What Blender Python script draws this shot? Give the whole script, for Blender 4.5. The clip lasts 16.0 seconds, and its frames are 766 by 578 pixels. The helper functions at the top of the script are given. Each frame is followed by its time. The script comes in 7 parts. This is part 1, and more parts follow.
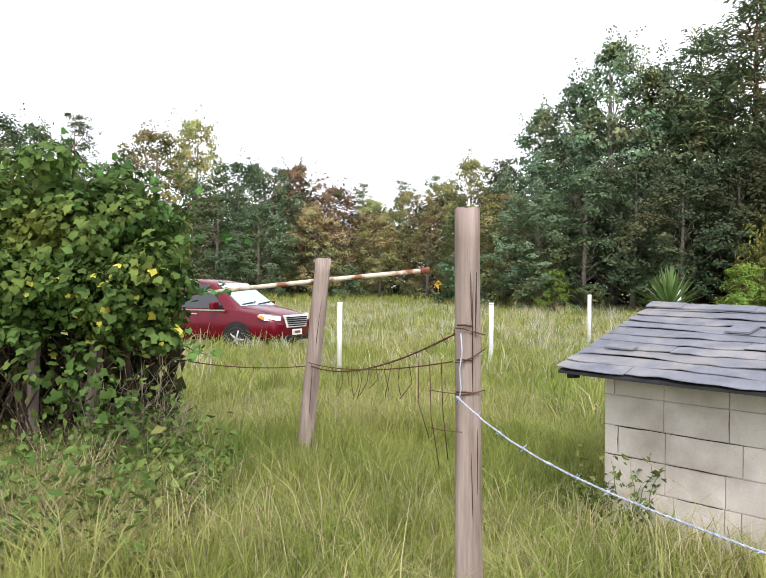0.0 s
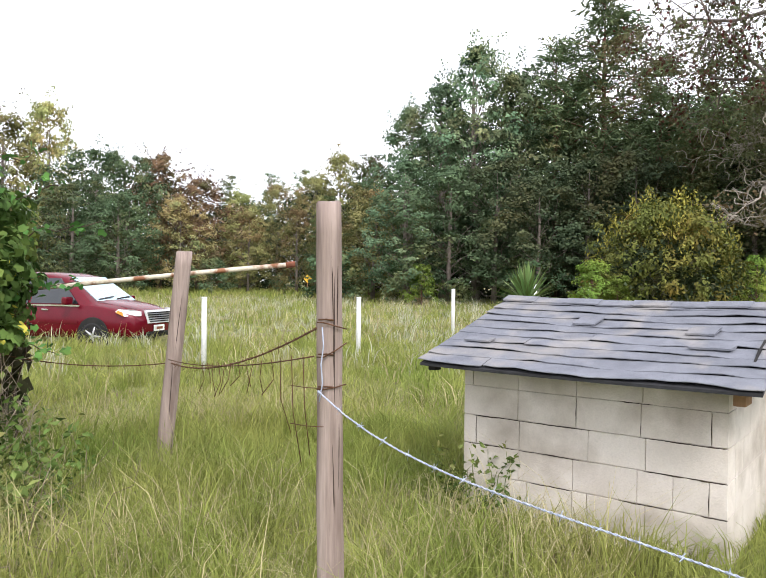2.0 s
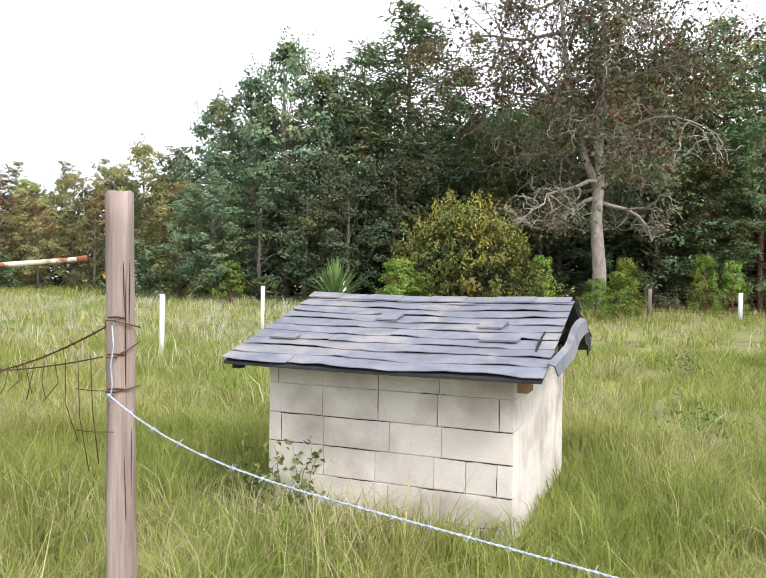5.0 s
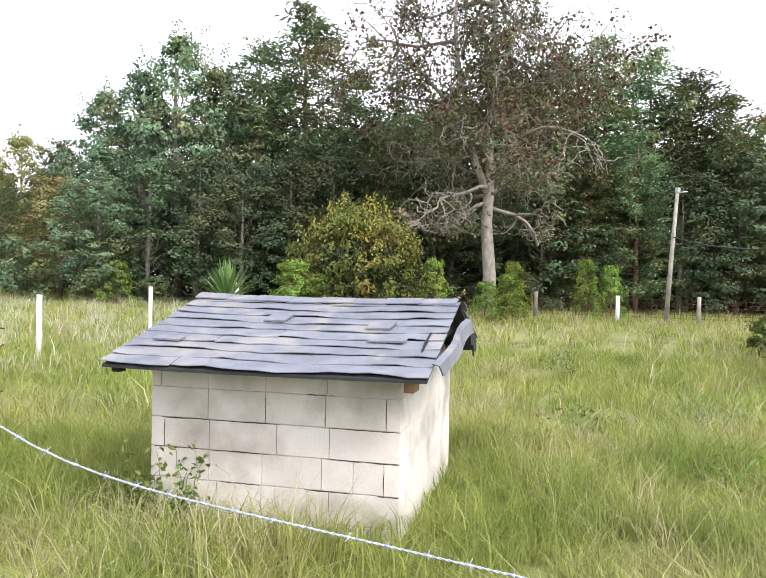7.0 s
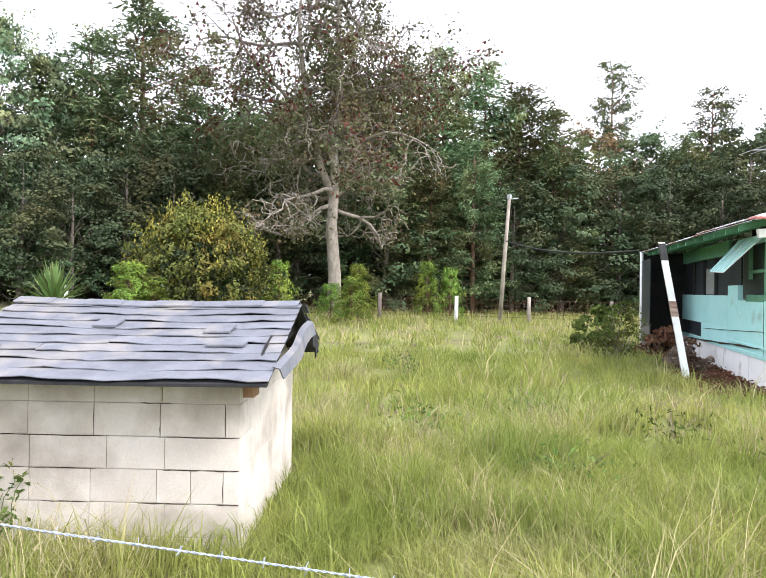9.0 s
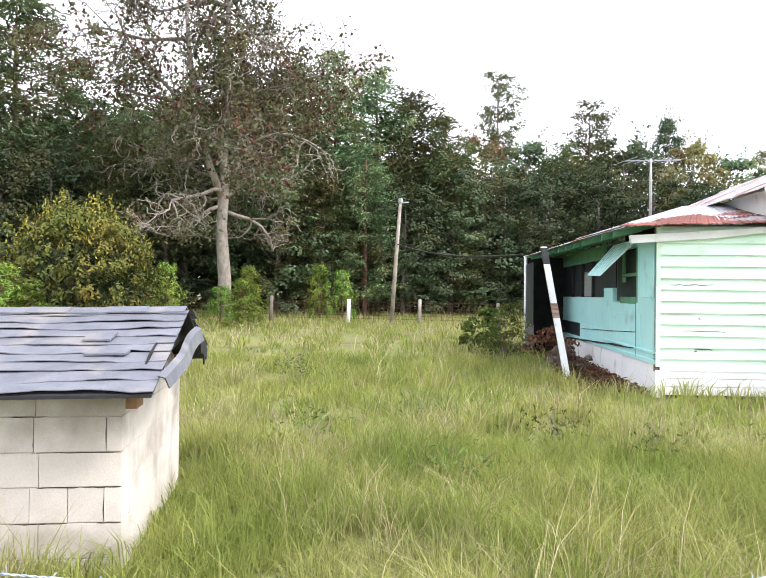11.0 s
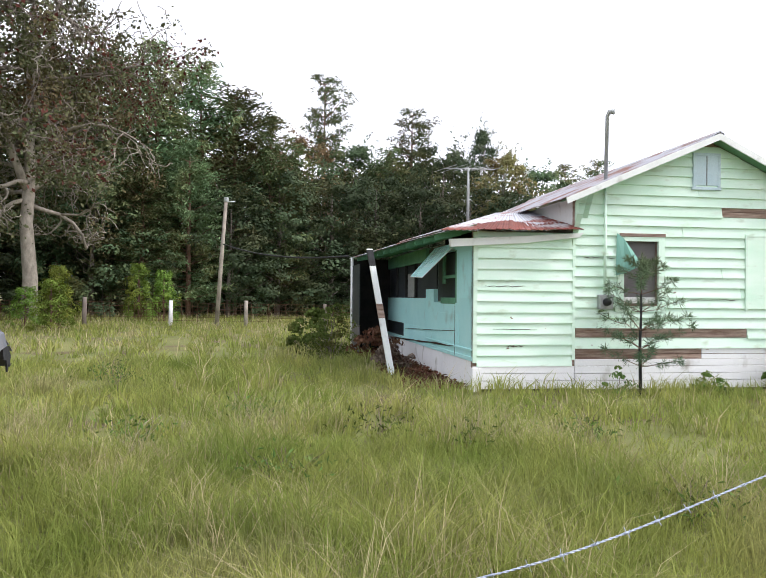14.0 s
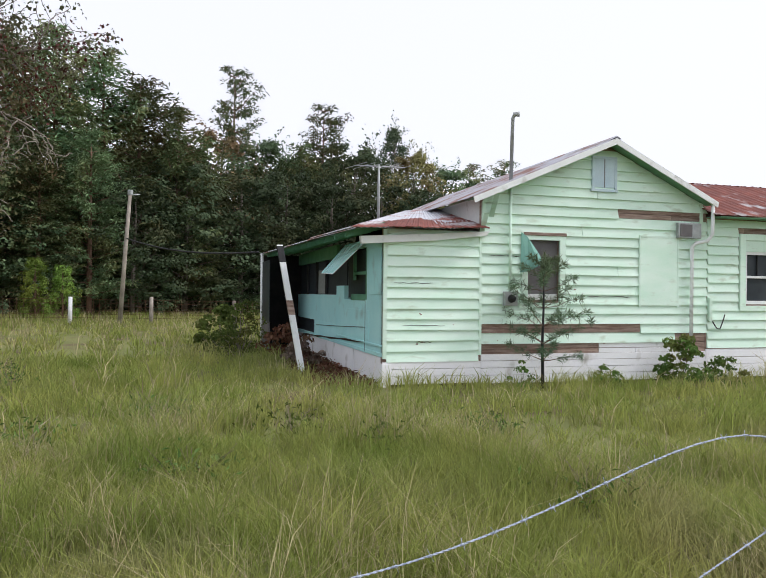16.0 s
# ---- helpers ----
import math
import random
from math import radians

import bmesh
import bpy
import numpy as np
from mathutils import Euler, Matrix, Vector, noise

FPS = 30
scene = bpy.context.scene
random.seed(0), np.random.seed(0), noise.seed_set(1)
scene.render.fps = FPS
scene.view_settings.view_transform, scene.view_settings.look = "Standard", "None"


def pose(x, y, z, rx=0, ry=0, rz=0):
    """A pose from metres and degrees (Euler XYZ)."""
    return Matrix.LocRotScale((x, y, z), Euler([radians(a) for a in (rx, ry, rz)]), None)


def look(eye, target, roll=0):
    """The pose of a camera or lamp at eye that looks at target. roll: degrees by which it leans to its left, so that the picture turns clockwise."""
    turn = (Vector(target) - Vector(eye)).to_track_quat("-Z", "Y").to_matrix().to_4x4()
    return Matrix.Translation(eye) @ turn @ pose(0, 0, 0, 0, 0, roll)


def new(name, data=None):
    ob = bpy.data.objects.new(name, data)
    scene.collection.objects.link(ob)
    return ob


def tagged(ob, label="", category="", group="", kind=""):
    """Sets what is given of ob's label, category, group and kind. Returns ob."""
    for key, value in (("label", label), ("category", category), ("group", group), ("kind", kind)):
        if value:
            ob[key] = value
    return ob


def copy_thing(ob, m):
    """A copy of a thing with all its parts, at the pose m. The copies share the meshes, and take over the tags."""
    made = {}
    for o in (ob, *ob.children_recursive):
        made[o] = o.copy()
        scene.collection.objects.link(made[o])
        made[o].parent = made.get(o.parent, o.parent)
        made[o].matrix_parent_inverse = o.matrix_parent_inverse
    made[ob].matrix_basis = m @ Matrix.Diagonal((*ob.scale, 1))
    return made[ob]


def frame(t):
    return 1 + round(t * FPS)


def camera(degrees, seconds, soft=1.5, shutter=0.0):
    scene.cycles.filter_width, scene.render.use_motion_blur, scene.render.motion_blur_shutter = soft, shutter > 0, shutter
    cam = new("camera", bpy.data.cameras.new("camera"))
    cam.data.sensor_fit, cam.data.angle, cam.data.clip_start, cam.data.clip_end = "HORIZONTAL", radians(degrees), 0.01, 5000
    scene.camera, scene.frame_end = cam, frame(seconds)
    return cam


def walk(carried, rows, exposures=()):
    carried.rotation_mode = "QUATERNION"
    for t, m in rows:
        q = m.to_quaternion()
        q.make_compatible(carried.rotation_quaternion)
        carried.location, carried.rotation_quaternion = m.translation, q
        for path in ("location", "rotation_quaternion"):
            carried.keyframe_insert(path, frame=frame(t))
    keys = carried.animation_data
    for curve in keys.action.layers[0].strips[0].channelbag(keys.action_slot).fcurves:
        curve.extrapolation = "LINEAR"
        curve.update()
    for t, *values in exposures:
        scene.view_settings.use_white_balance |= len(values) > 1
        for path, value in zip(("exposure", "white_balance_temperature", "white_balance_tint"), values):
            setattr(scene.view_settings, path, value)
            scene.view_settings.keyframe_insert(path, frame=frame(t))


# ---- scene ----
cam = camera(56.2, 16.0, soft=0.9)
PATH = [
    (0, (-0.138, 0.0468, 1.6365), (-0.138, 2.0468, 1.6304), 0.5),
    (0.5, (-0.136, 0.0628, 1.6367), (-0.066, 2.0616, 1.6316), 0.68),
    (1, (-0.121, 0.0778, 1.6438), (0.047, 2.0707, 1.6467), 0.75),
    (1.5, (-0.111, 0.0608, 1.6376), (0.1521, 2.0434, 1.6294), 0.42),
    (2, (-0.1, 0.0678, 1.6357), (0.2602, 2.0351, 1.6173), 0.59),
    (2.5, (-0.089, 0.0848, 1.6349), (0.3601, 2.0337, 1.6163), 0.67),
    (3, (-0.08, 0.0899, 1.6289), (0.4622, 2.0149, 1.6111), 0.94),
    (3.5, (-0.069, 0.0909, 1.63), (0.5502, 1.9926, 1.6169), 0.91),
    (4, (-0.059, 0.0929, 1.629), (0.652, 1.9622, 1.6175), 0.89),
    (6.5, (-0.038, 0.0559, 1.6296), (0.995, 1.7683, 1.6075), 0.79),
    (7, (-0.01, 0.0589, 1.6256), (1.0986, 1.7235, 1.6151), 1.07),
    (7.5, (0.003, 0.0589, 1.6276), (1.2052, 1.6573, 1.6274), 1.24),
    (8, (0.01, 0.0489, 1.6275), (1.2948, 1.5817, 1.6296), 1.01),
    (8.5, (0.019, 0.0579, 1.6266), (1.3875, 1.5165, 1.6249), 0.59),
    (9, (0.027, 0.0469, 1.6265), (1.463, 1.439, 1.6281), 0.77),
    (9.5, (0.044, 0.0459, 1.6325), (1.5312, 1.3832, 1.6255), 0.85),
    (12, (0.047, 0.0777, 1.6448), (1.7675, 1.0973, 1.6635), 0.38),
    (12.5, (0.039, 0.0868, 1.6439), (1.8026, 1.03, 1.6548), 0.37),
    (13, (0.049, 0.0858, 1.6409), (1.8436, 0.9685, 1.6541), 0.46),
    (13.5, (0.052, 0.0828, 1.6399), (1.878, 0.8988, 1.6414), 0.65),
    (14, (0.049, 0.0768, 1.6378), (1.9062, 0.8187, 1.6576), 0.54),
    (14.5, (0.039, 0.0798, 1.6408), (1.9212, 0.7557, 1.6629), 0.54),
    (15, (0.059, 0.0807, 1.6488), (1.9571, 0.7105, 1.6724), 0.53),
    (15.5, (0.045, 0.0597, 1.6446), (1.9623, 0.6287, 1.6566), 0.82),
    (16, (0.038, 0.0518, 1.6395), (1.9724, 0.5598, 1.6519), 0.62),
]
walk(cam, [(t, look(eye, target, roll)) for t, eye, target, roll in PATH],
     ((0, 0.38, 6350, 12), (3.5, 0.47, 6350, 12), (7, 0.76, 6200, 12), (9.5, 0.85, 6250, 13), (12.5, 0.54, 6300, 13), (14.5, -0.02, 6280, 13), (16, -0.33, 6250, 13)))

# ---- world and light: bright overcast late afternoon ----
world = bpy.data.worlds.new("overcast_sky")
scene.world = world
world.use_nodes = True
wn, wl = world.node_tree.nodes, world.node_tree.links
wn.clear()
w_out = wn.new("ShaderNodeOutputWorld")
w_bg = wn.new("ShaderNodeBackground")
w_sky = wn.new("ShaderNodeTexSky")
w_sky.sky_type, w_sky.sun_disc = "NISHITA", False
w_sky.sun_elevation, w_sky.sun_rotation = radians(46), radians(171)
w_sky.dust_density = 4.0
w_hsv = wn.new("ShaderNodeHueSaturation")
w_hsv.inputs["Saturation"].default_value = 0.16
w_mix = wn.new("ShaderNodeMix")
w_mix.data_type = "RGBA"
w_mix.inputs["Factor"].default_value = 0.8
w_mix.inputs[7].default_value = (9.4, 9.55, 10.1, 1)
w_bg.inputs["Strength"].default_value = 0.15
wl.new(w_sky.outputs[0], w_hsv.inputs["Color"])
wl.new(w_hsv.outputs[0], w_mix.inputs[6])
wl.new(w_mix.outputs[2], w_bg.inputs["Color"])
wl.new(w_bg.outputs[0], w_out.inputs["Surface"])

sun_data = bpy.data.lights.new("sun", "SUN")
sun_data.energy, sun_data.angle, sun_data.color = 2.3, radians(16), (1.0, 0.95, 0.88)
sun = new("sun", sun_data)
sun.matrix_world = look((0, 0, 30), (-3.0, 19.7, 9.0))


# ---- materials ----
def mat(name, c1, c2, scale=6.0, rough=0.8, bump=0.25, fine=60.0, metal=0.0, stretch=(1, 1, 1), vary="", amount=0.3,
        leaf=0.0, c3=None, c3_scale=1.5, c3_low=0.52, c3_high=0.66, spec=0.3, world_space=False, detail=6.0, tree_var=0.0, grit=0.28):
    """Two colours mixed by noise, a third in patches, fine grain in value and relief; vary: 'object' or 'island'."""
    m = bpy.data.materials.new(name)
    m.use_nodes = True
    n, l = m.node_tree.nodes, m.node_tree.links
    n.clear()
    out = n.new("ShaderNodeOutputMaterial")
    p = n.new("ShaderNodeBsdfPrincipled")
    if world_space:
        co = n.new("ShaderNodeNewGeometry").outputs["Position"]
    else:
        co = n.new("ShaderNodeTexCoord").outputs["Object"]
    mp = n.new("ShaderNodeMapping")
    mp.inputs["Scale"].default_value = stretch
    l.new(co, mp.inputs["Vector"])
    big = n.new("ShaderNodeTexNoise")
    big.inputs["Scale"].default_value, big.inputs["Detail"].default_value = scale, detail
    big.inputs["Roughness"].default_value = 0.6
    l.new(mp.outputs[0], big.inputs["Vector"])
    ramp = n.new("ShaderNodeValToRGB")
    ramp.color_ramp.elements[0].position, ramp.color_ramp.elements[1].position = 0.32, 0.68
    ramp.color_ramp.elements[0].color, ramp.color_ramp.elements[1].color = (*c1, 1), (*c2, 1)
    l.new(big.outputs["Fac"], ramp.inputs["Fac"])
    colour = ramp.outputs["Color"]
    if c3:
        patch = n.new("ShaderNodeTexNoise")
        patch.inputs["Scale"].default_value, patch.inputs["Detail"].default_value = c3_scale, 5.0
        l.new(mp.outputs[0], patch.inputs["Vector"])
        pr = n.new("ShaderNodeMapRange")
        pr.inputs["From Min"].default_value, pr.inputs["From Max"].default_value = c3_low, c3_high
        l.new(patch.outputs["Fac"], pr.inputs["Value"])
        mx = n.new("ShaderNodeMix")
        mx.data_type = "RGBA"
        mx.inputs[7].default_value = (*c3, 1)
        l.new(pr.outputs[0], mx.inputs["Factor"])
        l.new(colour, mx.inputs[6])
        colour = mx.outputs[2]
    grain = n.new("ShaderNodeTexNoise")
    grain.inputs["Scale"].default_value, grain.inputs["Detail"].default_value = fine, 4.0
    l.new(mp.outputs[0], grain.inputs["Vector"])
    gr = n.new("ShaderNodeMapRange")
    gr.inputs["To Min"].default_value, gr.inputs["To Max"].default_value = 1 - grit, 1 + grit
    l.new(grain.outputs["Fac"], gr.inputs["Value"])
    value = gr.outputs[0]
    if vary:
        if vary == "object":
            rnd = n.new("ShaderNodeObjectInfo").outputs["Random"]
        else:
            rnd = n.new("ShaderNodeNewGeometry").outputs["Random Per Island"]
        vr = n.new("ShaderNodeMapRange")
        vr.inputs["To Min"].default_value, vr.inputs["To Max"].default_value = 1 - amount, 1 + amount
        l.new(rnd, vr.inputs["Value"])
        mul = n.new("ShaderNodeMath")
        mul.operation = "MULTIPLY"
        l.new(value, mul.inputs[0])
        l.new(vr.outputs[0], mul.inputs[1])
        value = mul.outputs[0]
    hsv = n.new("ShaderNodeHueSaturation")
    l.new(colour, hsv.inputs["Color"])
    if tree_var:
        own = n.new("ShaderNodeObjectInfo").outputs["Random"]
        tv = n.new("ShaderNodeMapRange")
        tv.inputs["To Min"].default_value, tv.inputs["To Max"].default_value = 1 - tree_var, 1 + tree_var
        l.new(own, tv.inputs["Value"])
        mul2 = n.new("ShaderNodeMath")
        mul2.operation = "MULTIPLY"
        l.new(value, mul2.inputs[0])
        l.new(tv.outputs[0], mul2.inputs[1])
        value = mul2.outputs[0]
        hv = n.new("ShaderNodeMapRange")
        hv.inputs["To Min"].default_value, hv.inputs["To Max"].default_value = 0.462, 0.508
        l.new(own, hv.inputs["Value"])
        l.new(hv.outputs[0], hsv.inputs["Hue"])
    l.new(value, hsv.inputs["Value"])
    l.new(hsv.outputs[0], p.inputs["Base Color"])
    p.inputs["Roughness"].default_value, p.inputs["Metallic"].default_value = rough, metal
    p.inputs["Specular IOR Level"].default_value = spec
    if bump:
        bp = n.new("ShaderNodeBump")
        bp.inputs["Strength"].default_value, bp.inputs["Distance"].default_value = bump, 0.01
        l.new(grain.outputs["Fac"], bp.inputs["Height"])
        l.new(bp.outputs[0], p.inputs["Normal"])
    shader = p.outputs[0]
    if leaf:
        tr = n.new("ShaderNodeBsdfTranslucent")
        l.new(hsv.outputs[0], tr.inputs["Color"])
        ms = n.new("ShaderNodeMixShader")
        ms.inputs[0].default_value = leaf
        l.new(shader, ms.inputs[1])
        l.new(tr.outputs[0], ms.inputs[2])
        shader = ms.outputs[0]
    l.new(shader, out.inputs["Surface"])
    return m


M = dict(
    soil=mat("soil", (0.13, 0.15, 0.045), (0.22, 0.22, 0.08), 0.35, 0.95, 0.6, 30, c3=(0.13, 0.10, 0.055), c3_scale=0.8, world_space=True),
    grass=mat("grass", (0.205, 0.275, 0.058), (0.385, 0.385, 0.12), 0.7, 0.7, 0, 3.0, vary="island", amount=0.32, leaf=0.48,
              c3=(0.40, 0.37, 0.18), c3_scale=0.6, c3_low=0.54, c3_high=0.72, world_space=True, spec=0.2),
    straw=mat("straw", (0.42, 0.36, 0.2), (0.52, 0.46, 0.28), 1.0, 0.8, 0, 5.0, vary="island", amount=0.3, leaf=0.3, world_space=True, spec=0.2),
    pale=mat("pale_grass", (0.42, 0.44, 0.30), (0.50, 0.50, 0.38), 1.0, 0.8, 0, 5.0, vary="island", amount=0.3, leaf=0.3, world_space=True, spec=0.2),
    block=mat("whitewashed_block", (0.60, 0.54, 0.485), (0.70, 0.645, 0.595), 3.0, 0.9, 0.3, 90, vary="object", amount=0.05, grit=0.12,
              c3=(0.36, 0.31, 0.26), c3_scale=2.6, c3_low=0.50, c3_high=0.76, world_space=True),
    mortar=mat("mortar", (0.46, 0.41, 0.36), (0.62, 0.56, 0.50), 9.0, 0.95, 0.4, 120, world_space=True),
    shingle=mat("slate_shingle", (0.135, 0.142, 0.17), (0.20, 0.208, 0.24), 5.0, 0.85, 0.5, 190, vary="object", amount=0.06,
                c3=(0.25, 0.24, 0.24), c3_scale=3.0, world_space=True),
    tar=mat("roof_felt", (0.02, 0.02, 0.022), (0.04, 0.04, 0.045), 8, 0.9, 0.3, 60),
    rafter=mat("raw_timber", (0.20, 0.11, 0.06), (0.32, 0.19, 0.10), 10, 0.8, 0.3, 60, stretch=(1, 1, 0.2)),
    post=mat("weathered_post", (0.19, 0.14, 0.12), (0.40, 0.32, 0.285), 14, 0.85, 0.5, 70, stretch=(1, 1, 0.07),
             c3=(0.13, 0.085, 0.07), c3_scale=7.0, c3_low=0.55, c3_high=0.7),
    crack=mat("wood_crack", (0.03, 0.02, 0.018), (0.07, 0.05, 0.04), 20, 0.9, 0.2, 60),
    rustwire=mat("rusty_wire", (0.07, 0.035, 0.02), (0.16, 0.08, 0.045), 30, 0.8, 0.2, 200, metal=0.3),
    wire=mat("galvanised_wire", (0.30, 0.34, 0.44), (0.50, 0.54, 0.66), 30, 0.5, 0.1, 200, metal=0.3),
    pipe=mat("rusted_white_pipe", (0.55, 0.48, 0.38), (0.66, 0.60, 0.50), 9, 0.6, 0.3, 60, c3=(0.24, 0.10, 0.05), c3_scale=8, c3_low=0.5, c3_high=0.62),
    rust=mat("rust", (0.14, 0.05, 0.03), (0.28, 0.10, 0.055), 20, 0.85, 0.4, 90),
    pvc=mat("white_pvc", (0.78, 0.78, 0.80), (0.84, 0.84, 0.86), 3, 0.45, 0.05, 40),
    mint=mat("mint_siding", (0.66, 0.88, 0.73), (0.77, 0.93, 0.82), 1.3, 0.6, 0.2, 70, vary="object", amount=0.06,
             c3=(0.50, 0.60, 0.46), c3_scale=2.4, c3_low=0.60, c3_high=0.8, stretch=(1, 1, 3), world_space=True, grit=0.09),
    teal=mat("teal_panel", (0.40, 0.76, 0.77), (0.50, 0.83, 0.83), 1.1, 0.6, 0.15, 60, vary="object", amount=0.06,
             c3=(0.30, 0.45, 0.42), c3_scale=1.9, c3_low=0.58, c3_high=0.8, world_space=True, grit=0.09),
    skirt=mat("white_skirt", (0.84, 0.84, 0.86), (0.90, 0.90, 0.92), 2.0, 0.75, 0.25, 60, c3=(0.46, 0.44, 0.41), c3_scale=3.0, c3_low=0.60, c3_high=0.74,
              stretch=(1, 1, 0.6), world_space=True, grit=0.09),
    white=mat("white_trim", (0.78, 0.80, 0.80), (0.86, 0.88, 0.87), 3.0, 0.6, 0.2, 60, c3=(0.5, 0.5, 0.47), c3_scale=4, c3_low=0.58, c3_high=0.75, world_space=True, grit=0.09),
    bluewhite=mat("pale_blue_shutter", (0.52, 0.66, 0.74), (0.62, 0.75, 0.80), 3.0, 0.6, 0.2, 60),
    bare=mat("bare_sheathing", (0.17, 0.10, 0.075), (0.40, 0.31, 0.26), 8, 0.85, 0.4, 60, stretch=(0.3, 0.3, 3), vary="object", amount=0.25, world_space=True),
    greentrim=mat("green_trim", (0.10, 0.27, 0.17), (0.16, 0.36, 0.24), 3, 0.6, 0.2, 60, world_space=True),
    curl=mat("faded_green_sheet", (0.20, 0.44, 0.36), (0.28, 0.54, 0.46), 3, 0.6, 0.2, 60),
    soffit=mat("green_soffit", (0.12, 0.26, 0.16), (0.18, 0.34, 0.22), 3, 0.7, 0.2, 60),
    tin=mat("galvanised_tin", (0.36, 0.36, 0.40), (0.50, 0.50, 0.54), 2.0, 0.45, 0.15, 50, metal=0.35,
            c3=(0.24, 0.12, 0.09), c3_scale=1.6, c3_low=0.48, c3_high=0.62, stretch=(1.0, 1.0, 1.0), world_space=True),
    rusttin=mat("rusted_tin", (0.13, 0.036, 0.028), (0.24, 0.07, 0.048), 2.2, 0.7, 0.2, 50, metal=0.1,
                c3=(0.50, 0.48, 0.49), c3_scale=1.3, c3_low=0.57, c3_high=0.68, vary="object", amount=0.12, world_space=True),
    patchtin=mat("patched_tin", (0.46, 0.47, 0.51), (0.60, 0.61, 0.65), 2.0, 0.45, 0.15, 50, metal=0.3, c3=(0.28, 0.07, 0.045), c3_scale=1.5, c3_low=0.5, c3_high=0.58, world_space=True),
    # near-black: black parts and seams, and shade painted into recesses and rooms
    dark=mat("black_parts_and_shade", (0.012, 0.012, 0.014), (0.03, 0.028, 0.026), 3, 0.9, 0.1, 20),
    screen=mat("grey_window_screen", (0.13, 0.12, 0.125), (0.20, 0.185, 0.185), 2.5, 0.6, 0.1, 200),
    darkscreen=mat("dark_porch_screen", (0.02, 0.028, 0.034), (0.05, 0.058, 0.066), 1.5, 0.5, 0.1, 200),
    grey=mat("grey_metal", (0.34, 0.36, 0.36), (0.46, 0.48, 0.48), 8, 0.5, 0.1, 80, metal=0.4),
    darkgrey=mat("dark_rubber", (0.02, 0.02, 0.022), (0.04, 0.04, 0.042), 10, 0.7, 0.1, 80),
    bark=mat("grey_bark", (0.13, 0.105, 0.09), (0.26, 0.22, 0.195), 5, 0.9, 0.6, 30, stretch=(1, 1, 0.3)),
    palebark=mat("pale_lichen_bark", (0.20, 0.175, 0.15), (0.42, 0.375, 0.32), 4, 0.9, 0.5, 30, stretch=(1, 1, 0.5)),
    oldstem=mat("dark_vine_wood", (0.045, 0.028, 0.02), (0.09, 0.06, 0.045), 12, 0.9, 0.5, 60, stretch=(1, 1, 0.2)),
    pinebark=mat("pine_bark", (0.12, 0.065, 0.045), (0.24, 0.15, 0.11), 5, 0.9, 0.6, 30, stretch=(1, 1, 0.3)),
    paint=mat("red_car_paint", (0.11, 0.0015, 0.010), (0.13, 0.003, 0.012), 2, 0.2, 0, 40, metal=0.15, spec=0.4),
    chrome=mat("chrome", (0.7, 0.7, 0.72), (0.78, 0.78, 0.8), 5, 0.15, 0, 40, metal=1.0),
    lens=mat("headlamp_lens", (0.75, 0.77, 0.8), (0.85, 0.87, 0.9), 15, 0.1, 0, 40, spec=0.8),
    alloy=mat("silver_alloy", (0.42, 0.42, 0.44), (0.54, 0.54, 0.56), 8, 0.35, 0, 60, metal=0.15),
    amber=mat("amber_lens", (0.75, 0.25, 0.04), (0.8, 0.32, 0.05), 5, 0.2, 0, 40),
    carglass=mat("tinted_car_glass", (0.012, 0.016, 0.02), (0.02, 0.024, 0.028), 3, 0.05, 0, 30, spec=0.9),
    windscreen=mat("windscreen_glass", (0.50, 0.66, 0.72), (0.56, 0.72, 0.77), 3, 0.06, 0, 30, spec=1.0, metal=0.75),
    yellow=mat("yellow_sign", (0.75, 0.42, 0.03), (0.8, 0.5, 0.05), 5, 0.5, 0.05, 40),
)


def foliage(name, a, b, c, scale=0.5, amount=0.3, low=0.5, high=0.7):
    return mat(name, a, b, scale, 0.6, 0, 2.0, vary="island", amount=amount, leaf=0.18, c3=c, c3_scale=scale * 0.7, c3_low=low, c3_high=high, spec=0.06, world_space=True, tree_var=0.36)


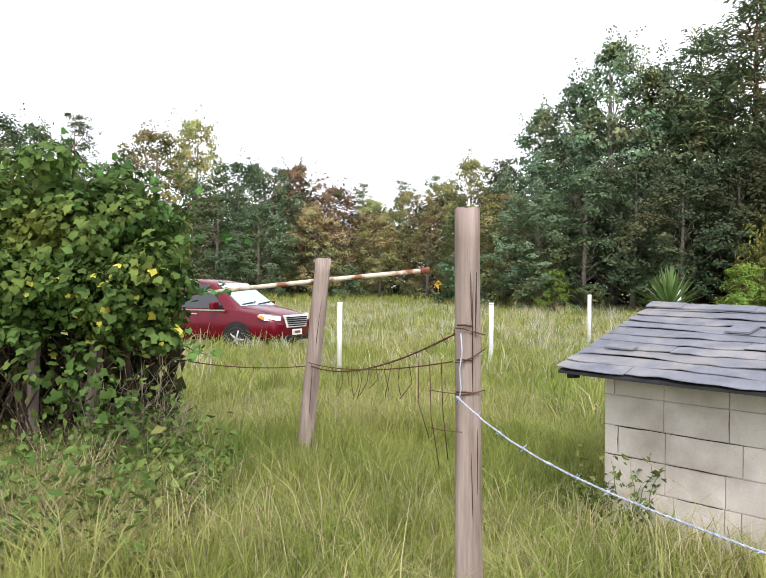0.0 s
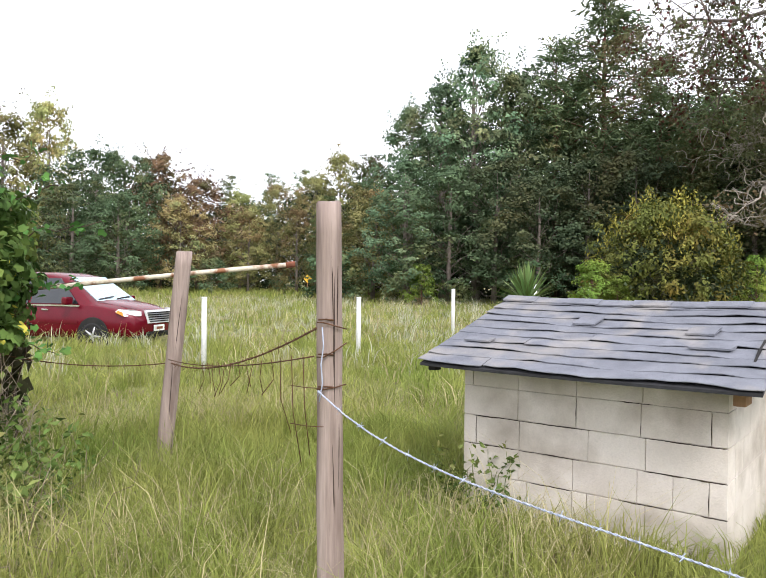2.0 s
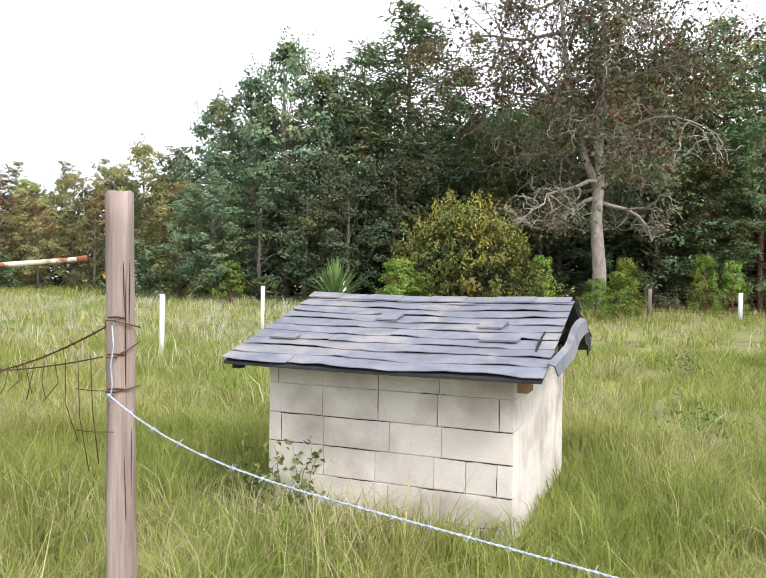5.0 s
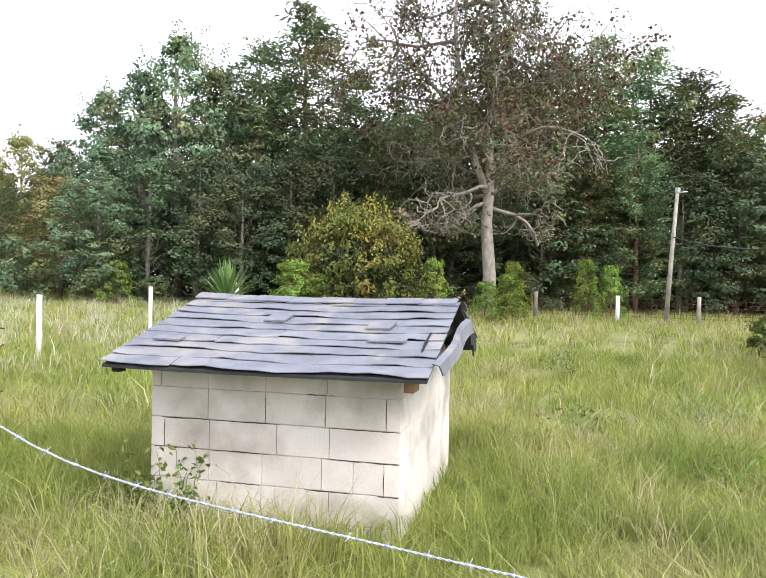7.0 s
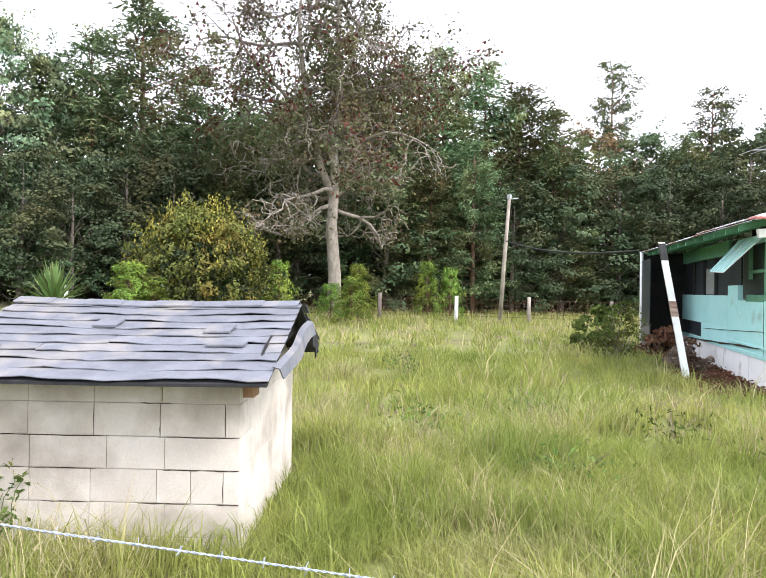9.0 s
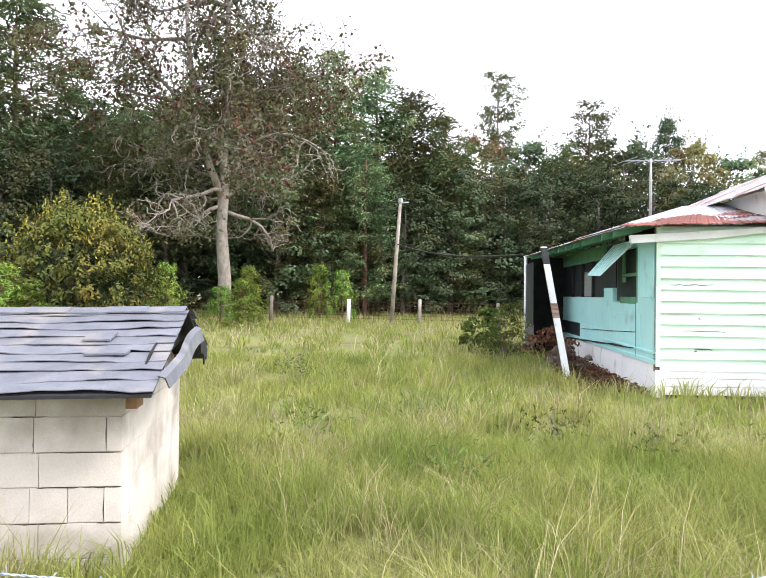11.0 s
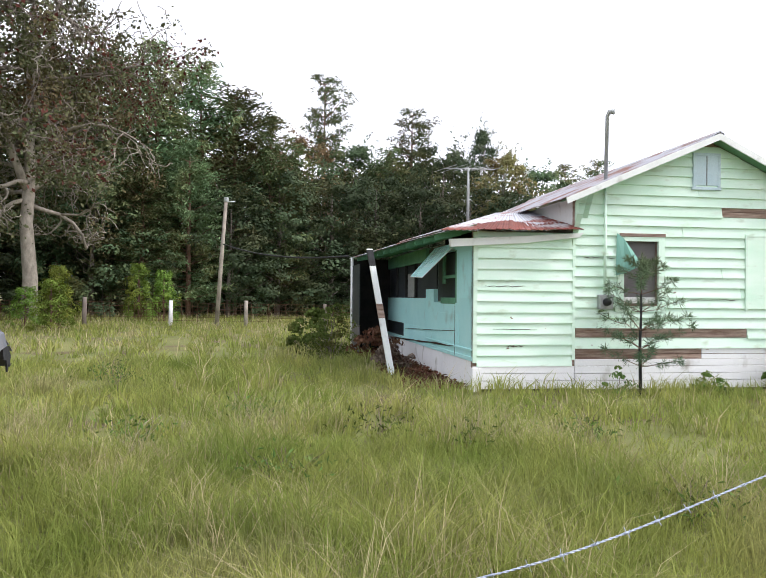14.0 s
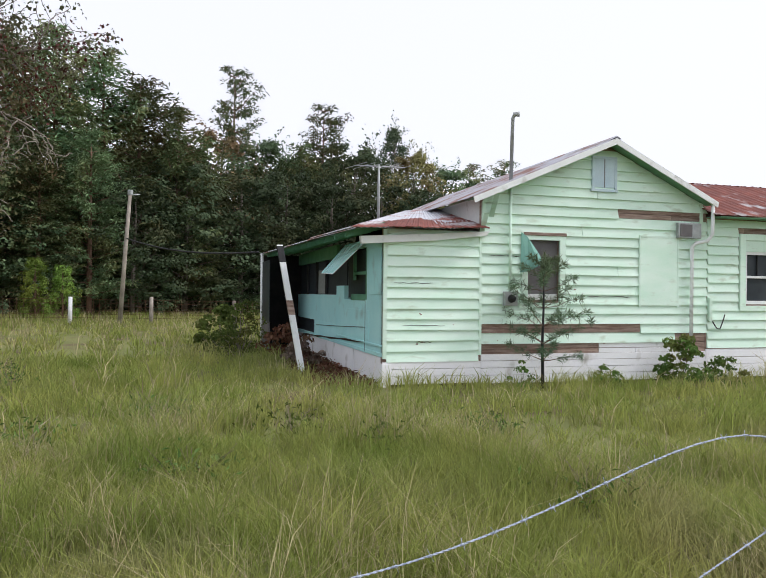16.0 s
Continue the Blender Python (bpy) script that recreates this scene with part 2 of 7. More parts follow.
L = dict(
    oak=foliage("oak_leaves", (0.062, 0.112, 0.060), (0.12, 0.178, 0.092), (0.155, 0.165, 0.068)),
    gum=foliage("sweetgum_leaves", (0.082, 0.148, 0.088), (0.15, 0.225, 0.125), (0.185, 0.20, 0.10)),
    pine=foliage("pine_needles", (0.125, 0.22, 0.115), (0.23, 0.33, 0.165), (0.29, 0.27, 0.12)),
    darkpine=foliage("dark_pine_needles", (0.090, 0.145, 0.068), (0.17, 0.222, 0.10), (0.19, 0.17, 0.075)),
    # shade: hardwood leaves darkened in colour to stand for shade
    shade=foliage("shade_toned_hardwood_leaves", (0.045, 0.075, 0.042), (0.085, 0.12, 0.064), (0.10, 0.105, 0.05)),
    # deep: shade inside woods and thickets, put into a darker leaf colour
    deep=foliage("shade_toned_wood_leaves", (0.034, 0.056, 0.030), (0.06, 0.085, 0.042), (0.075, 0.075, 0.035)),
    autumn=foliage("turning_leaves", (0.24, 0.175, 0.085), (0.31, 0.25, 0.12), (0.16, 0.20, 0.085)),
    yellowgreen=foliage("yellow_green_leaves", (0.21, 0.235, 0.09), (0.30, 0.30, 0.12), (0.30, 0.215, 0.10)),
    shrub=foliage("shrub_leaves", (0.085, 0.115, 0.03), (0.15, 0.165, 0.045), (0.20, 0.15, 0.035), 0.8),
    shrubtip=foliage("yellow_bronze_leaves", (0.19, 0.175, 0.036), (0.265, 0.245, 0.055), (0.13, 0.16, 0.04), 1.2, 0.3),
    young=foliage("young_pine_needles", (0.13, 0.24, 0.045), (0.20, 0.32, 0.07), (0.24, 0.30, 0.06), 0.8),
    vine=foliage("vine_leaves", (0.05, 0.132, 0.036), (0.115, 0.23, 0.058), (0.19, 0.245, 0.05), 1.6, 0.4),
    vineyellow=foliage("yellowing_vine_leaves", (0.28, 0.26, 0.04), (0.40, 0.34, 0.06), (0.24, 0.28, 0.05), 2.0, 0.3),
    magnolia=foliage("bronze_green_leaves", (0.068, 0.082, 0.042), (0.125, 0.128, 0.066), (0.135, 0.085, 0.05), 0.4),
    rustleaf=foliage("rust_red_leaves", (0.15, 0.07, 0.045), (0.20, 0.11, 0.06), (0.11, 0.08, 0.045), 0.6),
    palm=foliage("palmetto_fronds", (0.09, 0.165, 0.055), (0.155, 0.24, 0.085), (0.24, 0.26, 0.12), 0.8),
    weed=foliage("weed_leaves", (0.07, 0.14, 0.035), (0.12, 0.2, 0.05), (0.2, 0.2, 0.07), 2.0),
    dead=foliage("dead_stems", (0.22, 0.18, 0.13), (0.36, 0.31, 0.24), (0.15, 0.10, 0.07), 2.0),
)


# ---- mesh helpers ----
def ground_z(x, y):
    return -0.02 + 0.0105 * max(-10.0, min(y, 60.0))


def link_mesh(name, verts, faces, material, parent=None, label="", smooth=False):
    me = bpy.data.meshes.new(name)
    me.from_pydata([tuple(v) for v in verts], [], [tuple(f) for f in faces])
    me.materials.append(material)
    if smooth:
        me.polygons.foreach_set("use_smooth", [True] * len(me.polygons))
    me.update()
    ob = new(name, me)
    if parent:
        ob.parent = parent
    if label:
        tagged(ob, label)
    return ob


def part(name, bm, material, parent=None, label="", smooth=False):
    me = bpy.data.meshes.new(name)
    bmesh.ops.recalc_face_normals(bm, faces=bm.faces)
    bm.to_mesh(me)
    bm.free()
    me.materials.append(material)
    if smooth:
        me.polygons.foreach_set("use_smooth", [True] * len(me.polygons))
    ob = new(name, me)
    if parent:
        ob.parent = parent
    if label:
        tagged(ob, label)
    return ob


def thing(name, label, category, place=(0, 0, 0), rz=0.0, group="", kind=""):
    ob = new(name)
    ob.empty_display_size = 0.2
    ob.matrix_basis = pose(*place, 0, 0, rz)
    return tagged(ob, label, category, group, kind)


def box_bm(lo, hi, bevel=0.0, bm=None):
    own = bm is None
    bm = bmesh.new() if own else bm
    c = [(a + b) / 2 for a, b in zip(lo, hi)]
    s = [max(abs(b - a), 1e-4) for a, b in zip(lo, hi)]
    r = bmesh.ops.create_cube(bm, size=1.0, matrix=Matrix.LocRotScale(c, None, s))
    if bevel:
        edges = list({e for v in r["verts"] for e in v.link_edges})
        bmesh.ops.bevel(bm, geom=edges, offset=bevel, segments=2, affect="EDGES", profile=0.6)
    return bm


def poly_bm(points, depth, bm=None):
    """A flat outline, pushed along the vector depth."""
    bm = bm or bmesh.new()
    d = Vector(depth)
    lo = [bm.verts.new(Vector(p)) for p in points]
    hi = [bm.verts.new(Vector(p) + d) for p in points]
    k = len(points)
    bm.faces.new(lo[::-1])
    bm.faces.new(hi)
    for i in range(k):
        bm.faces.new((lo[i], lo[(i + 1) % k], hi[(i + 1) % k], hi[i]))
    return bm


def tube_data(points, radii, sides=6, closed_ends=True):
    """Vertices and faces of a tube along points."""
    pts = [Vector(p) for p in points]
    if not hasattr(radii, "__len__"):
        radii = [radii] * len(pts)
    verts, faces = [], []
    side = None
    for i, p in enumerate(pts):
        d = pts[min(i + 1, len(pts) - 1)] - pts[max(i - 1, 0)]
        d = d.normalized() if d.length > 1e-9 else Vector((0, 0, 1))
        if side is None:
            side = d.orthogonal().normalized()
        side = (side - d * side.dot(d))
        side = side.normalized() if side.length > 1e-6 else d.orthogonal().normalized()
        other = d.cross(side)
        for k in range(sides):
            a = 2 * math.pi * k / sides
            verts.append(p + (side * math.cos(a) + other * math.sin(a)) * radii[i])
    for i in range(len(pts) - 1):
        for k in range(sides):
            k2 = (k + 1) % sides
            faces.append((i * sides + k, i * sides + k2, (i + 1) * sides + k2, (i + 1) * sides + k))
    if closed_ends:
        faces.append(tuple(range(sides))[::-1])
        faces.append(tuple((len(pts) - 1) * sides + k for k in range(sides)))
    return verts, faces


def tubes(name, runs, material, parent=None, label="", sides=6, smooth=True):
    """Several tubes (points, radii) of one part in one mesh."""
    verts, faces = [], []
    for pts, rad in runs:
        v, f = tube_data(pts, rad, sides)
        o = len(verts)
        verts += v
        faces += [tuple(i + o for i in q) for q in f]
    return link_mesh(name, verts, faces, material, parent, label, smooth)


def leaves_mesh(name, centres, normals, ups, sizes, material, parent=None, label="", slim=0.55, fold=0.15):
    """Folded diamond leaves, one island each."""
    n = len(centres)
    nrm = normals / np.maximum(np.linalg.norm(normals, axis=1, keepdims=True), 1e-6)
    up = ups - nrm * np.sum(ups * nrm, axis=1, keepdims=True)
    up /= np.maximum(np.linalg.norm(up, axis=1, keepdims=True), 1e-6)
    side = np.cross(up, nrm)
    s = sizes[:, None]
    v = np.empty((n, 4, 3))
    v[:, 0] = centres - up * s * 0.5
    v[:, 1] = centres + side * s * slim * 0.5 + nrm * s * fold
    v[:, 2] = centres + up * s * 0.5
    v[:, 3] = centres - side * s * slim * 0.5 + nrm * s * fold
    idx = np.arange(n) * 4
    f = np.empty((n, 2, 3), int)
    f[:, 0] = np.stack([idx, idx + 1, idx + 2], 1)
    f[:, 1] = np.stack([idx, idx + 2, idx + 3], 1)
    return fast_mesh(name, v.reshape(-1, 3), f.reshape(-1, 3), material, parent, label)


def lobed_leaves(name, centres, normals, ups, sizes, material, parent=None, label=""):
    """Broad three-lobed leaves with a notch at the stalk."""
    n = len(centres)
    nrm = normals / np.maximum(np.linalg.norm(normals, axis=1, keepdims=True), 1e-6)
    up = ups - nrm * np.sum(ups * nrm, axis=1, keepdims=True)
    up /= np.maximum(np.linalg.norm(up, axis=1, keepdims=True), 1e-6)
    side = np.cross(up, nrm)
    s = sizes[:, None]
    v = np.empty((n, 7, 3))
    for k, (a, b, c) in enumerate(((0, 0.58, 0.0), (0.22, 0.2, 0.05), (0.5, 0.12, 0.0), (0.34, -0.36, -0.06), (0, -0.22, 0.08), (-0.34, -0.36, -0.06), (-0.5, 0.12, 0.0))):
        v[:, k] = centres + side * s * a + up * s * b + nrm * s * c
    i = np.arange(n) * 7
    f = np.stack([np.stack([i + a, i + b, i + c], 1) for a, b, c in ((4, 1, 0), (4, 2, 1), (4, 3, 2), (4, 6, 5), (4, 0, 6))], 1)
    return fast_mesh(name, v.reshape(-1, 3), f.reshape(-1, 3), material, parent, label)


def fast_mesh(name, v, f, material, parent=None, label=""):
    me = bpy.data.meshes.new(name)
    k = f.shape[1]
    me.vertices.add(len(v))
    me.vertices.foreach_set("co", np.ascontiguousarray(v, dtype=np.float32).ravel())
    me.loops.add(f.size)
    me.loops.foreach_set("vertex_index", np.ascontiguousarray(f, dtype=np.int32).ravel())
    me.polygons.add(len(f))
    me.polygons.foreach_set("loop_start", np.arange(len(f), dtype=np.int32) * k)
    me.polygons.foreach_set("loop_total", np.full(len(f), k, dtype=np.int32))
    me.materials.append(material)
    me.update(calc_edges=True)
    ob = new(name, me)
    if parent:
        ob.parent = parent
    if label:
        tagged(ob, label)
    return ob


# ---- ground ----
def build_ground():
    rings = [0, 2, 4, 7, 11, 16, 24, 34, 46, 60, 85, 130, 250, 600, 1500]
    verts, faces, seg = [(0, 0, ground_z(0, 0))], [], 72
    for r in rings[1:]:
        for k in range(seg):
            a = 2 * math.pi * k / seg
            x, y = r * math.sin(a), r * math.cos(a)
            verts.append((x, y, ground_z(x, y) + (0.05 * noise.noise((x * 0.3, y * 0.3, 0)) if 4 < r < 100 else 0)))
    for k in range(seg):
        faces.append((0, 1 + (k + 1) % seg, 1 + k))
    for i in range(len(rings) - 2):
        o = 1 + i * seg
        for k in range(seg):
            k2 = (k + 1) % seg
            faces.append((o + k, o + k2, o + seg + k2, o + seg + k))
    ob = link_mesh("ground", verts, faces, M["soil"], smooth=True)
    tagged(ob, "overgrown field of soil and short green grass", "ground", kind="structure")


build_ground()

SHED = Matrix(((-0.669, 0.743, 0, 2.55), (0.743, 0.669, 0, 3.68), (0, 0, 1, 0), (0, 0, 0, 1)))
HU, HV, HC = Vector((0.515, -0.857, 0)), Vector((0.857, 0.515, 0)), Vector((12.08, 3.21, 0))
HOUSE = Matrix(((HU.x, HV.x, 0, HC.x), (HU.y, HV.y, 0, HC.y), (0, 0, 1, 0), (0, 0, 0, 1)))


def outside_buildings(x, y):
    """True where grass can grow."""
    s = SHED.inverted() @ Vector((x, y, 0))
    if -0.02 < s.x < 1.77 and -0.02 < s.y < 1.97:
        return False
    h = HOUSE.inverted() @ Vector((x, y, 0))
    if -0.95 < h.x < 0 and 0.5 < h.y < 9:
        return False
    return not (-0.05 < h.x < 12 and -0.05 < h.y < 9.5)


def blades(name, count, a0, a1, r0, r1, height, width, material, label, seed, lean=0.45, power=0.5, patch=0.0, tuft=16):
    rs = np.random.RandomState(seed)
    az = np.radians(rs.uniform(a0, a1, count))
    u = rs.uniform(0, 1, count)
    r = np.sqrt(r0 * r0 + (r1 * r1 - r0 * r0) * u) if power == 0.5 else r0 + (r1 - r0) * u ** power
    x, y = r * np.sin(az), r * np.cos(az)
    tufts = max(1, count // tuft)
    own = rs.randint(0, tufts, count)
    rad = np.abs(rs.normal(0, 1, count)) * (0.05 + 0.006 * r[own])
    turn0 = rs.uniform(0, 2 * np.pi, count)
    grown = 0.6 + 0.8 * rs.uniform(0, 1, tufts)[own]
    x, y = x[own] + rad * np.cos(turn0), y[own] + rad * np.sin(turn0)
    keep = np.array([outside_buildings(a, b) for a, b in zip(x, y)])
    if patch:
        keep &= np.array([noise.noise((a * 0.55, b * 0.55, 3.1)) > patch - 0.5 for a, b in zip(x, y)])
    x, y, turn0, grown = x[keep], y[keep], turn0[keep], grown[keep]
    n = len(x)
    clump = np.array([0.75 + 0.5 * (noise.noise((a * 0.9, b * 0.9, 0.7)) + 0.4 * noise.noise((a * 3.0, b * 3.0, 1.7))) for a, b in zip(x, y)])
    h = height * clump * grown * rs.uniform(0.5, 1.3, n)
    w = width * rs.uniform(0.6, 1.3, n)
    z = -0.05 + 0.0105 * np.clip(y, -10, 60)
    # trodden short along the shed's walls
    sx0, sy0 = x - 2.55, y - 3.68
    la, lb = -0.669 * sx0 + 0.743 * sy0, 0.743 * sx0 + 0.669 * sy0
    near = (la > -0.4) & (la < 2.1) & (lb > -0.5) & (lb < 2.3)
    h = np.where(near, h * 0.65, h)
    turn, bend = rs.uniform(0, 2 * np.pi, n), turn0 + rs.normal(0, 0.9, n)
    k = lean * rs.uniform(0.2, 1.5, n) * h
    sx, sy = np.cos(turn) * w / 2, np.sin(turn) * w / 2
    bx, by = np.cos(bend) * k, np.sin(bend) * k
    v = np.empty((n, 5, 3))
    v[:, 0] = np.stack([x - sx, y - sy, z], 1)
    v[:, 1] = np.stack([x + sx, y + sy, z], 1)
    v[:, 2] = np.stack([x + bx * 0.3 - sx * 0.8, y + by * 0.3 - sy * 0.8, z + h * 0.6], 1)
    v[:, 3] = np.stack([x + bx * 0.3 + sx * 0.8, y + by * 0.3 + sy * 0.8, z + h * 0.6], 1)
    v[:, 4] = np.stack([x + bx, y + by, z + h * rs.uniform(0.82, 1.0, n)], 1)
    i = np.arange(n) * 5
    f = np.stack([np.stack([i, i + 1, i + 3], 1), np.stack([i, i + 3, i + 2], 1), np.stack([i + 2, i + 3, i + 4], 1)], 1)
    ob = fast_mesh(name, v.reshape(-1, 3), f.reshape(-1, 3), material)
    tagged(ob, label, "grass", kind="stuff")
    return ob


blades("tall_grass", 90000, -36, 112, 2.3, 7.5, 0.38, 0.0085, M["grass"], "knee-high yellow-green wild grass round the shed", 11, 0.7)
blades("meadow_grass", 95000, -36, 112, 7, 17, 0.36, 0.016, M["grass"], "tall soft green meadow grass in the yard", 12, 0.65)
blades("field_grass", 90000, -36, 112, 16, 46, 0.34, 0.035, M["grass"], "pale green grass across the open field", 13, 0.6)
blades("distant_grass", 30000, -36, 16, 45, 92, 0.45, 0.09, M["grass"], "hazy pale grass at the far side of the field", 14)
blades("yard_grass", 26000, 104, 330, 0.8, 16, 0.24, 0.02, M["grass"], "shorter green grass on the near side of the fence", 18, 0.7)
blades("near_side_grass", 8000, -36, 112, 0.5, 2.5, 0.14, 0.008, M["grass"], "short trodden grass at the fence", 19, 0.7)
blades("dry_grass", 20000, -36, 112, 2.3, 9, 0.55, 0.005, M["straw"], "straw-coloured dry grass stalks among the green", 15, 1.0, patch=0.4, tuft=6)
blades("dry_field_grass", 34000, -36, 112, 9, 46, 0.55, 0.016, M["straw"], "bleached seed stalks over the field grass", 16, 0.7, patch=0.45, tuft=6)
blades("pale_field_grass", 26000, -30, 30, 12, 46, 0.46, 0.02, M["pale"], "pale grey-green feathery grass by the white posts", 17, 0.5, patch=0.5, tuft=10)


# ---- pump shed ----
def build_shed():
    shed = thing("pump_shed", "small cream concrete-block pump shed under a sagging grey shingle roof", "shed")
    shed.matrix_basis = SHED
    wid, dep, top = 1.73, 1.94, 1.05
    bm = box_bm((0.012, 0.012, -0.15), (wid - 0.012, 0.19, top))
    wall_front = part("front_wall", bm, M["mortar"], shed)
    bm = box_bm((0.012, 0.19, -0.15), (0.19, dep - 0.012, top))
    wall_side = part("side_wall", bm, M["mortar"], shed)
    bm = box_bm((wid - 0.19, 0.19, -0.15), (wid - 0.012, dep - 0.012, top))
    part("far_wall", bm, M["mortar"], shed)
    bm = box_bm((0.19, dep - 0.19, -0.15), (wid - 0.19, dep - 0.012, top))
    part("back_wall", bm, M["mortar"], shed)
    # blocks of the front, courses of 0.203 m
    rs = random.Random(4)
    joint = 0.004

    def block(parent, axis, a, b, z0, z1):
        g = rs.uniform(-0.003, 0.003)
        if axis == "x":
            bm = box_bm((a + 0.002, g, z0 + 0.002), (b - 0.0015, 0.19, z1 - joint), 0.003)
        else:
            g *= 0.3
            bm = box_bm((g, a + 0.001, z0 + 0.001), (0.19, b - 0.001, z1 - 0.001), 0.002)
        return part("block", bm, M["block"], parent)

    rows = ((-0.1, 0.105, (0.2, 0.6, 1.0, 1.4)), (0.105, 0.31, (0.46, 0.825, 0.923, 1.24)), (0.31, 0.515, (0.1, 0.30, 0.51, 0.92, 1.30)),
            (0.515, 0.715, (0.46, 0.82, 1.30, 1.63)), (0.715, 0.92, (0.09, 0.49, 0.90, 1.31)), (0.92, top, (0.48, 0.90, 1.31, 1.66)))
    for k, (z, z1, cut) in enumerate(rows):
        cuts = [0.0, *cut, wid]
        for a, b in zip(cuts, cuts[1:]):
            block(wall_front, "x", a, b, z, z1)
        cuts, p = [0.19], 0.40 if k % 2 else 0.60
        while p < dep - 0.06:
            cuts.append(p)
            p += 0.405
        cuts.append(dep)
        for a, b in zip(cuts, cuts[1:]):
            block(wall_side, "y", a, b, z, z1)
    # mortar fallen out of the bed joints
    for xa, xb, z in ((0.0, 0.50, 0.712), (0.80, 1.30, 0.712), (1.28, 1.66, 0.712), (0.0, 0.22, 0.513), (0.24, 0.47, 0.513), (0.88, 1.30, 0.513), (1.33, 1.72, 0.513), (0.0, 0.14, 0.308), (0.3, 0.62, 0.308), (0.93, 1.22, 0.308), (0.42, 0.62, 0.918)):
        n = 7
        run = [(xa + (xb - xa) * i / n, -0.001, z + 0.004 * noise.noise((i * 1.3, xa * 9, z * 7))) for i in range(n + 1)]
        tubes("open_joint", [(run, [0.001] + [rs.uniform(0.0018, 0.004) for _ in range(n - 1)] + [0.001])], M["crack"], wall_front, "dark open mortar joint", 5)
    for x, z0, z1 in ((0.09, 0.73, 0.915), (0.90, 0.74, 0.90), (0.49, 0.72, 0.80), (1.63, 0.53, 0.70), (0.1, 0.33, 0.45)):
        tubes("open_joint", [([(x, -0.001, z0), (x + 0.003, -0.001, (z0 + z1) / 2), (x, -0.001, z1)], [0.0006, 0.002, 0.0006])], M["crack"], wall_front, "", 5)
    # gable triangles under the roof
    mid = 0.92
    for x in (0.02, wid - 0.12):
        part("gable", poly_bm([(x, 0.0, top), (x, dep, top), (x, mid, 1.46)], (0.1, 0, 0)), M["block"], shed)
    # roof deck, sagging in the middle
    def roof_z(x, y):
        t = (y + 0.32) / (mid + 0.32) if y < mid else (dep + 0.06 - y) / (dep + 0.06 - mid)
        sag = -0.02 * math.sin(math.pi * (x + 0.26) / 2.2) * (0.4 + 0.6 * t)
        return 1.095 + (1.518 - 1.095) * t + sag

    for name, ya, yb in (("front_slope", -0.31, mid), ("rear_slope", mid, dep + 0.05)):
        verts, faces = [], []
        nx, ny = 10, 5
        for lvl in (-0.03, -0.012):
            for i in range(nx + 1):
                for j in range(ny + 1):
                    x, y = -0.22 + 2.12 * i / nx, ya + (yb - ya) * j / ny
                    verts.append((x, y, roof_z(x, y) + lvl))
        n1 = (nx + 1) * (ny + 1)
        for i in range(nx):
            for j in range(ny):
                q = [i * (ny + 1) + j, (i + 1) * (ny + 1) + j, (i + 1) * (ny + 1) + j + 1, i * (ny + 1) + j + 1]
                faces.append([w + n1 for w in q])
                faces.append(q[::-1])
        for j in range(ny):
            faces.append([j + 1, j, n1 + j, n1 + j + 1])
            o = nx * (ny + 1)
            faces.append([o + j, o + j + 1, n1 + o + j + 1, n1 + o + j])
        for i in range(nx):
            a, b = i * (ny + 1), (i + 1) * (ny + 1)
            faces.append([a, b, n1 + b, n1 + a])
            faces.append([b + ny, a + ny, n1 + a + ny, n1 + b + ny])
        deck = link_mesh(name, verts, faces, M["tar"], shed)
        # wavy strip shingles in courses, each its own piece
        courses = 10 if name == "front_slope" else 9
        for c in range(courses):
            t0, t1 = c / courses, (c + 1.12) / courses
            if name == "front_slope":
                y0, y1 = ya + (yb - ya) * t0, min(ya + (yb - ya) * t1, yb + 0.02)
            else:
                y0, y1 = yb - (yb - ya) * t0, max(yb - (yb - ya) * t1, ya - 0.02)
            x = -0.26 + (0.03 if name == "front_slope" else 0)
            x_end = 1.92 - 0.06 * c / courses
            if name == "rear_slope":
                x += rs.uniform(0, 0.05)
            while x < x_end - 0.05:
                ln = min(rs.uniform(1.0, 2.3), x_end - x)
                if x_end - x - ln < 0.5:
                    ln = x_end - x
                cols = max(3, int(ln / 0.11))
                ph = rs.uniform(0, 6)
                pv, pf = [], []
                lift0 = rs.uniform(0.011, 0.017)
                for i in range(cols + 1):
                    px = x + ln * i / cols
                    wave = 0.005 * math.sin(px * 7 + ph) + 0.003 * math.sin(px * 17 + ph)
                    edge = 0.012 * math.sin(px * 5 + ph * 2) + 0.006 * math.sin(px * 23 + ph)
                    sgn = 1 if name == "front_slope" else -1
                    ye = y0 + sgn * edge
                    for (yy, up) in ((ye, lift0 + wave), (y1, 0.004), (ye, lift0 + wave - 0.005), (y1, -0.004)):
                        pv.append((px, yy, roof_z(px, yy) + up))
                for i in range(cols):
                    a, b = i * 4, (i + 1) * 4
                    pf += [(a, b, b + 1, a + 1), (a + 2, a + 3, b + 3, b + 2), (a, a + 2, b + 2, b)]
                pf += [(0, 1, 3, 2), (cols * 4 + 1, cols * 4, cols * 4 + 2, cols * 4 + 3)]
                link_mesh("shingle", pv, pf, M["shingle"], deck)
                x += ln + 0.006
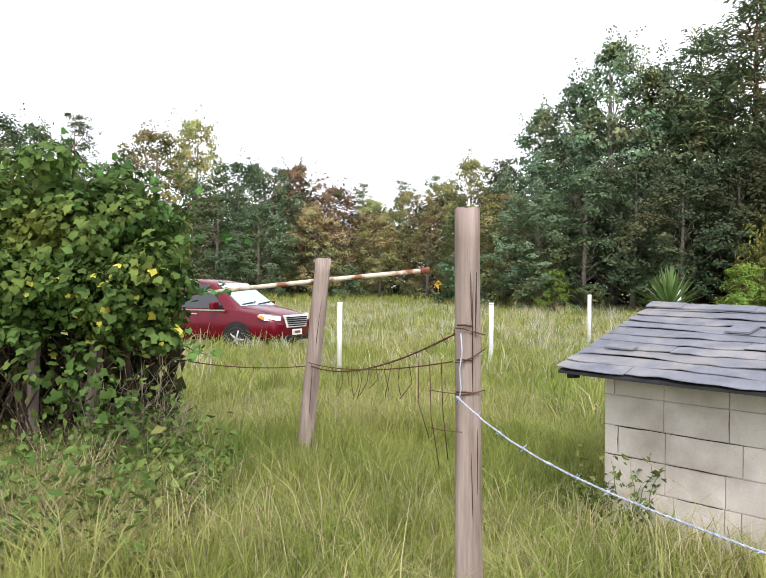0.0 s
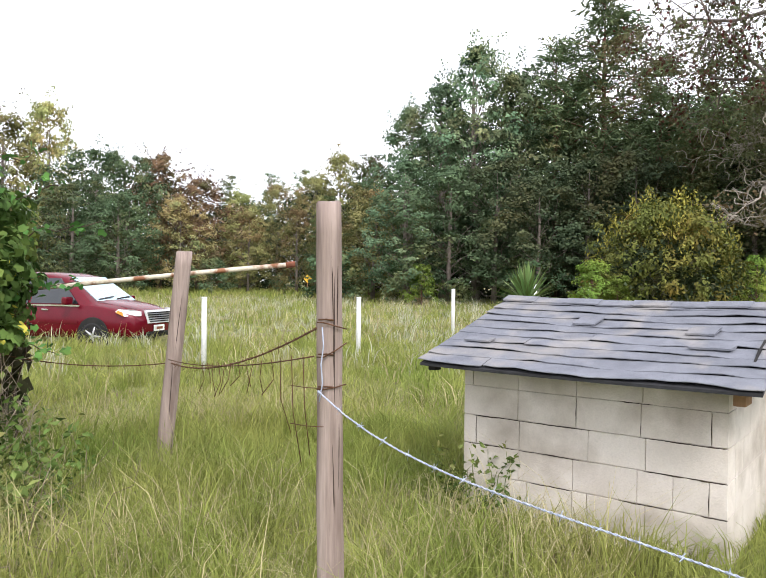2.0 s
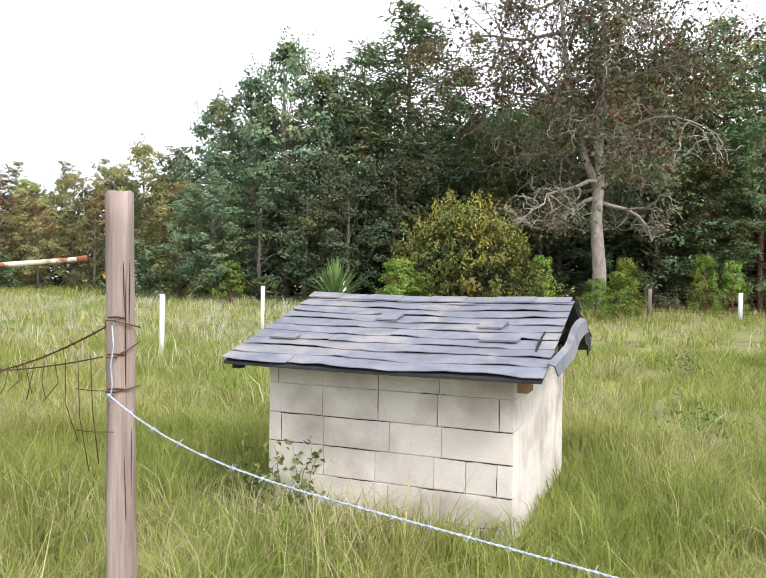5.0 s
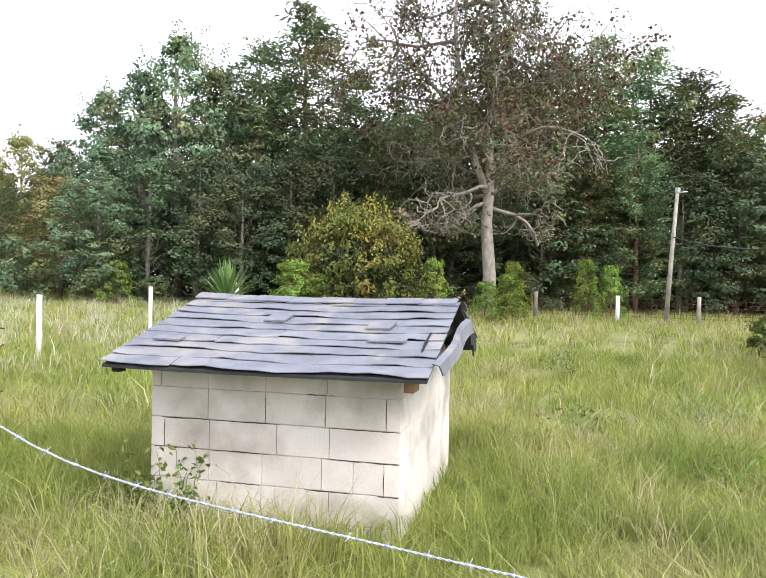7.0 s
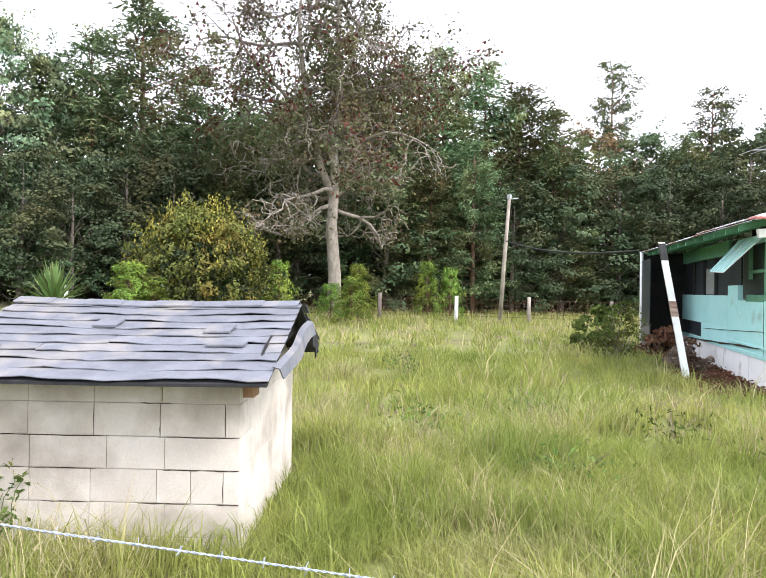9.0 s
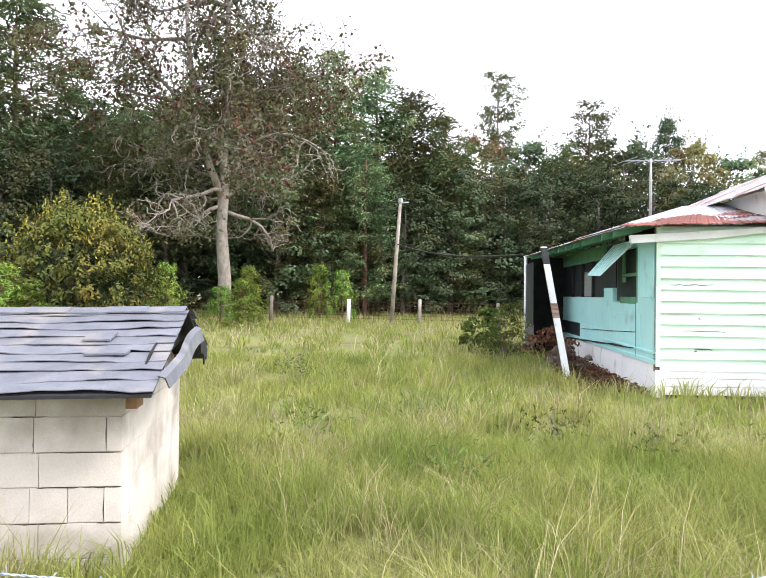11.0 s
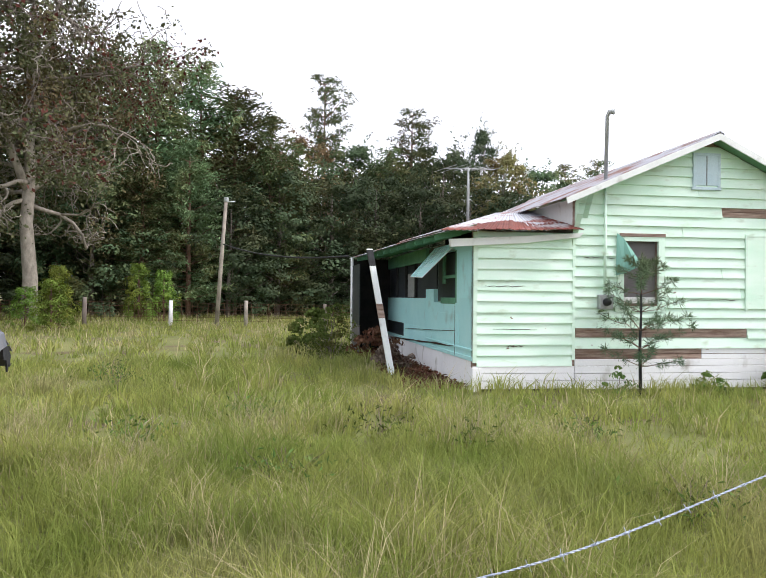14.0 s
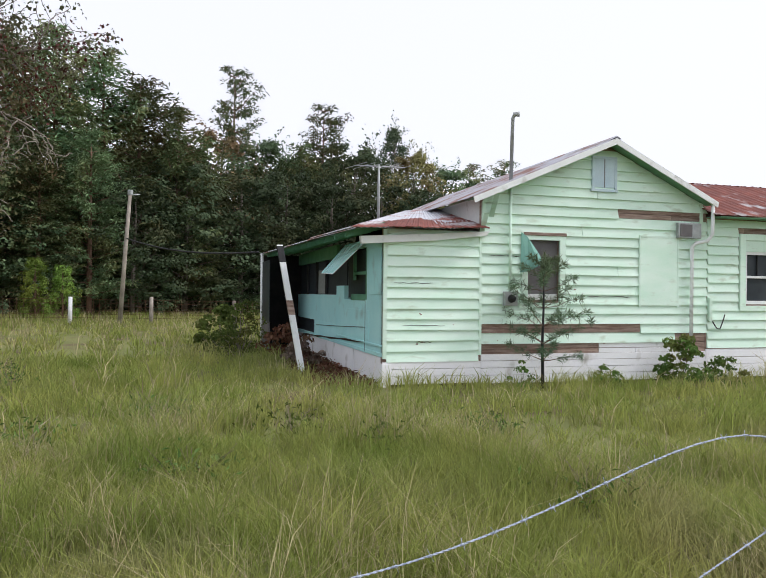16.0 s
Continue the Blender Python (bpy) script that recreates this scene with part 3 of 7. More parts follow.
    # loose patches lying on the shingles
    for (x, y, w, d) in ((0.16, 0.33, 0.17, 0.12), (0.02, 0.12, 0.24, 0.05), (1.55, 0.02, 0.2, 0.06), (0.95, 0.42, 0.16, 0.12)):
        pv = [(x, y, 0), (x + w, y, 0), (x + w - 0.02, y + d, 0), (x - 0.02, y + d, 0)]
        pv = [(a, b, roof_z(a, b) + 0.032) for a, b, _ in pv] + [(a, b, roof_z(a, b) + 0.02) for a, b, _ in pv]
        link_mesh("shingle_patch", pv, [(0, 1, 2, 3), (7, 6, 5, 4), (0, 4, 5, 1), (1, 5, 6, 2), (2, 6, 7, 3), (3, 7, 4, 0)], M["shingle"], shed)
    # ridge cap pieces
    for i in range(8):
        x0, x1 = -0.21 + 0.258 * i, -0.21 + 0.258 * (i + 1) + 0.02
        g = 0.022 + 0.005 * (i % 2)
        y0, y1 = mid - 0.10, mid + 0.1
        pv = []
        for x in (x0, x1):
            for up in (0, -0.01):
                pv += [(x, y0, roof_z(x, y0) + g + up), (x, mid, roof_z(x, mid) + g + up), (x, y1, roof_z(x, y1) + g + up)]
        pf = [(0, 6, 7, 1), (1, 7, 8, 2), (3, 4, 10, 9), (4, 5, 11, 10), (0, 3, 9, 6), (2, 8, 11, 5), (0, 1, 4, 3), (1, 2, 5, 4), (6, 9, 10, 7), (7, 10, 11, 8)]
        link_mesh("ridge_cap", pv, pf, M["shingle"], shed)
    # broken gable end: near-black panel for the gap's shade, a loose grey strip across it, torn felt at the rear corner
    gap = [(-0.13, 0.0, 1.215), (-0.13, 0.12, 1.27), (-0.13, 0.90, 1.475), (-0.13, 1.04, 1.475), (-0.13, 1.36, 1.35), (-0.13, 1.30, 1.29), (-0.13, 0.4, 1.18)]
    part("end_gap", poly_bm(gap, (0.012, 0, 0)), M["dark"], shed, "near-black panel standing for shade in the broken roof end's opening")
    verts = []
    for i in range(9):
        f = i / 8
        y, zz = -0.20 + 1.46 * f, 1.150 + 0.20 * f + 0.010 * math.sin(f * 9)
        out = -0.262 - 0.02 * math.sin(f * 6)
        verts += [(out + 0.03, y - 0.02, zz + 0.02), (out, y + 0.03, zz + 0.004), (out - 0.012, y + 0.1, zz - 0.06 - 0.03 * f)]
    faces = [q for i in range(8) for q in ((i * 3, i * 3 + 1, i * 3 + 4, i * 3 + 3), (i * 3 + 1, i * 3 + 2, i * 3 + 5, i * 3 + 4))]
    flap = link_mesh("loose_edge_strip", verts, faces, M["shingle"], shed, "bent grey strip hanging along the roof end")
    flap.modifiers.new("thick", "SOLIDIFY").thickness = 0.008
    torn = [(-0.255, 1.30, 1.29), (-0.255, 1.52, 1.262), (-0.255, 1.72, 1.17), (-0.255, 1.66, 1.09), (-0.255, 1.62, 1.13), (-0.255, 1.56, 1.06), (-0.255, 1.50, 1.15), (-0.255, 1.36, 1.17)]
    part("torn_felt", poly_bm(torn, (0.012, 0, 0)), M["tar"], shed, "torn black roofing felt")
    # rafter ends
    for x, y in ((-0.06, dep - 0.12),):
        part("rafter_end", box_bm((x - 0.03, y - 0.05, roof_z(0, y) - 0.14), (x + 0.03, y + 0.16, roof_z(0, y) - 0.045), 0.004), M["rafter"], shed, "raw brown rafter end")
    part("rafter_end", box_bm((-0.115, -0.16, 0.985), (-0.05, 0.0, 1.075), 0.006), M["rafter"], shed, "raw brown rafter end")
    part("lookout_end", box_bm((1.80, -0.27, 1.035), (1.86, -0.2, 1.075), 0.004), M["dark"], shed)
    part("eave_beam", box_bm((0.0, 0.03, 1.05), (1.75, 0.15, 1.135)), M["rafter"], shed)
    part("rear_beam", box_bm((0.0, dep - 0.15, 1.05), (1.75, dep - 0.03, 1.12)), M["rafter"], shed)


build_shed()


# ---- fence posts and wire ----
def round_post(name, label, base, top, r0, r1, seed, sides=14, material="post", group="", cracks=3):
    ob = thing(name, label, "post", (0, 0, 0), 0, group)
    rs = random.Random(seed)
    b, t = Vector(base), Vector(top)
    verts, faces = [], []
    n = 16
    off = [rs.uniform(-0.05, 0.05) for _ in range(sides)]
    for i in range(n + 1):
        f = i / n
        c = b.lerp(t, f)
        r = r0 + (r1 - r0) * f
        for k in range(sides):
            a = 2 * math.pi * k / sides
            q = r * (1 + off[k] + 0.08 * noise.noise((math.cos(a), math.sin(a), f * 6 + seed)) + 0.10 * max(0, noise.noise((math.cos(a) * 1.5, math.sin(a) * 1.5, f * 14 + seed * 3)) - 0.25))
            verts.append(c + Vector((math.cos(a) * q, math.sin(a) * q, rs.uniform(-0.006, 0.006) if i == n else 0)))
    for i in range(n):
        for k in range(sides):
            k2 = (k + 1) % sides
            faces.append((i * sides + k, i * sides + k2, (i + 1) * sides + k2, (i + 1) * sides + k))
    verts.append(t + Vector((0, 0, 0.004)))
    for k in range(sides):
        faces.append((n * sides + k, n * sides + (k + 1) % sides, len(verts) - 1))
    link_mesh("shaft", verts, faces, M[material], ob, smooth=True)
    toward = (Vector((0, 0, 0)) - Vector((b.x, b.y, 0))).normalized()
    for i in range(cracks):
        f0 = rs.uniform(0.05, 0.8)
        f1 = min(0.97, f0 + rs.uniform(0.1, 0.3))
        ang = math.atan2(toward.y, toward.x) + rs.uniform(-1.0, 1.0)
        run = []
        for j in range(6):
            f = f0 + (f1 - f0) * j / 5
            r = (r0 + (r1 - r0) * f) * 0.985
            aa = ang + 0.12 * math.sin(f * 7 + i)
            run.append(b.lerp(t, f) + Vector((math.cos(aa) * r, math.sin(aa) * r, 0)))
        tubes("crack", [(run, [0.0006, 0.0022, 0.0035, 0.003, 0.002, 0.0006])], M["crack"], ob, "dark drying crack", 5)
    return ob


end_post = round_post("fence_post", "weathered wooden post holding the slack wire", (3.90, -1.26, -0.2), (3.90, -1.24, 1.45), 0.06, 0.055, 27, group="fence posts", cracks=2)
near_post = round_post("fence_post", "weathered grey-brown round wooden post wound with rusty wire", (0.262, 3.213, -0.2), (0.232, 3.217, 1.985), 0.061, 0.055, 3, group="fence posts", cracks=7)
lean_post = round_post("fence_post", "leaning grey wooden post in the grass", (-0.863, 6.5, -0.2), (-0.668, 6.40, 1.88), 0.070, 0.070, 8, group="fence posts")
round_post("fence_post", "old grey post under the vine", (-2.62, 6.05, -0.2), (-2.50, 6.08, 1.75), 0.055, 0.05, 15, group="fence posts", cracks=2)
round_post("fence_post", "old split post under the vine", (-3.36, 6.62, -0.2), (-3.32, 6.62, 1.5), 0.055, 0.05, 19, group="fence posts", cracks=2)


def white_post(x, y, h, r=0.041):
    ob = thing("marker_post", "plain white plastic pipe post standing in the field", "post", (x, y, ground_z(x, y)), 0, "white posts")
    tubes("pipe", [([(0, 0, -0.2), (0, 0, h - 0.01), (0.0, 0, h)], [r, r, r * 0.8])], M["pvc"], ob, sides=12)
    tubes("cap", [([(0, 0, h - 0.03), (0, 0, h + 0.006)], [r * 1.08, r * 1.05])], M["pvc"], ob, sides=12)
    return ob


white_post(-0.89, 12.6, 1.24, 0.045)
white_post(1.93, 13.72, 1.22, 0.045)
white_post(5.35, 19.1, 1.29, 0.05)
white_post(8.6, 21.2, 1.42, 0.05)
white_post(11.9, 24.2, 1.47, 0.05)

# long rusted pipe held behind the leaning post
rail = thing("pipe_rail", "rusted once-white steel pipe propped across the leaning post", "pipe")
P_A, P_B = Vector((-2.45, 6.55, 1.51)), Vector((0.245, 6.42, 1.785))
pd = (P_B - P_A).normalized()
tubes("tube", [([P_A, P_A.lerp(P_B, 0.3) - Vector((0, 0, 0.01)), P_A.lerp(P_B, 0.7), P_B], 0.021)], M["pipe"], rail, sides=12)
tubes("socket", [([P_B - pd * 0.05, P_B + pd * 0.03], 0.028)], M["rust"], rail, "dark rusted end socket", sides=12)
# solid near-black disc in place of the shade inside the pipe
tubes("bore", [([P_B + pd * 0.02, P_B + pd * 0.032], 0.02)], M["dark"], rail, "", sides=12)


def barbed(name, label, pts, material, barb_step=0.13, r=0.0024, barb=0.022, lay=0.05):
    """Two strands twisted round each other with barbs."""
    ob = thing(name, label, "wire")
    pts = [Vector(p) for p in pts]
    runs = [[], []]
    length, out, barbs = 0.0, 0.0, []
    for a, b in zip(pts, pts[1:]):
        d = (b - a).normalized()
        s1 = d.cross(Vector((0, 0, 1))).normalized()
        s2 = d.cross(s1)
        n = max(2, int((b - a).length / 0.012))
        for i in range(n):
            p = a.lerp(b, i / n)
            ph = (length + (b - a).length * i / n) / lay * 2 * math.pi
            o = (s1 * math.cos(ph) + s2 * math.sin(ph)) * r
            runs[0].append(p + o)
            runs[1].append(p - o)
        length += (b - a).length
        while out < length:
            barbs.append((b - d * (length - out), d, s1, s2))
            out += barb_step
    for run in runs:
        tubes("strand", [(run, r)], material, ob, sides=5)
    rs = random.Random(len(pts))
    for p, d, s1, s2 in barbs:
        a = rs.uniform(0, 3.1)
        w = s1 * math.cos(a) + s2 * math.sin(a)
        e = s1 * math.sin(a) - s2 * math.cos(a)
        tubes("barb", [([p - w * barb + d * 0.006, p - w * 0.004, p + w * 0.004 + d * 0.004, p + w * barb], [0.0012, 0.002, 0.002, 0.0012]),
                       ([p - e * barb, p + e * barb + d * 0.008], [0.0009, 0.0009]),
                       ([p - d * 0.009, p + d * 0.009], [r * 2.2, r * 2.2])], material, ob, sides=4)
    return ob


# galvanised strand sagging from the near post past the shed
W0, WD = Vector((0.19, 3.15, 0)), Vector((math.sin(radians(140)), math.cos(radians(140)), 0))
strand = []
for i in range(40):
    s = 5.72 * i / 39
    strand.append(W0 + WD * s + Vector((0, 0, 1.16 - 0.604 * s + 0.5403 * s ** 2 - 0.2728 * s ** 3 + 0.06328 * s ** 4 - 0.005135 * s ** 5)))
barbed("barbed_wire", "bright galvanised barbed wire strand sagging from the post", strand, M["wire"])
low = [W0 + WD * (3.4 + 2.3 * i / 9) + Vector((0, 0, 0.043 + 0.335 * (2.3 * i / 9))) for i in range(10)]
barbed("barbed_wire", "lower galvanised wire strand near the grass", low, M["wire"])

# rusty strands and torn mesh between the near post, the leaning post and the vine
def sag(a, b, drop, n=14):
    a, b = Vector(a), Vector(b)
    return [a.lerp(b, i / n) - Vector((0, 0, drop * 4 * (i / n) * (1 - i / n))) for i in range(n + 1)]


barbed("barbed_wire", "rusty barbed wire strand across the grass", sag((0.18, 3.22, 1.43), (-0.78, 6.42, 0.93), 0.10) + sag((-0.78, 6.42, 0.93), (-2.2, 6.6, 1.0), 0.06)[1:], M["rustwire"], 0.13, 0.003, 0.034)
mesh_wire = thing("fence_mesh", "torn rusty wire mesh hanging from the post", "fence")
tubes("top_strand", [(sag((0.17, 3.2, 1.31), (-0.80, 6.42, 0.96), 0.05), 0.0035)], M["rustwire"], mesh_wire, sides=5)
rsm = random.Random(5)
for i in range(14):
    f = 0.04 + 0.045 * i
    p = Vector((0.17, 3.2, 1.31)).lerp(Vector((-0.80, 6.42, 0.96)), f) - Vector((0, 0, 0.2 * f * (1 - f)))
    ln = rsm.uniform(0.10, 0.20) if i > 2 else rsm.uniform(0.35, 0.5)
    tubes("stay_wire", [([p + Vector((0, 0, 0.02)), p + Vector((rsm.uniform(-0.02, 0.02), 0, -ln * 0.5)), p + Vector((rsm.uniform(-0.06, 0.06), 0, -ln))], 0.0028)], M["rustwire"], mesh_wire, sides=4)
for z in (1.175, 1.01):
    tubes("cross_wire", [([(0.21, 3.15, z), (0.13, 3.16, z + 0.005), (0.07, 3.2, z + 0.01)], 0.0022)], M["rustwire"], mesh_wire, sides=4)
for z, zz in ((1.46, 1.43), (1.31, 1.37), (1.17, 1.19)):
    tubes("binding_wire", [([(0.180, 3.17, z), (0.205, 3.150, z + 0.0), (0.26, 3.150, (z + zz) / 2), (0.31, 3.175, zz)], 0.003), ([(0.185, 3.165, z + 0.012), (0.22, 3.15, z + 0.014), (0.25, 3.153, z + 0.01)], 0.004)], M["rustwire"], mesh_wire, "rusty tie wire", 5)
tubes("tail_wire", [([(0.2, 3.15, 1.44), (0.206, 3.145, 1.36), (0.196, 3.146, 1.28), (0.203, 3.146, 1.2), (0.19, 3.146, 1.12)], 0.003)], M["wire"], mesh_wire, "pale twisted wire", 6)


# ---- trees ----
def profile_at(profile, f):
    for (a, ra), (b, rb) in zip(profile, profile[1:]):
        if f <= b:
            return ra + (rb - ra) * (f - a) / max(b - a, 1e-6)
    return profile[-1][1]


def crown_points(rs, height, profile, clumps, per, clump_r, flat, inner=0.45):
    """Leaf centres with outward normals, in clumps inside an uneven envelope."""
    cs, ns, cc = [], [], []
    lob = rs.uniform(0, 6.28, 6)
    for i in range(clumps):
        f = rs.uniform(0, 1) ** 1.05
        a = rs.uniform(0, 2 * np.pi)
        R = profile_at(profile, f)
        R *= 1 + 0.22 * math.sin(3 * a + lob[0] + f * 9) + 0.15 * math.sin(5 * a + lob[1] - f * 13)
        r = R * math.sqrt(rs.uniform(inner ** 2, 1))
        c = np.array([r * math.cos(a), r * math.sin(a), f * height])
        k = clump_r * rs.uniform(0.6, 1.25) * (0.55 + 0.45 * min(1, R / (0.25 * height + 0.01)))
        d = rs.normal(size=(per, 3))
        d /= np.linalg.norm(d, axis=1, keepdims=True)
        d[:, 2] = np.abs(d[:, 2]) * 1.0 - 0.35
        q = d * (k * rs.uniform(0.55, 1.05, (per, 1)))
        q[:, 2] *= flat
        cs.append(c + q)
        ns.append(d + rs.normal(size=(per, 3)) * 0.55)
        cc.append(c)
    return np.concatenate(cs), np.concatenate(ns), cc


def lobe_points(rs, height, profile, lobes, clumps, per, clump_r, flat):
    """Leaf centres on the upper and outer faces of billowing lobes; gaps stay between the lobes."""
    cs, ns, cc = [], [], []
    for i in range(lobes):
        f = ((i + rs.uniform(0, 1)) / lobes) ** 0.9
        a = i * 2.4 + rs.uniform(-0.5, 0.5)
        R = profile_at(profile, f)
        big = max(0.5, R * rs.uniform(0.42, 0.62))
        r = max(0.0, R * rs.uniform(0.85, 1.12) - big * 0.8)
        mid = np.array([r * math.cos(a), r * math.sin(a), min(f * height, height - big * 0.5)])
        for _ in range(clumps):
            d = rs.normal(size=3)
            d[:2] += np.array([math.cos(a), math.sin(a)]) * 0.5
            d[2] = d[2] * 0.9 + 0.35
            d /= np.linalg.norm(d)
            c = mid + d * (big, big, big * 0.8) * rs.uniform(0.65, 1.05)
            e = rs.normal(size=(per, 3))
            e /= np.linalg.norm(e, axis=1, keepdims=True)
            q = e * (clump_r * rs.uniform(0.35, 1.05, (per, 1)) * rs.uniform(0.7, 1.2))
            q[:, 2] *= flat
            cs.append(c + q)
            ns.append(e * 0.55 + d * 0.8 + (0, 0, 0.4) + rs.normal(size=(per, 3)) * 0.28)
        cc.append(mid)
    return np.concatenate(cs), np.concatenate(ns), cc


def whorl_points(rs, height, profile, levels, spokes, per, tuft, start):
    """Needle tufts along whorled pine branches, and the branch ends."""
    cs, ns, us, cc = [], [], [], []
    for i in range(levels):
        f = start + (1 - start) * (i + rs.uniform(-0.3, 0.3)) / (levels - 0.5)
        f = min(max(f, start), 0.985)
        R = profile_at(profile, f)
        for k in range(spokes if f < 0.85 else 4):
            a = 2 * math.pi * k / spokes + i * 1.1 + rs.uniform(-0.35, 0.35)
            ln = R * rs.uniform(0.55, 1.2)
            rise = rs.uniform(-0.05, 0.3) + 0.35 * f
            for t in ((0.45, 0.75, 1.0) if ln > 1.6 else (0.6, 1.0)):
                p = np.array([math.cos(a) * ln * t, math.sin(a) * ln * t, f * height + rise * ln * t * t])
                p += rs.normal(size=3) * 0.16
                e = rs.normal(size=(per, 3))
                e /= np.linalg.norm(e, axis=1, keepdims=True)
                q = e * tuft * rs.uniform(0.3, 1.0, (per, 1)) * rs.uniform(0.7, 1.25)
                q[:, 2] = q[:, 2] * 0.5 + 0.08
                cs.append(p + q)
                ns.append(rs.normal(size=(per, 3)) * 0.5 + (0, 0, 0.9) + e * 0.3)
                us.append(e + (math.cos(a) * 0.5, math.sin(a) * 0.5, 0.3))
            cc.append((np.array([0, 0, f * height]), p))
    return np.concatenate(cs), np.concatenate(ns), np.concatenate(us), cc


def limb(a, b, r0, r1, rs, n=5, wob=0.08):
    a, b = Vector(a), Vector(b)
    ln = (b - a).length
    pts = [a.lerp(b, i / n) + (Vector(rs.uniform(-1, 1, 3)) * wob * ln * (1 if 0 < i < n else 0)) for i in range(n + 1)]
    return pts, [r0 + (r1 - r0) * i / n for i in range(n + 1)]


BROAD = dict(
    oak=("broad dark green hardwood at the wood's edge, leafy to the ground", 14, [(0, 0.30), (0.25, 0.40), (0.55, 0.38), (0.8, 0.27), (1, 0.08)], 28, 8, 36, 0.85, 0.6, 0.27, 0.75, "oak", "bark"),
    gum=("tall ragged sweetgum with a pointed blue-green crown", 16, [(0, 0.22), (0.2, 0.29), (0.5, 0.25), (0.75, 0.16), (0.92, 0.07), (1, 0.03)], 42, 6, 34, 0.72, 0.5, 0.24, 0.75, "gum", "bark"),
    autumn=("hardwood with bronze and brown turning leaves", 14, [(0, 0.26), (0.3, 0.38), (0.6, 0.36), (0.85, 0.22), (1, 0.05)], 28, 8, 34, 0.8, 0.6, 0.28, 0.75, "autumn", "bark"),
    yellowgreen=("yellow-green hardwood beginning to turn", 14, [(0, 0.22), (0.3, 0.31), (0.65, 0.28), (0.9, 0.15), (1, 0.05)], 30, 7, 34, 0.75, 0.6, 0.27, 0.75, "yellowgreen", "bark"),
    # the oak again, with shade coloured into its leaves
    shade=("hardwood with the shade of taller trees put into its leaf colour", 14, [(0, 0.32), (0.25, 0.40), (0.55, 0.38), (0.8, 0.27), (1, 0.08)], 28, 8, 36, 0.85, 0.6, 0.27, 0.75, "shade", "bark"),
    deep=("hardwood deeper in the wood, its leaves coloured dark for shade", 14, [(0, 0.34), (0.3, 0.42), (0.6, 0.38), (0.85, 0.25), (1, 0.06)], 20, 6, 30, 1.5, 0.8, 0.46, 0.75, "deep", "bark"),
    under=("low leafy understorey shrub in front of the trees", 4, [(0, 0.6), (0.35, 0.65), (0.7, 0.5), (1, 0.15)], 12, 6, 32, 0.5, 0.8, 0.22, 0.7, "oak", "bark"),
    young=("bright green young pine sapling", 3, [(0, 0.34), (0.3, 0.33), (0.7, 0.16), (1, 0.02)], 26, 4, 22, 0.24, 0.85, 0.2, 0.22, "young", "pinebark"),
)
PINES = dict(
    pine=("tall green pine with layered needle tufts", 18, [(0, 0.17), (0.3, 0.23), (0.6, 0.19), (0.85, 0.10), (1, 0.02)], 23, 6, 26, 0.85, 0.10, "pine"),
    darkpine=("dense dark green pine at the wood's edge", 17, [(0, 0.22), (0.3, 0.26), (0.6, 0.22), (0.85, 0.12), (1, 0.02)], 23, 6, 26, 0.95, 0.08, "darkpine"),
    tallpine=("lone tall pine with a bare trunk and a small open crown", 20, [(0, 0.05), (0.66, 0.06), (0.76, 0.13), (0.88, 0.13), (1, 0.05)], 9, 6, 22, 0.8, 0.62, "darkpine"),
)


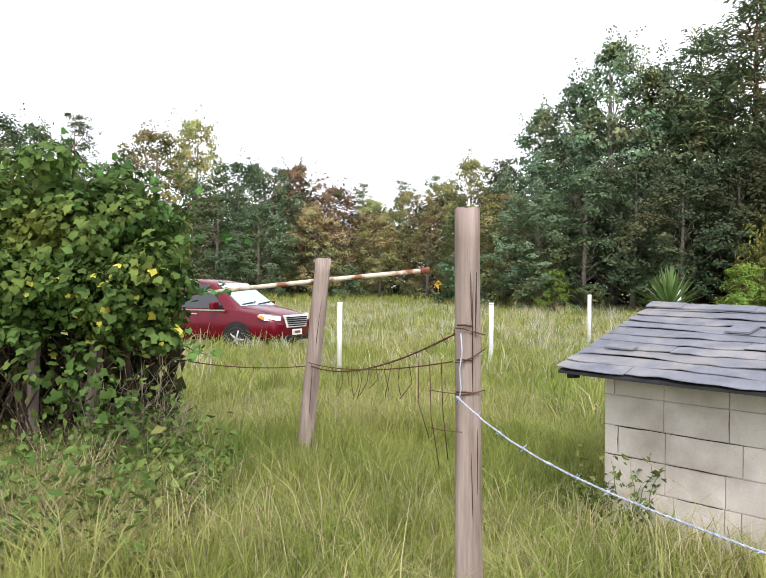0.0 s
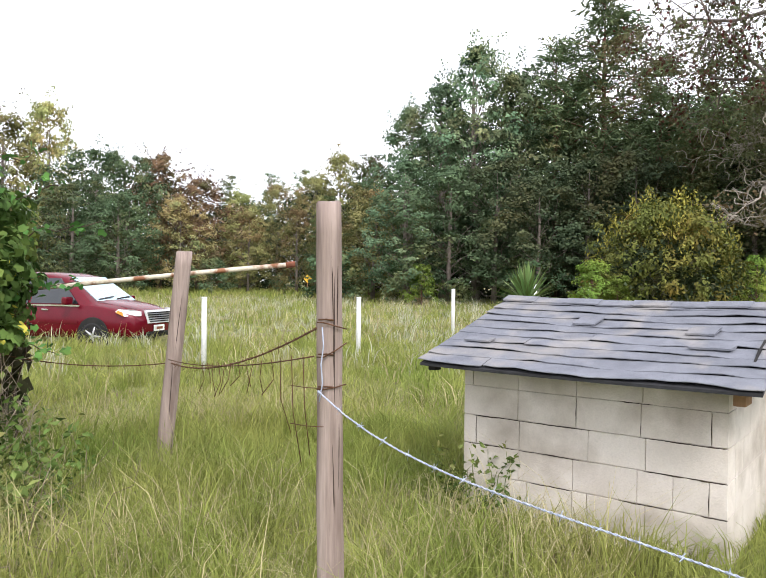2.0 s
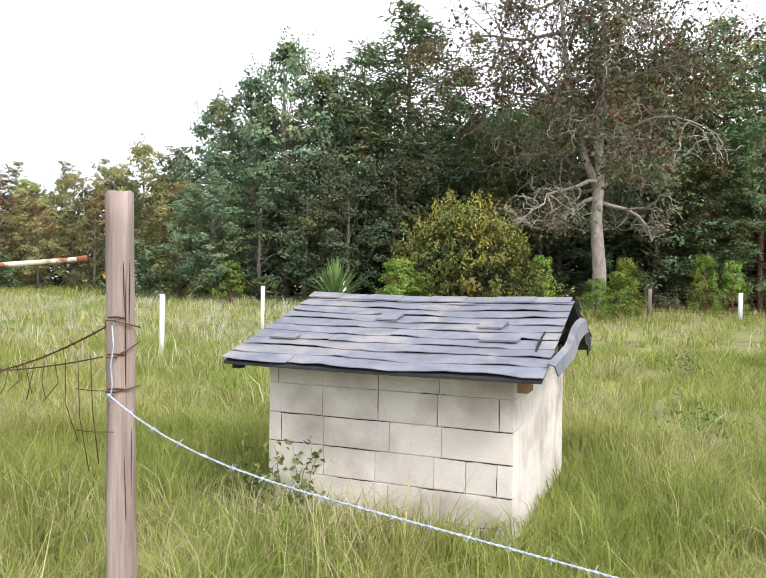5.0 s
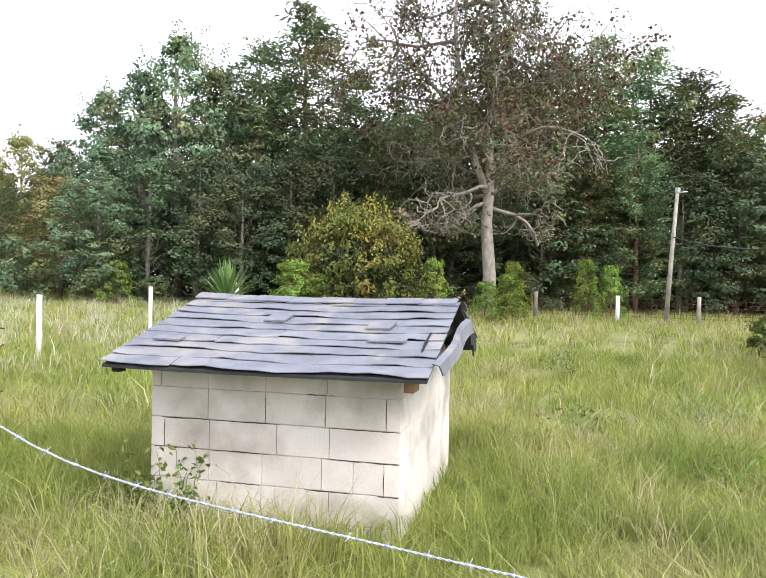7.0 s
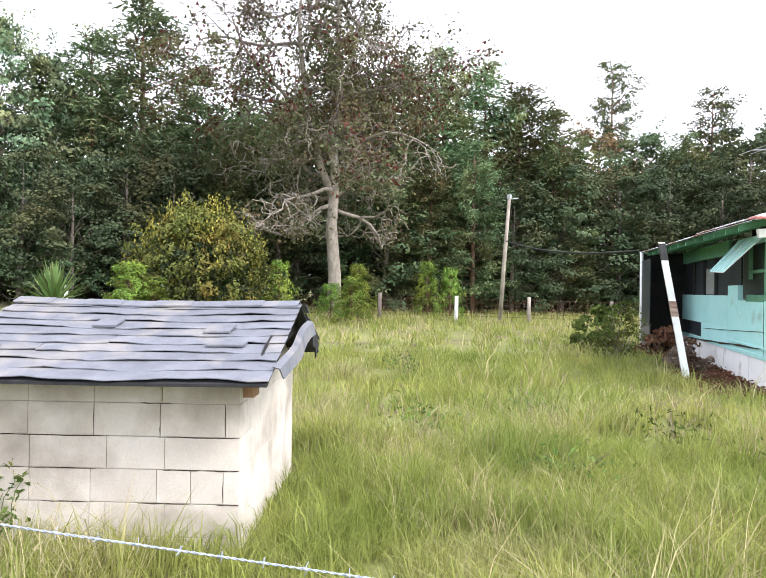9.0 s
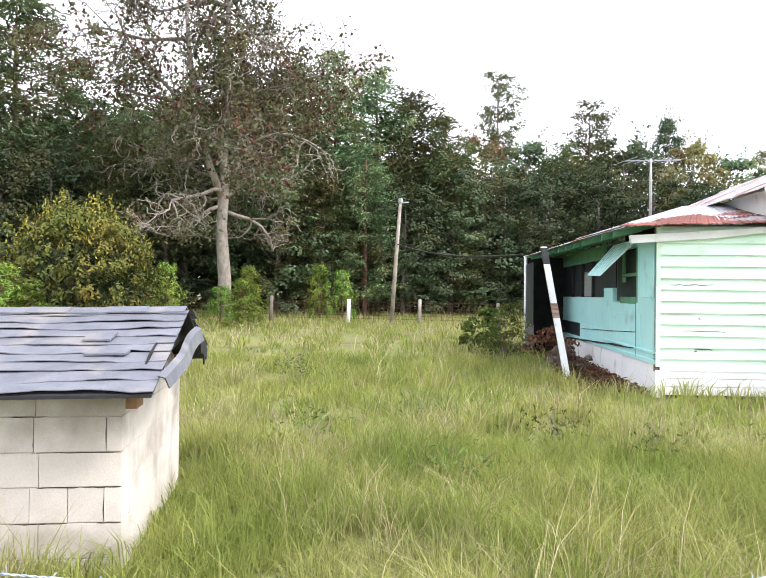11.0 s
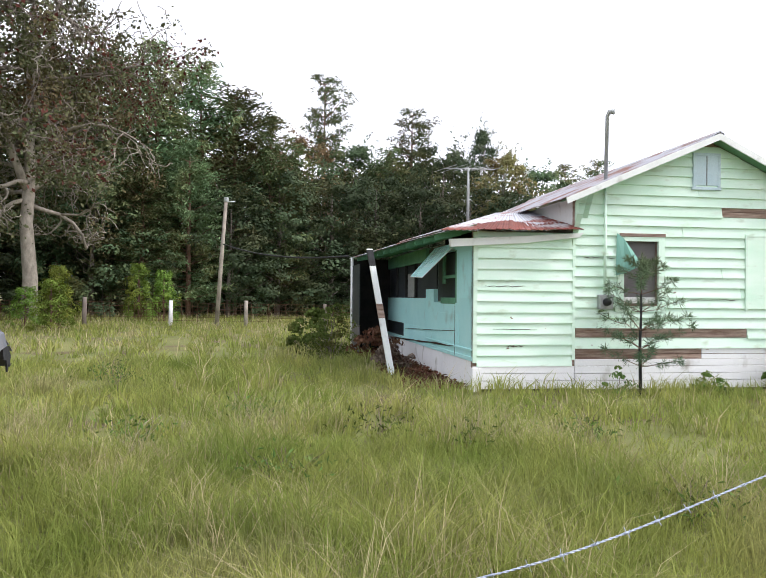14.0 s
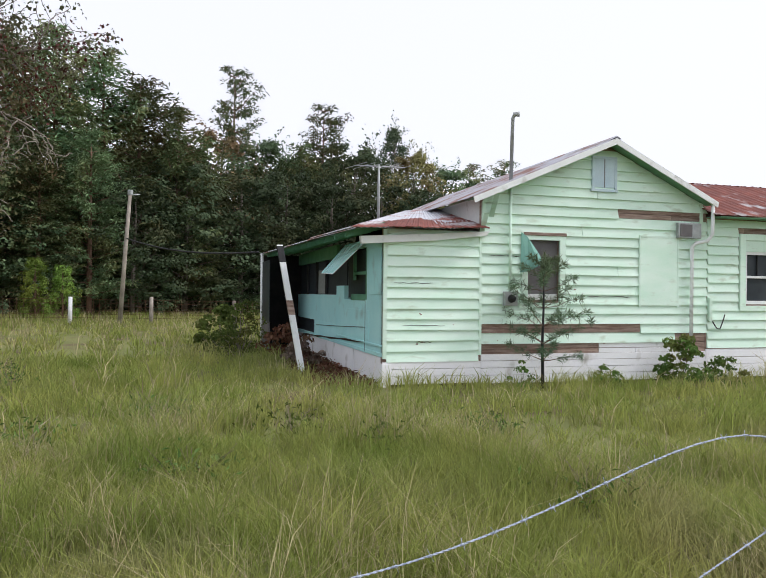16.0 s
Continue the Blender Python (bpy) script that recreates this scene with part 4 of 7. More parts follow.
def make_tree(kind, seed):
    """A tree near the origin at its own height; returns the thing and that height."""
    rs = np.random.RandomState(seed)
    if kind in PINES:
        label, H, prof, levels, spokes, per, tuft, start, lm = PINES[kind]
        prof = [(f, r * H) for f, r in prof]
        ob = thing("tree", label, "tree")
        c, nrm, up, cc = whorl_points(rs, H, prof, levels, spokes, per, tuft, start)
        c[:, 2] = np.maximum(c[:, 2], 0.05)
        leaves_mesh("crown", c, nrm, up, 0.46 * rs.uniform(0.6, 1.3, len(c)), L[lm], ob, slim=0.26)
        tr = 0.013 * H
        lean = rs.uniform(-0.015, 0.015, 2) * H
        tubes("trunk", [([(0, 0, -0.4), (lean[0] * 0.3, lean[1] * 0.3, H * 0.3), (lean[0] * 0.5, 0, H * 0.65), (0, 0, H * 0.985)], [tr * 1.2, tr, tr * 0.65, tr * 0.1])], M["pinebark"], ob, sides=8)
        lr = [limb(a, b, tr * 0.28, 0.015, rs, 3, 0.04) for a, b in cc[::2]]
        tubes("branchwork", lr, M["pinebark"], ob, sides=4)
        return ob, H
    label, H, prof, lobes, clumps, per, cr, flat, leaf, slim, lm, bm_ = BROAD[kind]
    prof = [(f, r * H) for f, r in prof]
    ob = thing({"under": "understorey_shrub", "young": "pine_sapling"}.get(kind, "tree"), label, "shrub" if kind == "under" else "tree")
    base = 0.02 if kind in ("under", "young", "deep") else 0.10
    c, nrm, cc = lobe_points(rs, H * (1 - base), prof, lobes, clumps, per, cr, flat)
    c[:, 2] += H * base
    c[:, 2] = np.maximum(c[:, 2], 0.05)
    size = leaf * rs.uniform(0.6, 1.3, len(c))
    if kind not in ("under", "young", "deep"):
        # loose sprays that break the outline
        sp = []
        for q in cc:
            for _ in range(4):
                d = np.array((q[0], q[1], 0.3 * H * rs.uniform(0.1, 1.0)))
                d = d / max(np.linalg.norm(d), 1e-3) + rs.normal(size=3) * 0.5
                t = rs.uniform(0, 1, (12, 1))
                sp.append(q + d * cr * (0.9 + 0.8 * t) + rs.normal(size=(12, 3)) * 0.12)
        sp = np.concatenate(sp)
        sp[:, 2] += H * base
        c = np.concatenate([c, sp])
        nrm = np.concatenate([nrm, rs.normal(size=sp.shape)])
        size = np.concatenate([size, leaf * 0.8 * rs.uniform(0.6, 1.2, len(sp))])
    leaves_mesh("crown", c, nrm, rs.normal(size=c.shape), size, L[lm], ob, slim=slim)
    tr = 0.014 * H if kind != "under" else 0.03
    lean = rs.uniform(-0.02, 0.02, 2) * H
    tubes("trunk", [([(0, 0, -0.4), (lean[0] * 0.2, lean[1] * 0.3, H * 0.3), (lean[0], lean[1], H * 0.65), (lean[0], lean[1] * 1.3, H * 0.93)], [tr * 1.25, tr, tr * 0.6, tr * 0.12])], M[bm_], ob, sides=8)
    lr = []
    for q in cc:
        z = max(H * 0.06, q[2] * 0.8 - 0.3)
        f = z / H
        lr.append(limb((lean[0] * f, lean[1] * f, z), (q[0], q[1], q[2] + H * base), tr * 0.35 * (1 - 0.7 * f), 0.012, rs))
    tubes("branchwork", lr, M[bm_], ob, sides=4)
    return ob, H


PROTO = {}


def plant(kind, variant, az, dist, elev=None, height=None, wide=1.0, turn=None):
    """A tree by its bearing from the fence gap, its distance and its height (or the angle of its top)."""
    a = radians(az)
    x, y = dist * math.sin(a), dist * math.cos(a)
    g = ground_z(x, y)
    h = height if height else dist * math.tan(radians(elev)) + 1.63 - g
    key = (kind, variant)
    first = key not in PROTO
    if first:
        PROTO[key] = make_tree(kind, 100 + 17 * variant + sum(map(ord, kind)))
    ob, H = PROTO[key]
    s = h / H
    turn = turn if turn is not None else (az * 47.0 + dist * 13.0) % 360
    m = pose(x, y, g, 0, 0, turn) @ Matrix.Diagonal((s * wide, s * wide, s, 1))
    if first:
        ob.matrix_basis = m
        return ob
    return copy_thing(ob, m @ Matrix.Diagonal((1 / ob.scale.x, 1 / ob.scale.y, 1 / ob.scale.z, 1)))


# the skyline row: kind, variant, bearing, distance, top's angle, width
for row in (
    ("yellowgreen", 0, -34, 66, 11.5, 1.2), ("oak", 0, -29.5, 68, 11.6, 1.1), ("oak", 1, -26.0, 64, 10.8, 1.0), ("tallpine", 0, -23.4, 76, 12.0, 0.8), ("oak", 2, -20.8, 66, 8.8, 1.2),
    ("yellowgreen", 1, -17.8, 74, 11.4, 1.0), ("yellowgreen", 0, -14.9, 76, 12.3, 0.75), ("oak", 0, -11.6, 70, 9.4, 1.15), ("oak", 1, -9.4, 66, 9.0, 0.95), ("autumn", 0, -7.0, 70, 9.2, 1.1),
    ("autumn", 1, -4.2, 68, 7.6, 1.25), ("tallpine", 1, -1.8, 96, 8.0, 0.8), ("tallpine", 0, 1.4, 98, 8.2, 0.8), ("yellowgreen", 1, -1.0, 72, 6.8, 0.95), ("yellowgreen", 0, 1.8, 70, 7.4, 0.9), ("tallpine", 1, 4.2, 92, 8.6, 0.9),
    ("yellowgreen", 1, 4.8, 62, 8.2, 0.9), ("yellowgreen", 0, 6.8, 60, 9.9, 0.8), ("darkpine", 0, 9.2, 54, 9.8, 1.0), ("gum", 0, 12.2, 48, 13.6, 1.0), ("gum", 1, 14.9, 46, 15.4, 0.95), ("gum", 0, 17.6, 45, 18.0, 0.95),
    ("gum", 1, 20.6, 46, 16.0, 1.0), ("pine", 0, 23.6, 47, 17.8, 1.0), ("pine", 1, 27.2, 47, 21.0, 1.0), ("pine", 0, 31.2, 46, 16.2, 1.0), ("darkpine", 0, 35.0, 48, 14.2, 1.1), ("oak", 2, 39, 50, 13.5, 1.1),
    ("darkpine", 1, 43.5, 50, 16.0, 1.2), ("pine", 1, 47.2, 48, 17.2, 1.0), ("pine", 0, 50.6, 47, 18.2, 1.05), ("pine", 1, 53.8, 47, 17.0, 1.0), ("darkpine", 0, 56.4, 47, 15.5, 1.1), ("darkpine", 1, 59.2, 47, 13.4, 1.1),
    ("tallpine", 0, 63.4, 62, 16.6, 0.8), ("autumn", 0, 62.2, 56, 12.0, 1.0), ("oak", 0, 65.4, 54, 11.4, 1.1), ("darkpine", 0, 68.4, 54, 11.4, 1.0), ("tallpine", 1, 70.4, 62, 14.4, 0.9), ("oak", 1, 72.8, 54, 11.4, 1.0),
    ("gum", 0, 76.0, 58, 12.9, 0.7), ("yellowgreen", 0, 77.8, 50, 10.9, 0.9), ("oak", 2, 80.4, 56, 9.6, 1.1), ("tallpine", 0, 82.4, 80, 9.9, 0.9), ("tallpine", 1, 84.8, 80, 10.2, 0.9), ("oak", 0, 86, 60, 6.5, 1.2), ("oak", 1, 92, 60, 5.5, 1.2),
):
    plant(*row[:4], elev=row[4], wide=row[5])
# the lower row in front of it; the shade kind has its shade in the leaf colour
for row in (
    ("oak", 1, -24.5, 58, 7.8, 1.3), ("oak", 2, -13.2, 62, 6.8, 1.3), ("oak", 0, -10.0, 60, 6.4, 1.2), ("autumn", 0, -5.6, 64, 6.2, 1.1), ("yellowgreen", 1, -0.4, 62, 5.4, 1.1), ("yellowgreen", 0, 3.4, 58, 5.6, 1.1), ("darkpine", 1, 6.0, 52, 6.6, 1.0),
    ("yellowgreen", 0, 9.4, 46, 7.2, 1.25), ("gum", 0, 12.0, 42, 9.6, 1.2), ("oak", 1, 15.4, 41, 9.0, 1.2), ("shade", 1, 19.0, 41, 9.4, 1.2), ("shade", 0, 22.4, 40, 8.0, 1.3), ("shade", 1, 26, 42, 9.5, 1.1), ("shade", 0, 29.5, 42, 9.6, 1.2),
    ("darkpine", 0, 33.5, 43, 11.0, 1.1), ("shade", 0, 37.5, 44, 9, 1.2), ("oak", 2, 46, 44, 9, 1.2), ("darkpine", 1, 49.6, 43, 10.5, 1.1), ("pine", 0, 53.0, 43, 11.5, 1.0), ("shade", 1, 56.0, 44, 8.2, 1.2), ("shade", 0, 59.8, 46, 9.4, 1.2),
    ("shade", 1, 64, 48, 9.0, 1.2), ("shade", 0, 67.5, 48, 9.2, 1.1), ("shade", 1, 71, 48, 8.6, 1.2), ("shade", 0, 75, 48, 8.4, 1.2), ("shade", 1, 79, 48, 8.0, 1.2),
):
    plant(*row[:4], elev=row[4], wide=row[5])
# trees deeper in the wood, their shade put into the leaf colour
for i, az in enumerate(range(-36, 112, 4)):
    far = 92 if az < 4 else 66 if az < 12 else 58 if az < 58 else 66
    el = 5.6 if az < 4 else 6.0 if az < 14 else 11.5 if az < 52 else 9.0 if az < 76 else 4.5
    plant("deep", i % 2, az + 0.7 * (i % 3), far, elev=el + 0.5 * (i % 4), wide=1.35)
# low growth that closes the view under the trees, in the same shade-dark leaf colour
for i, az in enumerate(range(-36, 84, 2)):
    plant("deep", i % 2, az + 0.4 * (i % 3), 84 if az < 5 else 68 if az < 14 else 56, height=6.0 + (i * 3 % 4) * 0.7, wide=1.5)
# understorey along the foot of the wood
for i, az in enumerate(range(-34, 82, 5)):
    d = 58 if az < 4 else 46 - min(8, (az - 4) * 0.8) if az < 44 else 43
    plant("under", i % 2, az + (i * 7 % 5) * 0.4, d + (i * 5 % 4), height=1.4 + (i * 3 % 5) * 0.45, wide=1.2)
# young pines by the far fence
for az, d, h in ((37.7, 31, 2.5), (43.9, 30, 2.4), (49.4, 37, 2.8), (51.2, 37, 2.5), (26.4, 26, 2.2), (28.2, 26, 1.7), (41.7, 31.5, 1.6), (43.4, 29, 1.9), (13.3, 39, 2.2)):
    plant("young", int(az) % 2, az, d, height=h, wide=0.9 if h > 2.2 else 1.3)


def big_shrub():
    """Rounded shrub with upright yellow tips."""
    ob = thing("shrub", "large rounded shrub with upright yellow-bronze leaf tips", "shrub", (15.0, 24.4, ground_z(15, 24)))
    rs = np.random.RandomState(7)
    env = [(0, 2.5), (0.3, 2.9), (0.7, 2.3), (1, 0.8)]
    c, n, cc = lobe_points(rs, 4.3, env, 46, 9, 34, 0.34, 0.9)
    leaves_mesh("crown", c, n, rs.normal(size=c.shape) + (0, 0, 1.2), 0.16 * rs.uniform(0.7, 1.3, len(c)), L["shrub"], ob, slim=0.5)
    # inner leaves take the darker colour, which paints in the shrub's inside shade
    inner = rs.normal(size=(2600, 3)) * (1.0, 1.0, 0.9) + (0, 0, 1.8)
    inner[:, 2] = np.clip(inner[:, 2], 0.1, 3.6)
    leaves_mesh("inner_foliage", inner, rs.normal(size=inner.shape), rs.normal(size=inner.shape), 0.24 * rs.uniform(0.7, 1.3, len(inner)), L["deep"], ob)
    tips, tn = [], []
    for i in range(110):
        f = rs.uniform(0.3, 1) ** 0.8
        a = rs.uniform(0, 6.28)
        r = profile_at(env, f) * rs.uniform(0.75, 1.1)
        z0 = f * 4.3 + rs.uniform(-0.1, 0.25)
        for k in range(12):
            tips.append((r * math.cos(a) + rs.normal() * 0.10, r * math.sin(a) + rs.normal() * 0.10, z0 + k * 0.06))
            tn.append(rs.normal(size=3))
    tips, tn = np.array(tips), np.array(tn)
    leaves_mesh("tip_foliage", tips, tn, np.tile((0, 0, 1.0), (len(tips), 1)) + rs.normal(size=tips.shape) * 0.4, 0.15 * rs.uniform(0.7, 1.2, len(tips)), L["shrubtip"], ob, "yellow-bronze new leaves", slim=0.45)
    tubes("stalk", [limb((0, 0, -0.2), (q[0] * 0.8, q[1] * 0.8, q[2] * 0.8), 0.05, 0.012, rs) for q in cc[::5]], M["bark"], ob, sides=5)


big_shrub()


def grow(rs, start, direction, length, radius, depth, runs, tips, droop=0.0, wob=0.35, least=0.018):
    """A twisting branch with side branches."""
    n = 7
    p, d = Vector(start), Vector(direction).normalized()
    pts, rad = [p.copy()], [radius]
    for i in range(n):
        d = (d + Vector(rs.normal(size=3)) * wob * 0.55 + Vector((0, 0, -droop * 0.17))).normalized()
        if p.z < 4.2 and d.z < 0:
            d = Vector((d.x, d.y, -0.4 * d.z)).normalized()
        p = p + d * length / n
        pts.append(p.copy())
        rad.append(max(radius * (1 - 0.68 * (i + 1) / n), least))
        if depth > 0 and i >= 1:
            for _ in range(1 if rs.uniform() < 0.8 else 2):
                side = Vector(rs.normal(size=3))
                nd = (d * 0.7 + side.normalized() * 0.9 + Vector((0, 0, 0.12 - droop * 0.2))).normalized()
                grow(rs, p, nd, length * rs.uniform(0.36, 0.6), rad[-1] * 0.66, depth - 1, runs, tips, droop, wob, least)
    runs.append((pts, rad))
    tips.append(p.copy())


def old_tree():
    """The half-bare tree that stands out in front of the wood."""
    x, y = 25.06, 27.9
    ob = thing("old_tree", "half-dead old hardwood with pale twisted bare limbs and sparse bronze leaves", "tree", (x, y, ground_z(x, y)))
    rs = np.random.RandomState(21)
    H = 20.5
    stem = [(0, 0, -0.3), (0.02, -0.05, 2), (-0.12, 0.1, 4.6), (0.08, 0.1, 7), (-0.05, 0.1, 9), (0.2, 0.2, 12), (0.3, 0.2, 16), (0.35, 0.3, H)]
    tubes("trunk", [(stem, [0.40, 0.33, 0.29, 0.25, 0.23, 0.18, 0.12, 0.03])], M["palebark"], ob, sides=12)
    second = [(0, 0.1, 6.0), (-0.7, 0.5, 8.0), (-1.0, 0.7, 10.5), (-1.5, 0.9, 12.5), (-1.7, 1.0, 15), (-1.6, 0.9, 18)]
    tubes("second_stem", [(second, [0.21, 0.18, 0.16, 0.14, 0.10, 0.03])], M["palebark"], ob, sides=10)
    low_runs, low_tips, up_runs, up_tips = [], [], [], []
    for i in range(17):
        a = i * 2.4 + rs.uniform(-0.3, 0.3)
        z = 5.5 + 4.4 * i / 17
        d = (math.cos(a), math.sin(a), rs.uniform(0.15, 0.7))
        grow(rs, (0, 0.1, z), d, rs.uniform(3.8, 5.6), 0.12, 2, low_runs, low_tips, droop=0.42, wob=0.72, least=0.02)
    tubes("bare_branchwork", low_runs, M["palebark"], ob, "pale bare twisted limbs", 5)
    for i in range(26):
        a = i * 2.4 + rs.uniform(-0.3, 0.3)
        z = 8.0 + 11 * (i / 26)
        ln = 6.0 if z < 11.5 else 4.6 if z < 13.5 else 5.6 * (1.1 - 0.45 * max(0, (z - 13) / 7))
        d = (math.cos(a), math.sin(a), rs.uniform(0.1, 0.6))
        grow(rs, (0.15, 0.2, z) if i % 2 else (-1.3, 0.8, z), d, ln * rs.uniform(0.8, 1.1), 0.12, 2, up_runs, up_tips, droop=0.15, wob=0.48)
    tubes("upper_branchwork", up_runs, M["bark"], ob, "", 5)

    def sprays(tips, per, spread, share):
        c = []
        for t in tips:
            if rs.uniform() < share:
                c.append(np.array(t) + rs.normal(size=(per, 3)) * spread * rs.uniform(0.7, 1.3))
        return np.concatenate(c)

    def put(name, c, size, material, label):
        leaves_mesh(name, c, rs.normal(size=c.shape) + (0, 0, 0.4), rs.normal(size=c.shape), size * rs.uniform(0.6, 1.3, len(c)), L[material], ob, label, slim=0.7)

    high = [t for t in up_tips if t.z > 13.2]
    mid = [t for t in up_tips if t.z <= 13.2]
    put("upper_foliage", sprays(high, 28, 0.30, 0.25), 0.21, "magnolia", "sparse dark bronze leaves")
    put("middle_foliage", sprays(mid, 32, 0.29, 0.85), 0.19, "magnolia", "olive and bronze leaves among bare twigs")
    put("lower_foliage", sprays(low_tips, 16, 0.36, 0.6), 0.16, "magnolia", "thin olive leaves")
    put("rust_foliage", sprays([t for t in up_tips if math.hypot(t.x, t.y) > 3.8 and t.z < 13.5], 15, 0.36, 0.5), 0.2, "rustleaf", "rust-red dying leaves")


old_tree()


def palmetto():
    az, d = radians(21.3), 17.2
    x, y = d * math.sin(az), d * math.cos(az)
    ob = thing("palmetto", "small fan palm with stiff pale green fronds", "palm", (x, y, ground_z(x, y)))
    rs = np.random.RandomState(3)
    tubes("trunk", [([(0, 0, -0.1), (0, 0, 0.6), (0, 0, 1.1)], [0.10, 0.09, 0.07])], M["bark"], ob, sides=8)
    for i in range(90):
        a, e = rs.uniform(0, 6.28), radians(rs.uniform(-5, 88))
        d = np.array((math.cos(a) * math.cos(e), math.sin(a) * math.cos(e), math.sin(e)))
        s = np.cross(d, (0.1, 0.2, 1.0))
        s /= np.linalg.norm(s)
        ln = rs.uniform(0.85, 1.12)
        o = np.array((0, 0, 1.05))
        v = [o + s * 0.005, o - s * 0.005, o + d * ln * 0.55 - s * 0.034, o + d * ln * 0.55 + s * 0.034, o + d * ln + (0, 0, -0.03)]
        link_mesh("frond_blade", v, [(0, 1, 2, 3), (3, 2, 4)], L["palm"], ob)


palmetto()


# ---- vine thicket on the old fence ----
def vine_thicket():
    ob = thing("vine_thicket", "dense grape vine with green and yellowing leaves over old fence posts", "vine", (0, 0, 0))
    rs = np.random.RandomState(31)
    cs, ns = [], []
    def blob(cx, cy, cz, rx, ry, rz, n):
        d = rs.normal(size=(n, 3))
        d /= np.linalg.norm(d, axis=1, keepdims=True)
        bump = 1 + 0.16 * np.sin(d[:, 0] * 7 + cx * 5) * np.cos(d[:, 2] * 8 + cz * 3)
        q = d * (rs.uniform(0.72, 1.03, (n, 1)) * bump[:, None])
        cs.append(np.array((cx, cy, cz)) + q * (rx, ry, rz))
        ns.append(d + rs.normal(size=(n, 3)) * 0.45 + (0, 0, 0.35))
    blob(-3.3, 6.5, 2.0, 1.15, 0.9, 0.55, 3600)
    blob(-2.6, 6.3, 2.0, 0.75, 0.75, 0.52, 2200)
    blob(-2.3, 6.05, 1.55, 0.55, 0.55, 0.40, 1500)
    blob(-4.4, 6.6, 1.9, 1.1, 1.0, 0.7, 2200)
    blob(-3.2, 5.85, 1.62, 0.8, 0.35, 0.36, 1100)
    blob(-3.0, 6.5, 2.5, 0.55, 0.5, 0.22, 420)
    blob(-2.05, 5.95, 1.22, 0.26, 0.25, 0.16, 190)
    blob(-2.45, 5.8, 0.85, 0.25, 0.2, 0.45, 170)
    blob(-2.8, 5.75, 0.95, 0.3, 0.2, 0.35, 110)
    blob(-2.2, 5.75, 0.4, 0.35, 0.3, 0.4, 170)
    for _ in range(44):
        a = rs.uniform(0, 6.28)
        blob(-3.1 + 1.3 * math.cos(a) * rs.uniform(0.2, 1), 5.95 + rs.uniform(-0.35, 0.35), 1.95 + 0.68 * math.sin(a) * rs.uniform(0.3, 1.1), rs.uniform(0.2, 0.36), 0.26, rs.uniform(0.1, 0.2), 110)
    c, n = np.concatenate(cs), np.concatenate(ns)
    yel = rs.uniform(size=len(c)) < np.where((c[:, 2] < 1.8) & (c[:, 2] > 1.0) & (c[:, 0] > -2.85) & (c[:, 1] < 6.1), 0.085, 0.004)
    g = ~yel
    up = np.tile((0, 0, -1.0), (len(c), 1)) + rs.normal(size=c.shape) * 0.6
    lobed_leaves("foliage", c[g], n[g], up[g], 0.074 * rs.uniform(0.5, 1.4, g.sum()), L["vine"], ob)
    lobed_leaves("yellow_foliage", c[yel], n[yel], up[yel], 0.068 * rs.uniform(0.6, 1.3, yel.sum()), L["vineyellow"], ob, "yellowed autumn leaves")
    # loose shoots past the outline
    sc, sn = [], []
    runs = []
    for (a, b) in (((-2.5, 6.2, 2.3), (-1.75, 6.0, 2.62)), ((-3.0, 6.4, 2.5), (-2.95, 6.3, 2.95)), ((-2.2, 6.1, 1.9), (-1.28, 6.1, 2.1)), ((-3.6, 6.4, 2.4), (-3.9, 6.2, 2.75)), ((-2.1, 6.0, 1.55), (-1.45, 6.1, 1.62)),
                   ((-2.3, 6.0, 2.1), (-1.55, 5.9, 2.35)), ((-2.0, 6.0, 1.2), (-1.62, 6.1, 1.05)), ((-2.7, 5.9, 2.3), (-2.2, 5.8, 2.68)), ((-3.3, 6.0, 2.4), (-3.35, 5.9, 2.75))):
        pts, rad = limb(a, b, 0.006, 0.003, rs, 8, 0.06)
        runs.append((pts, rad))
        for p in pts[1:]:
            for _ in range(3):
                sc.append(np.array(p) + rs.normal(size=3) * 0.045)
                sn.append(rs.normal(size=3) + (0, 0, 0.5))
    sc, sn = np.array(sc), np.array(sn)
    lobed_leaves("shoot_foliage", sc, sn, rs.normal(size=sc.shape), 0.07 * rs.uniform(0.6, 1.3, len(sc)), L["vine"], ob)
    for i in range(26):
        x = rs.uniform(-3.9, -2.0)
        y = 6.25 + rs.uniform(-0.3, 0.5)
        runs.append(limb((x, y, 0.0), (x + rs.uniform(-0.4, 0.4), y + rs.uniform(-0.2, 0.2), 1.5), 0.012, 0.005, rs, 7, 0.09))
    tagged(tubes("stalk", runs, M["oldstem"], ob, "dark bare vine stems", 5), kind="stuff")
    # leaf curtain under the canopy, coloured dark for the shade there
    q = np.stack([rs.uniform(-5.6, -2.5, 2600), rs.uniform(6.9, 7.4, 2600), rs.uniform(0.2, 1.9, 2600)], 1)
    leaves_mesh("inner_foliage", q, rs.normal(size=q.shape), rs.normal(size=q.shape), 0.13 * rs.uniform(0.6, 1.3, len(q)), L["deep"], ob, "inner leaves coloured dark to stand for shade", slim=0.8)
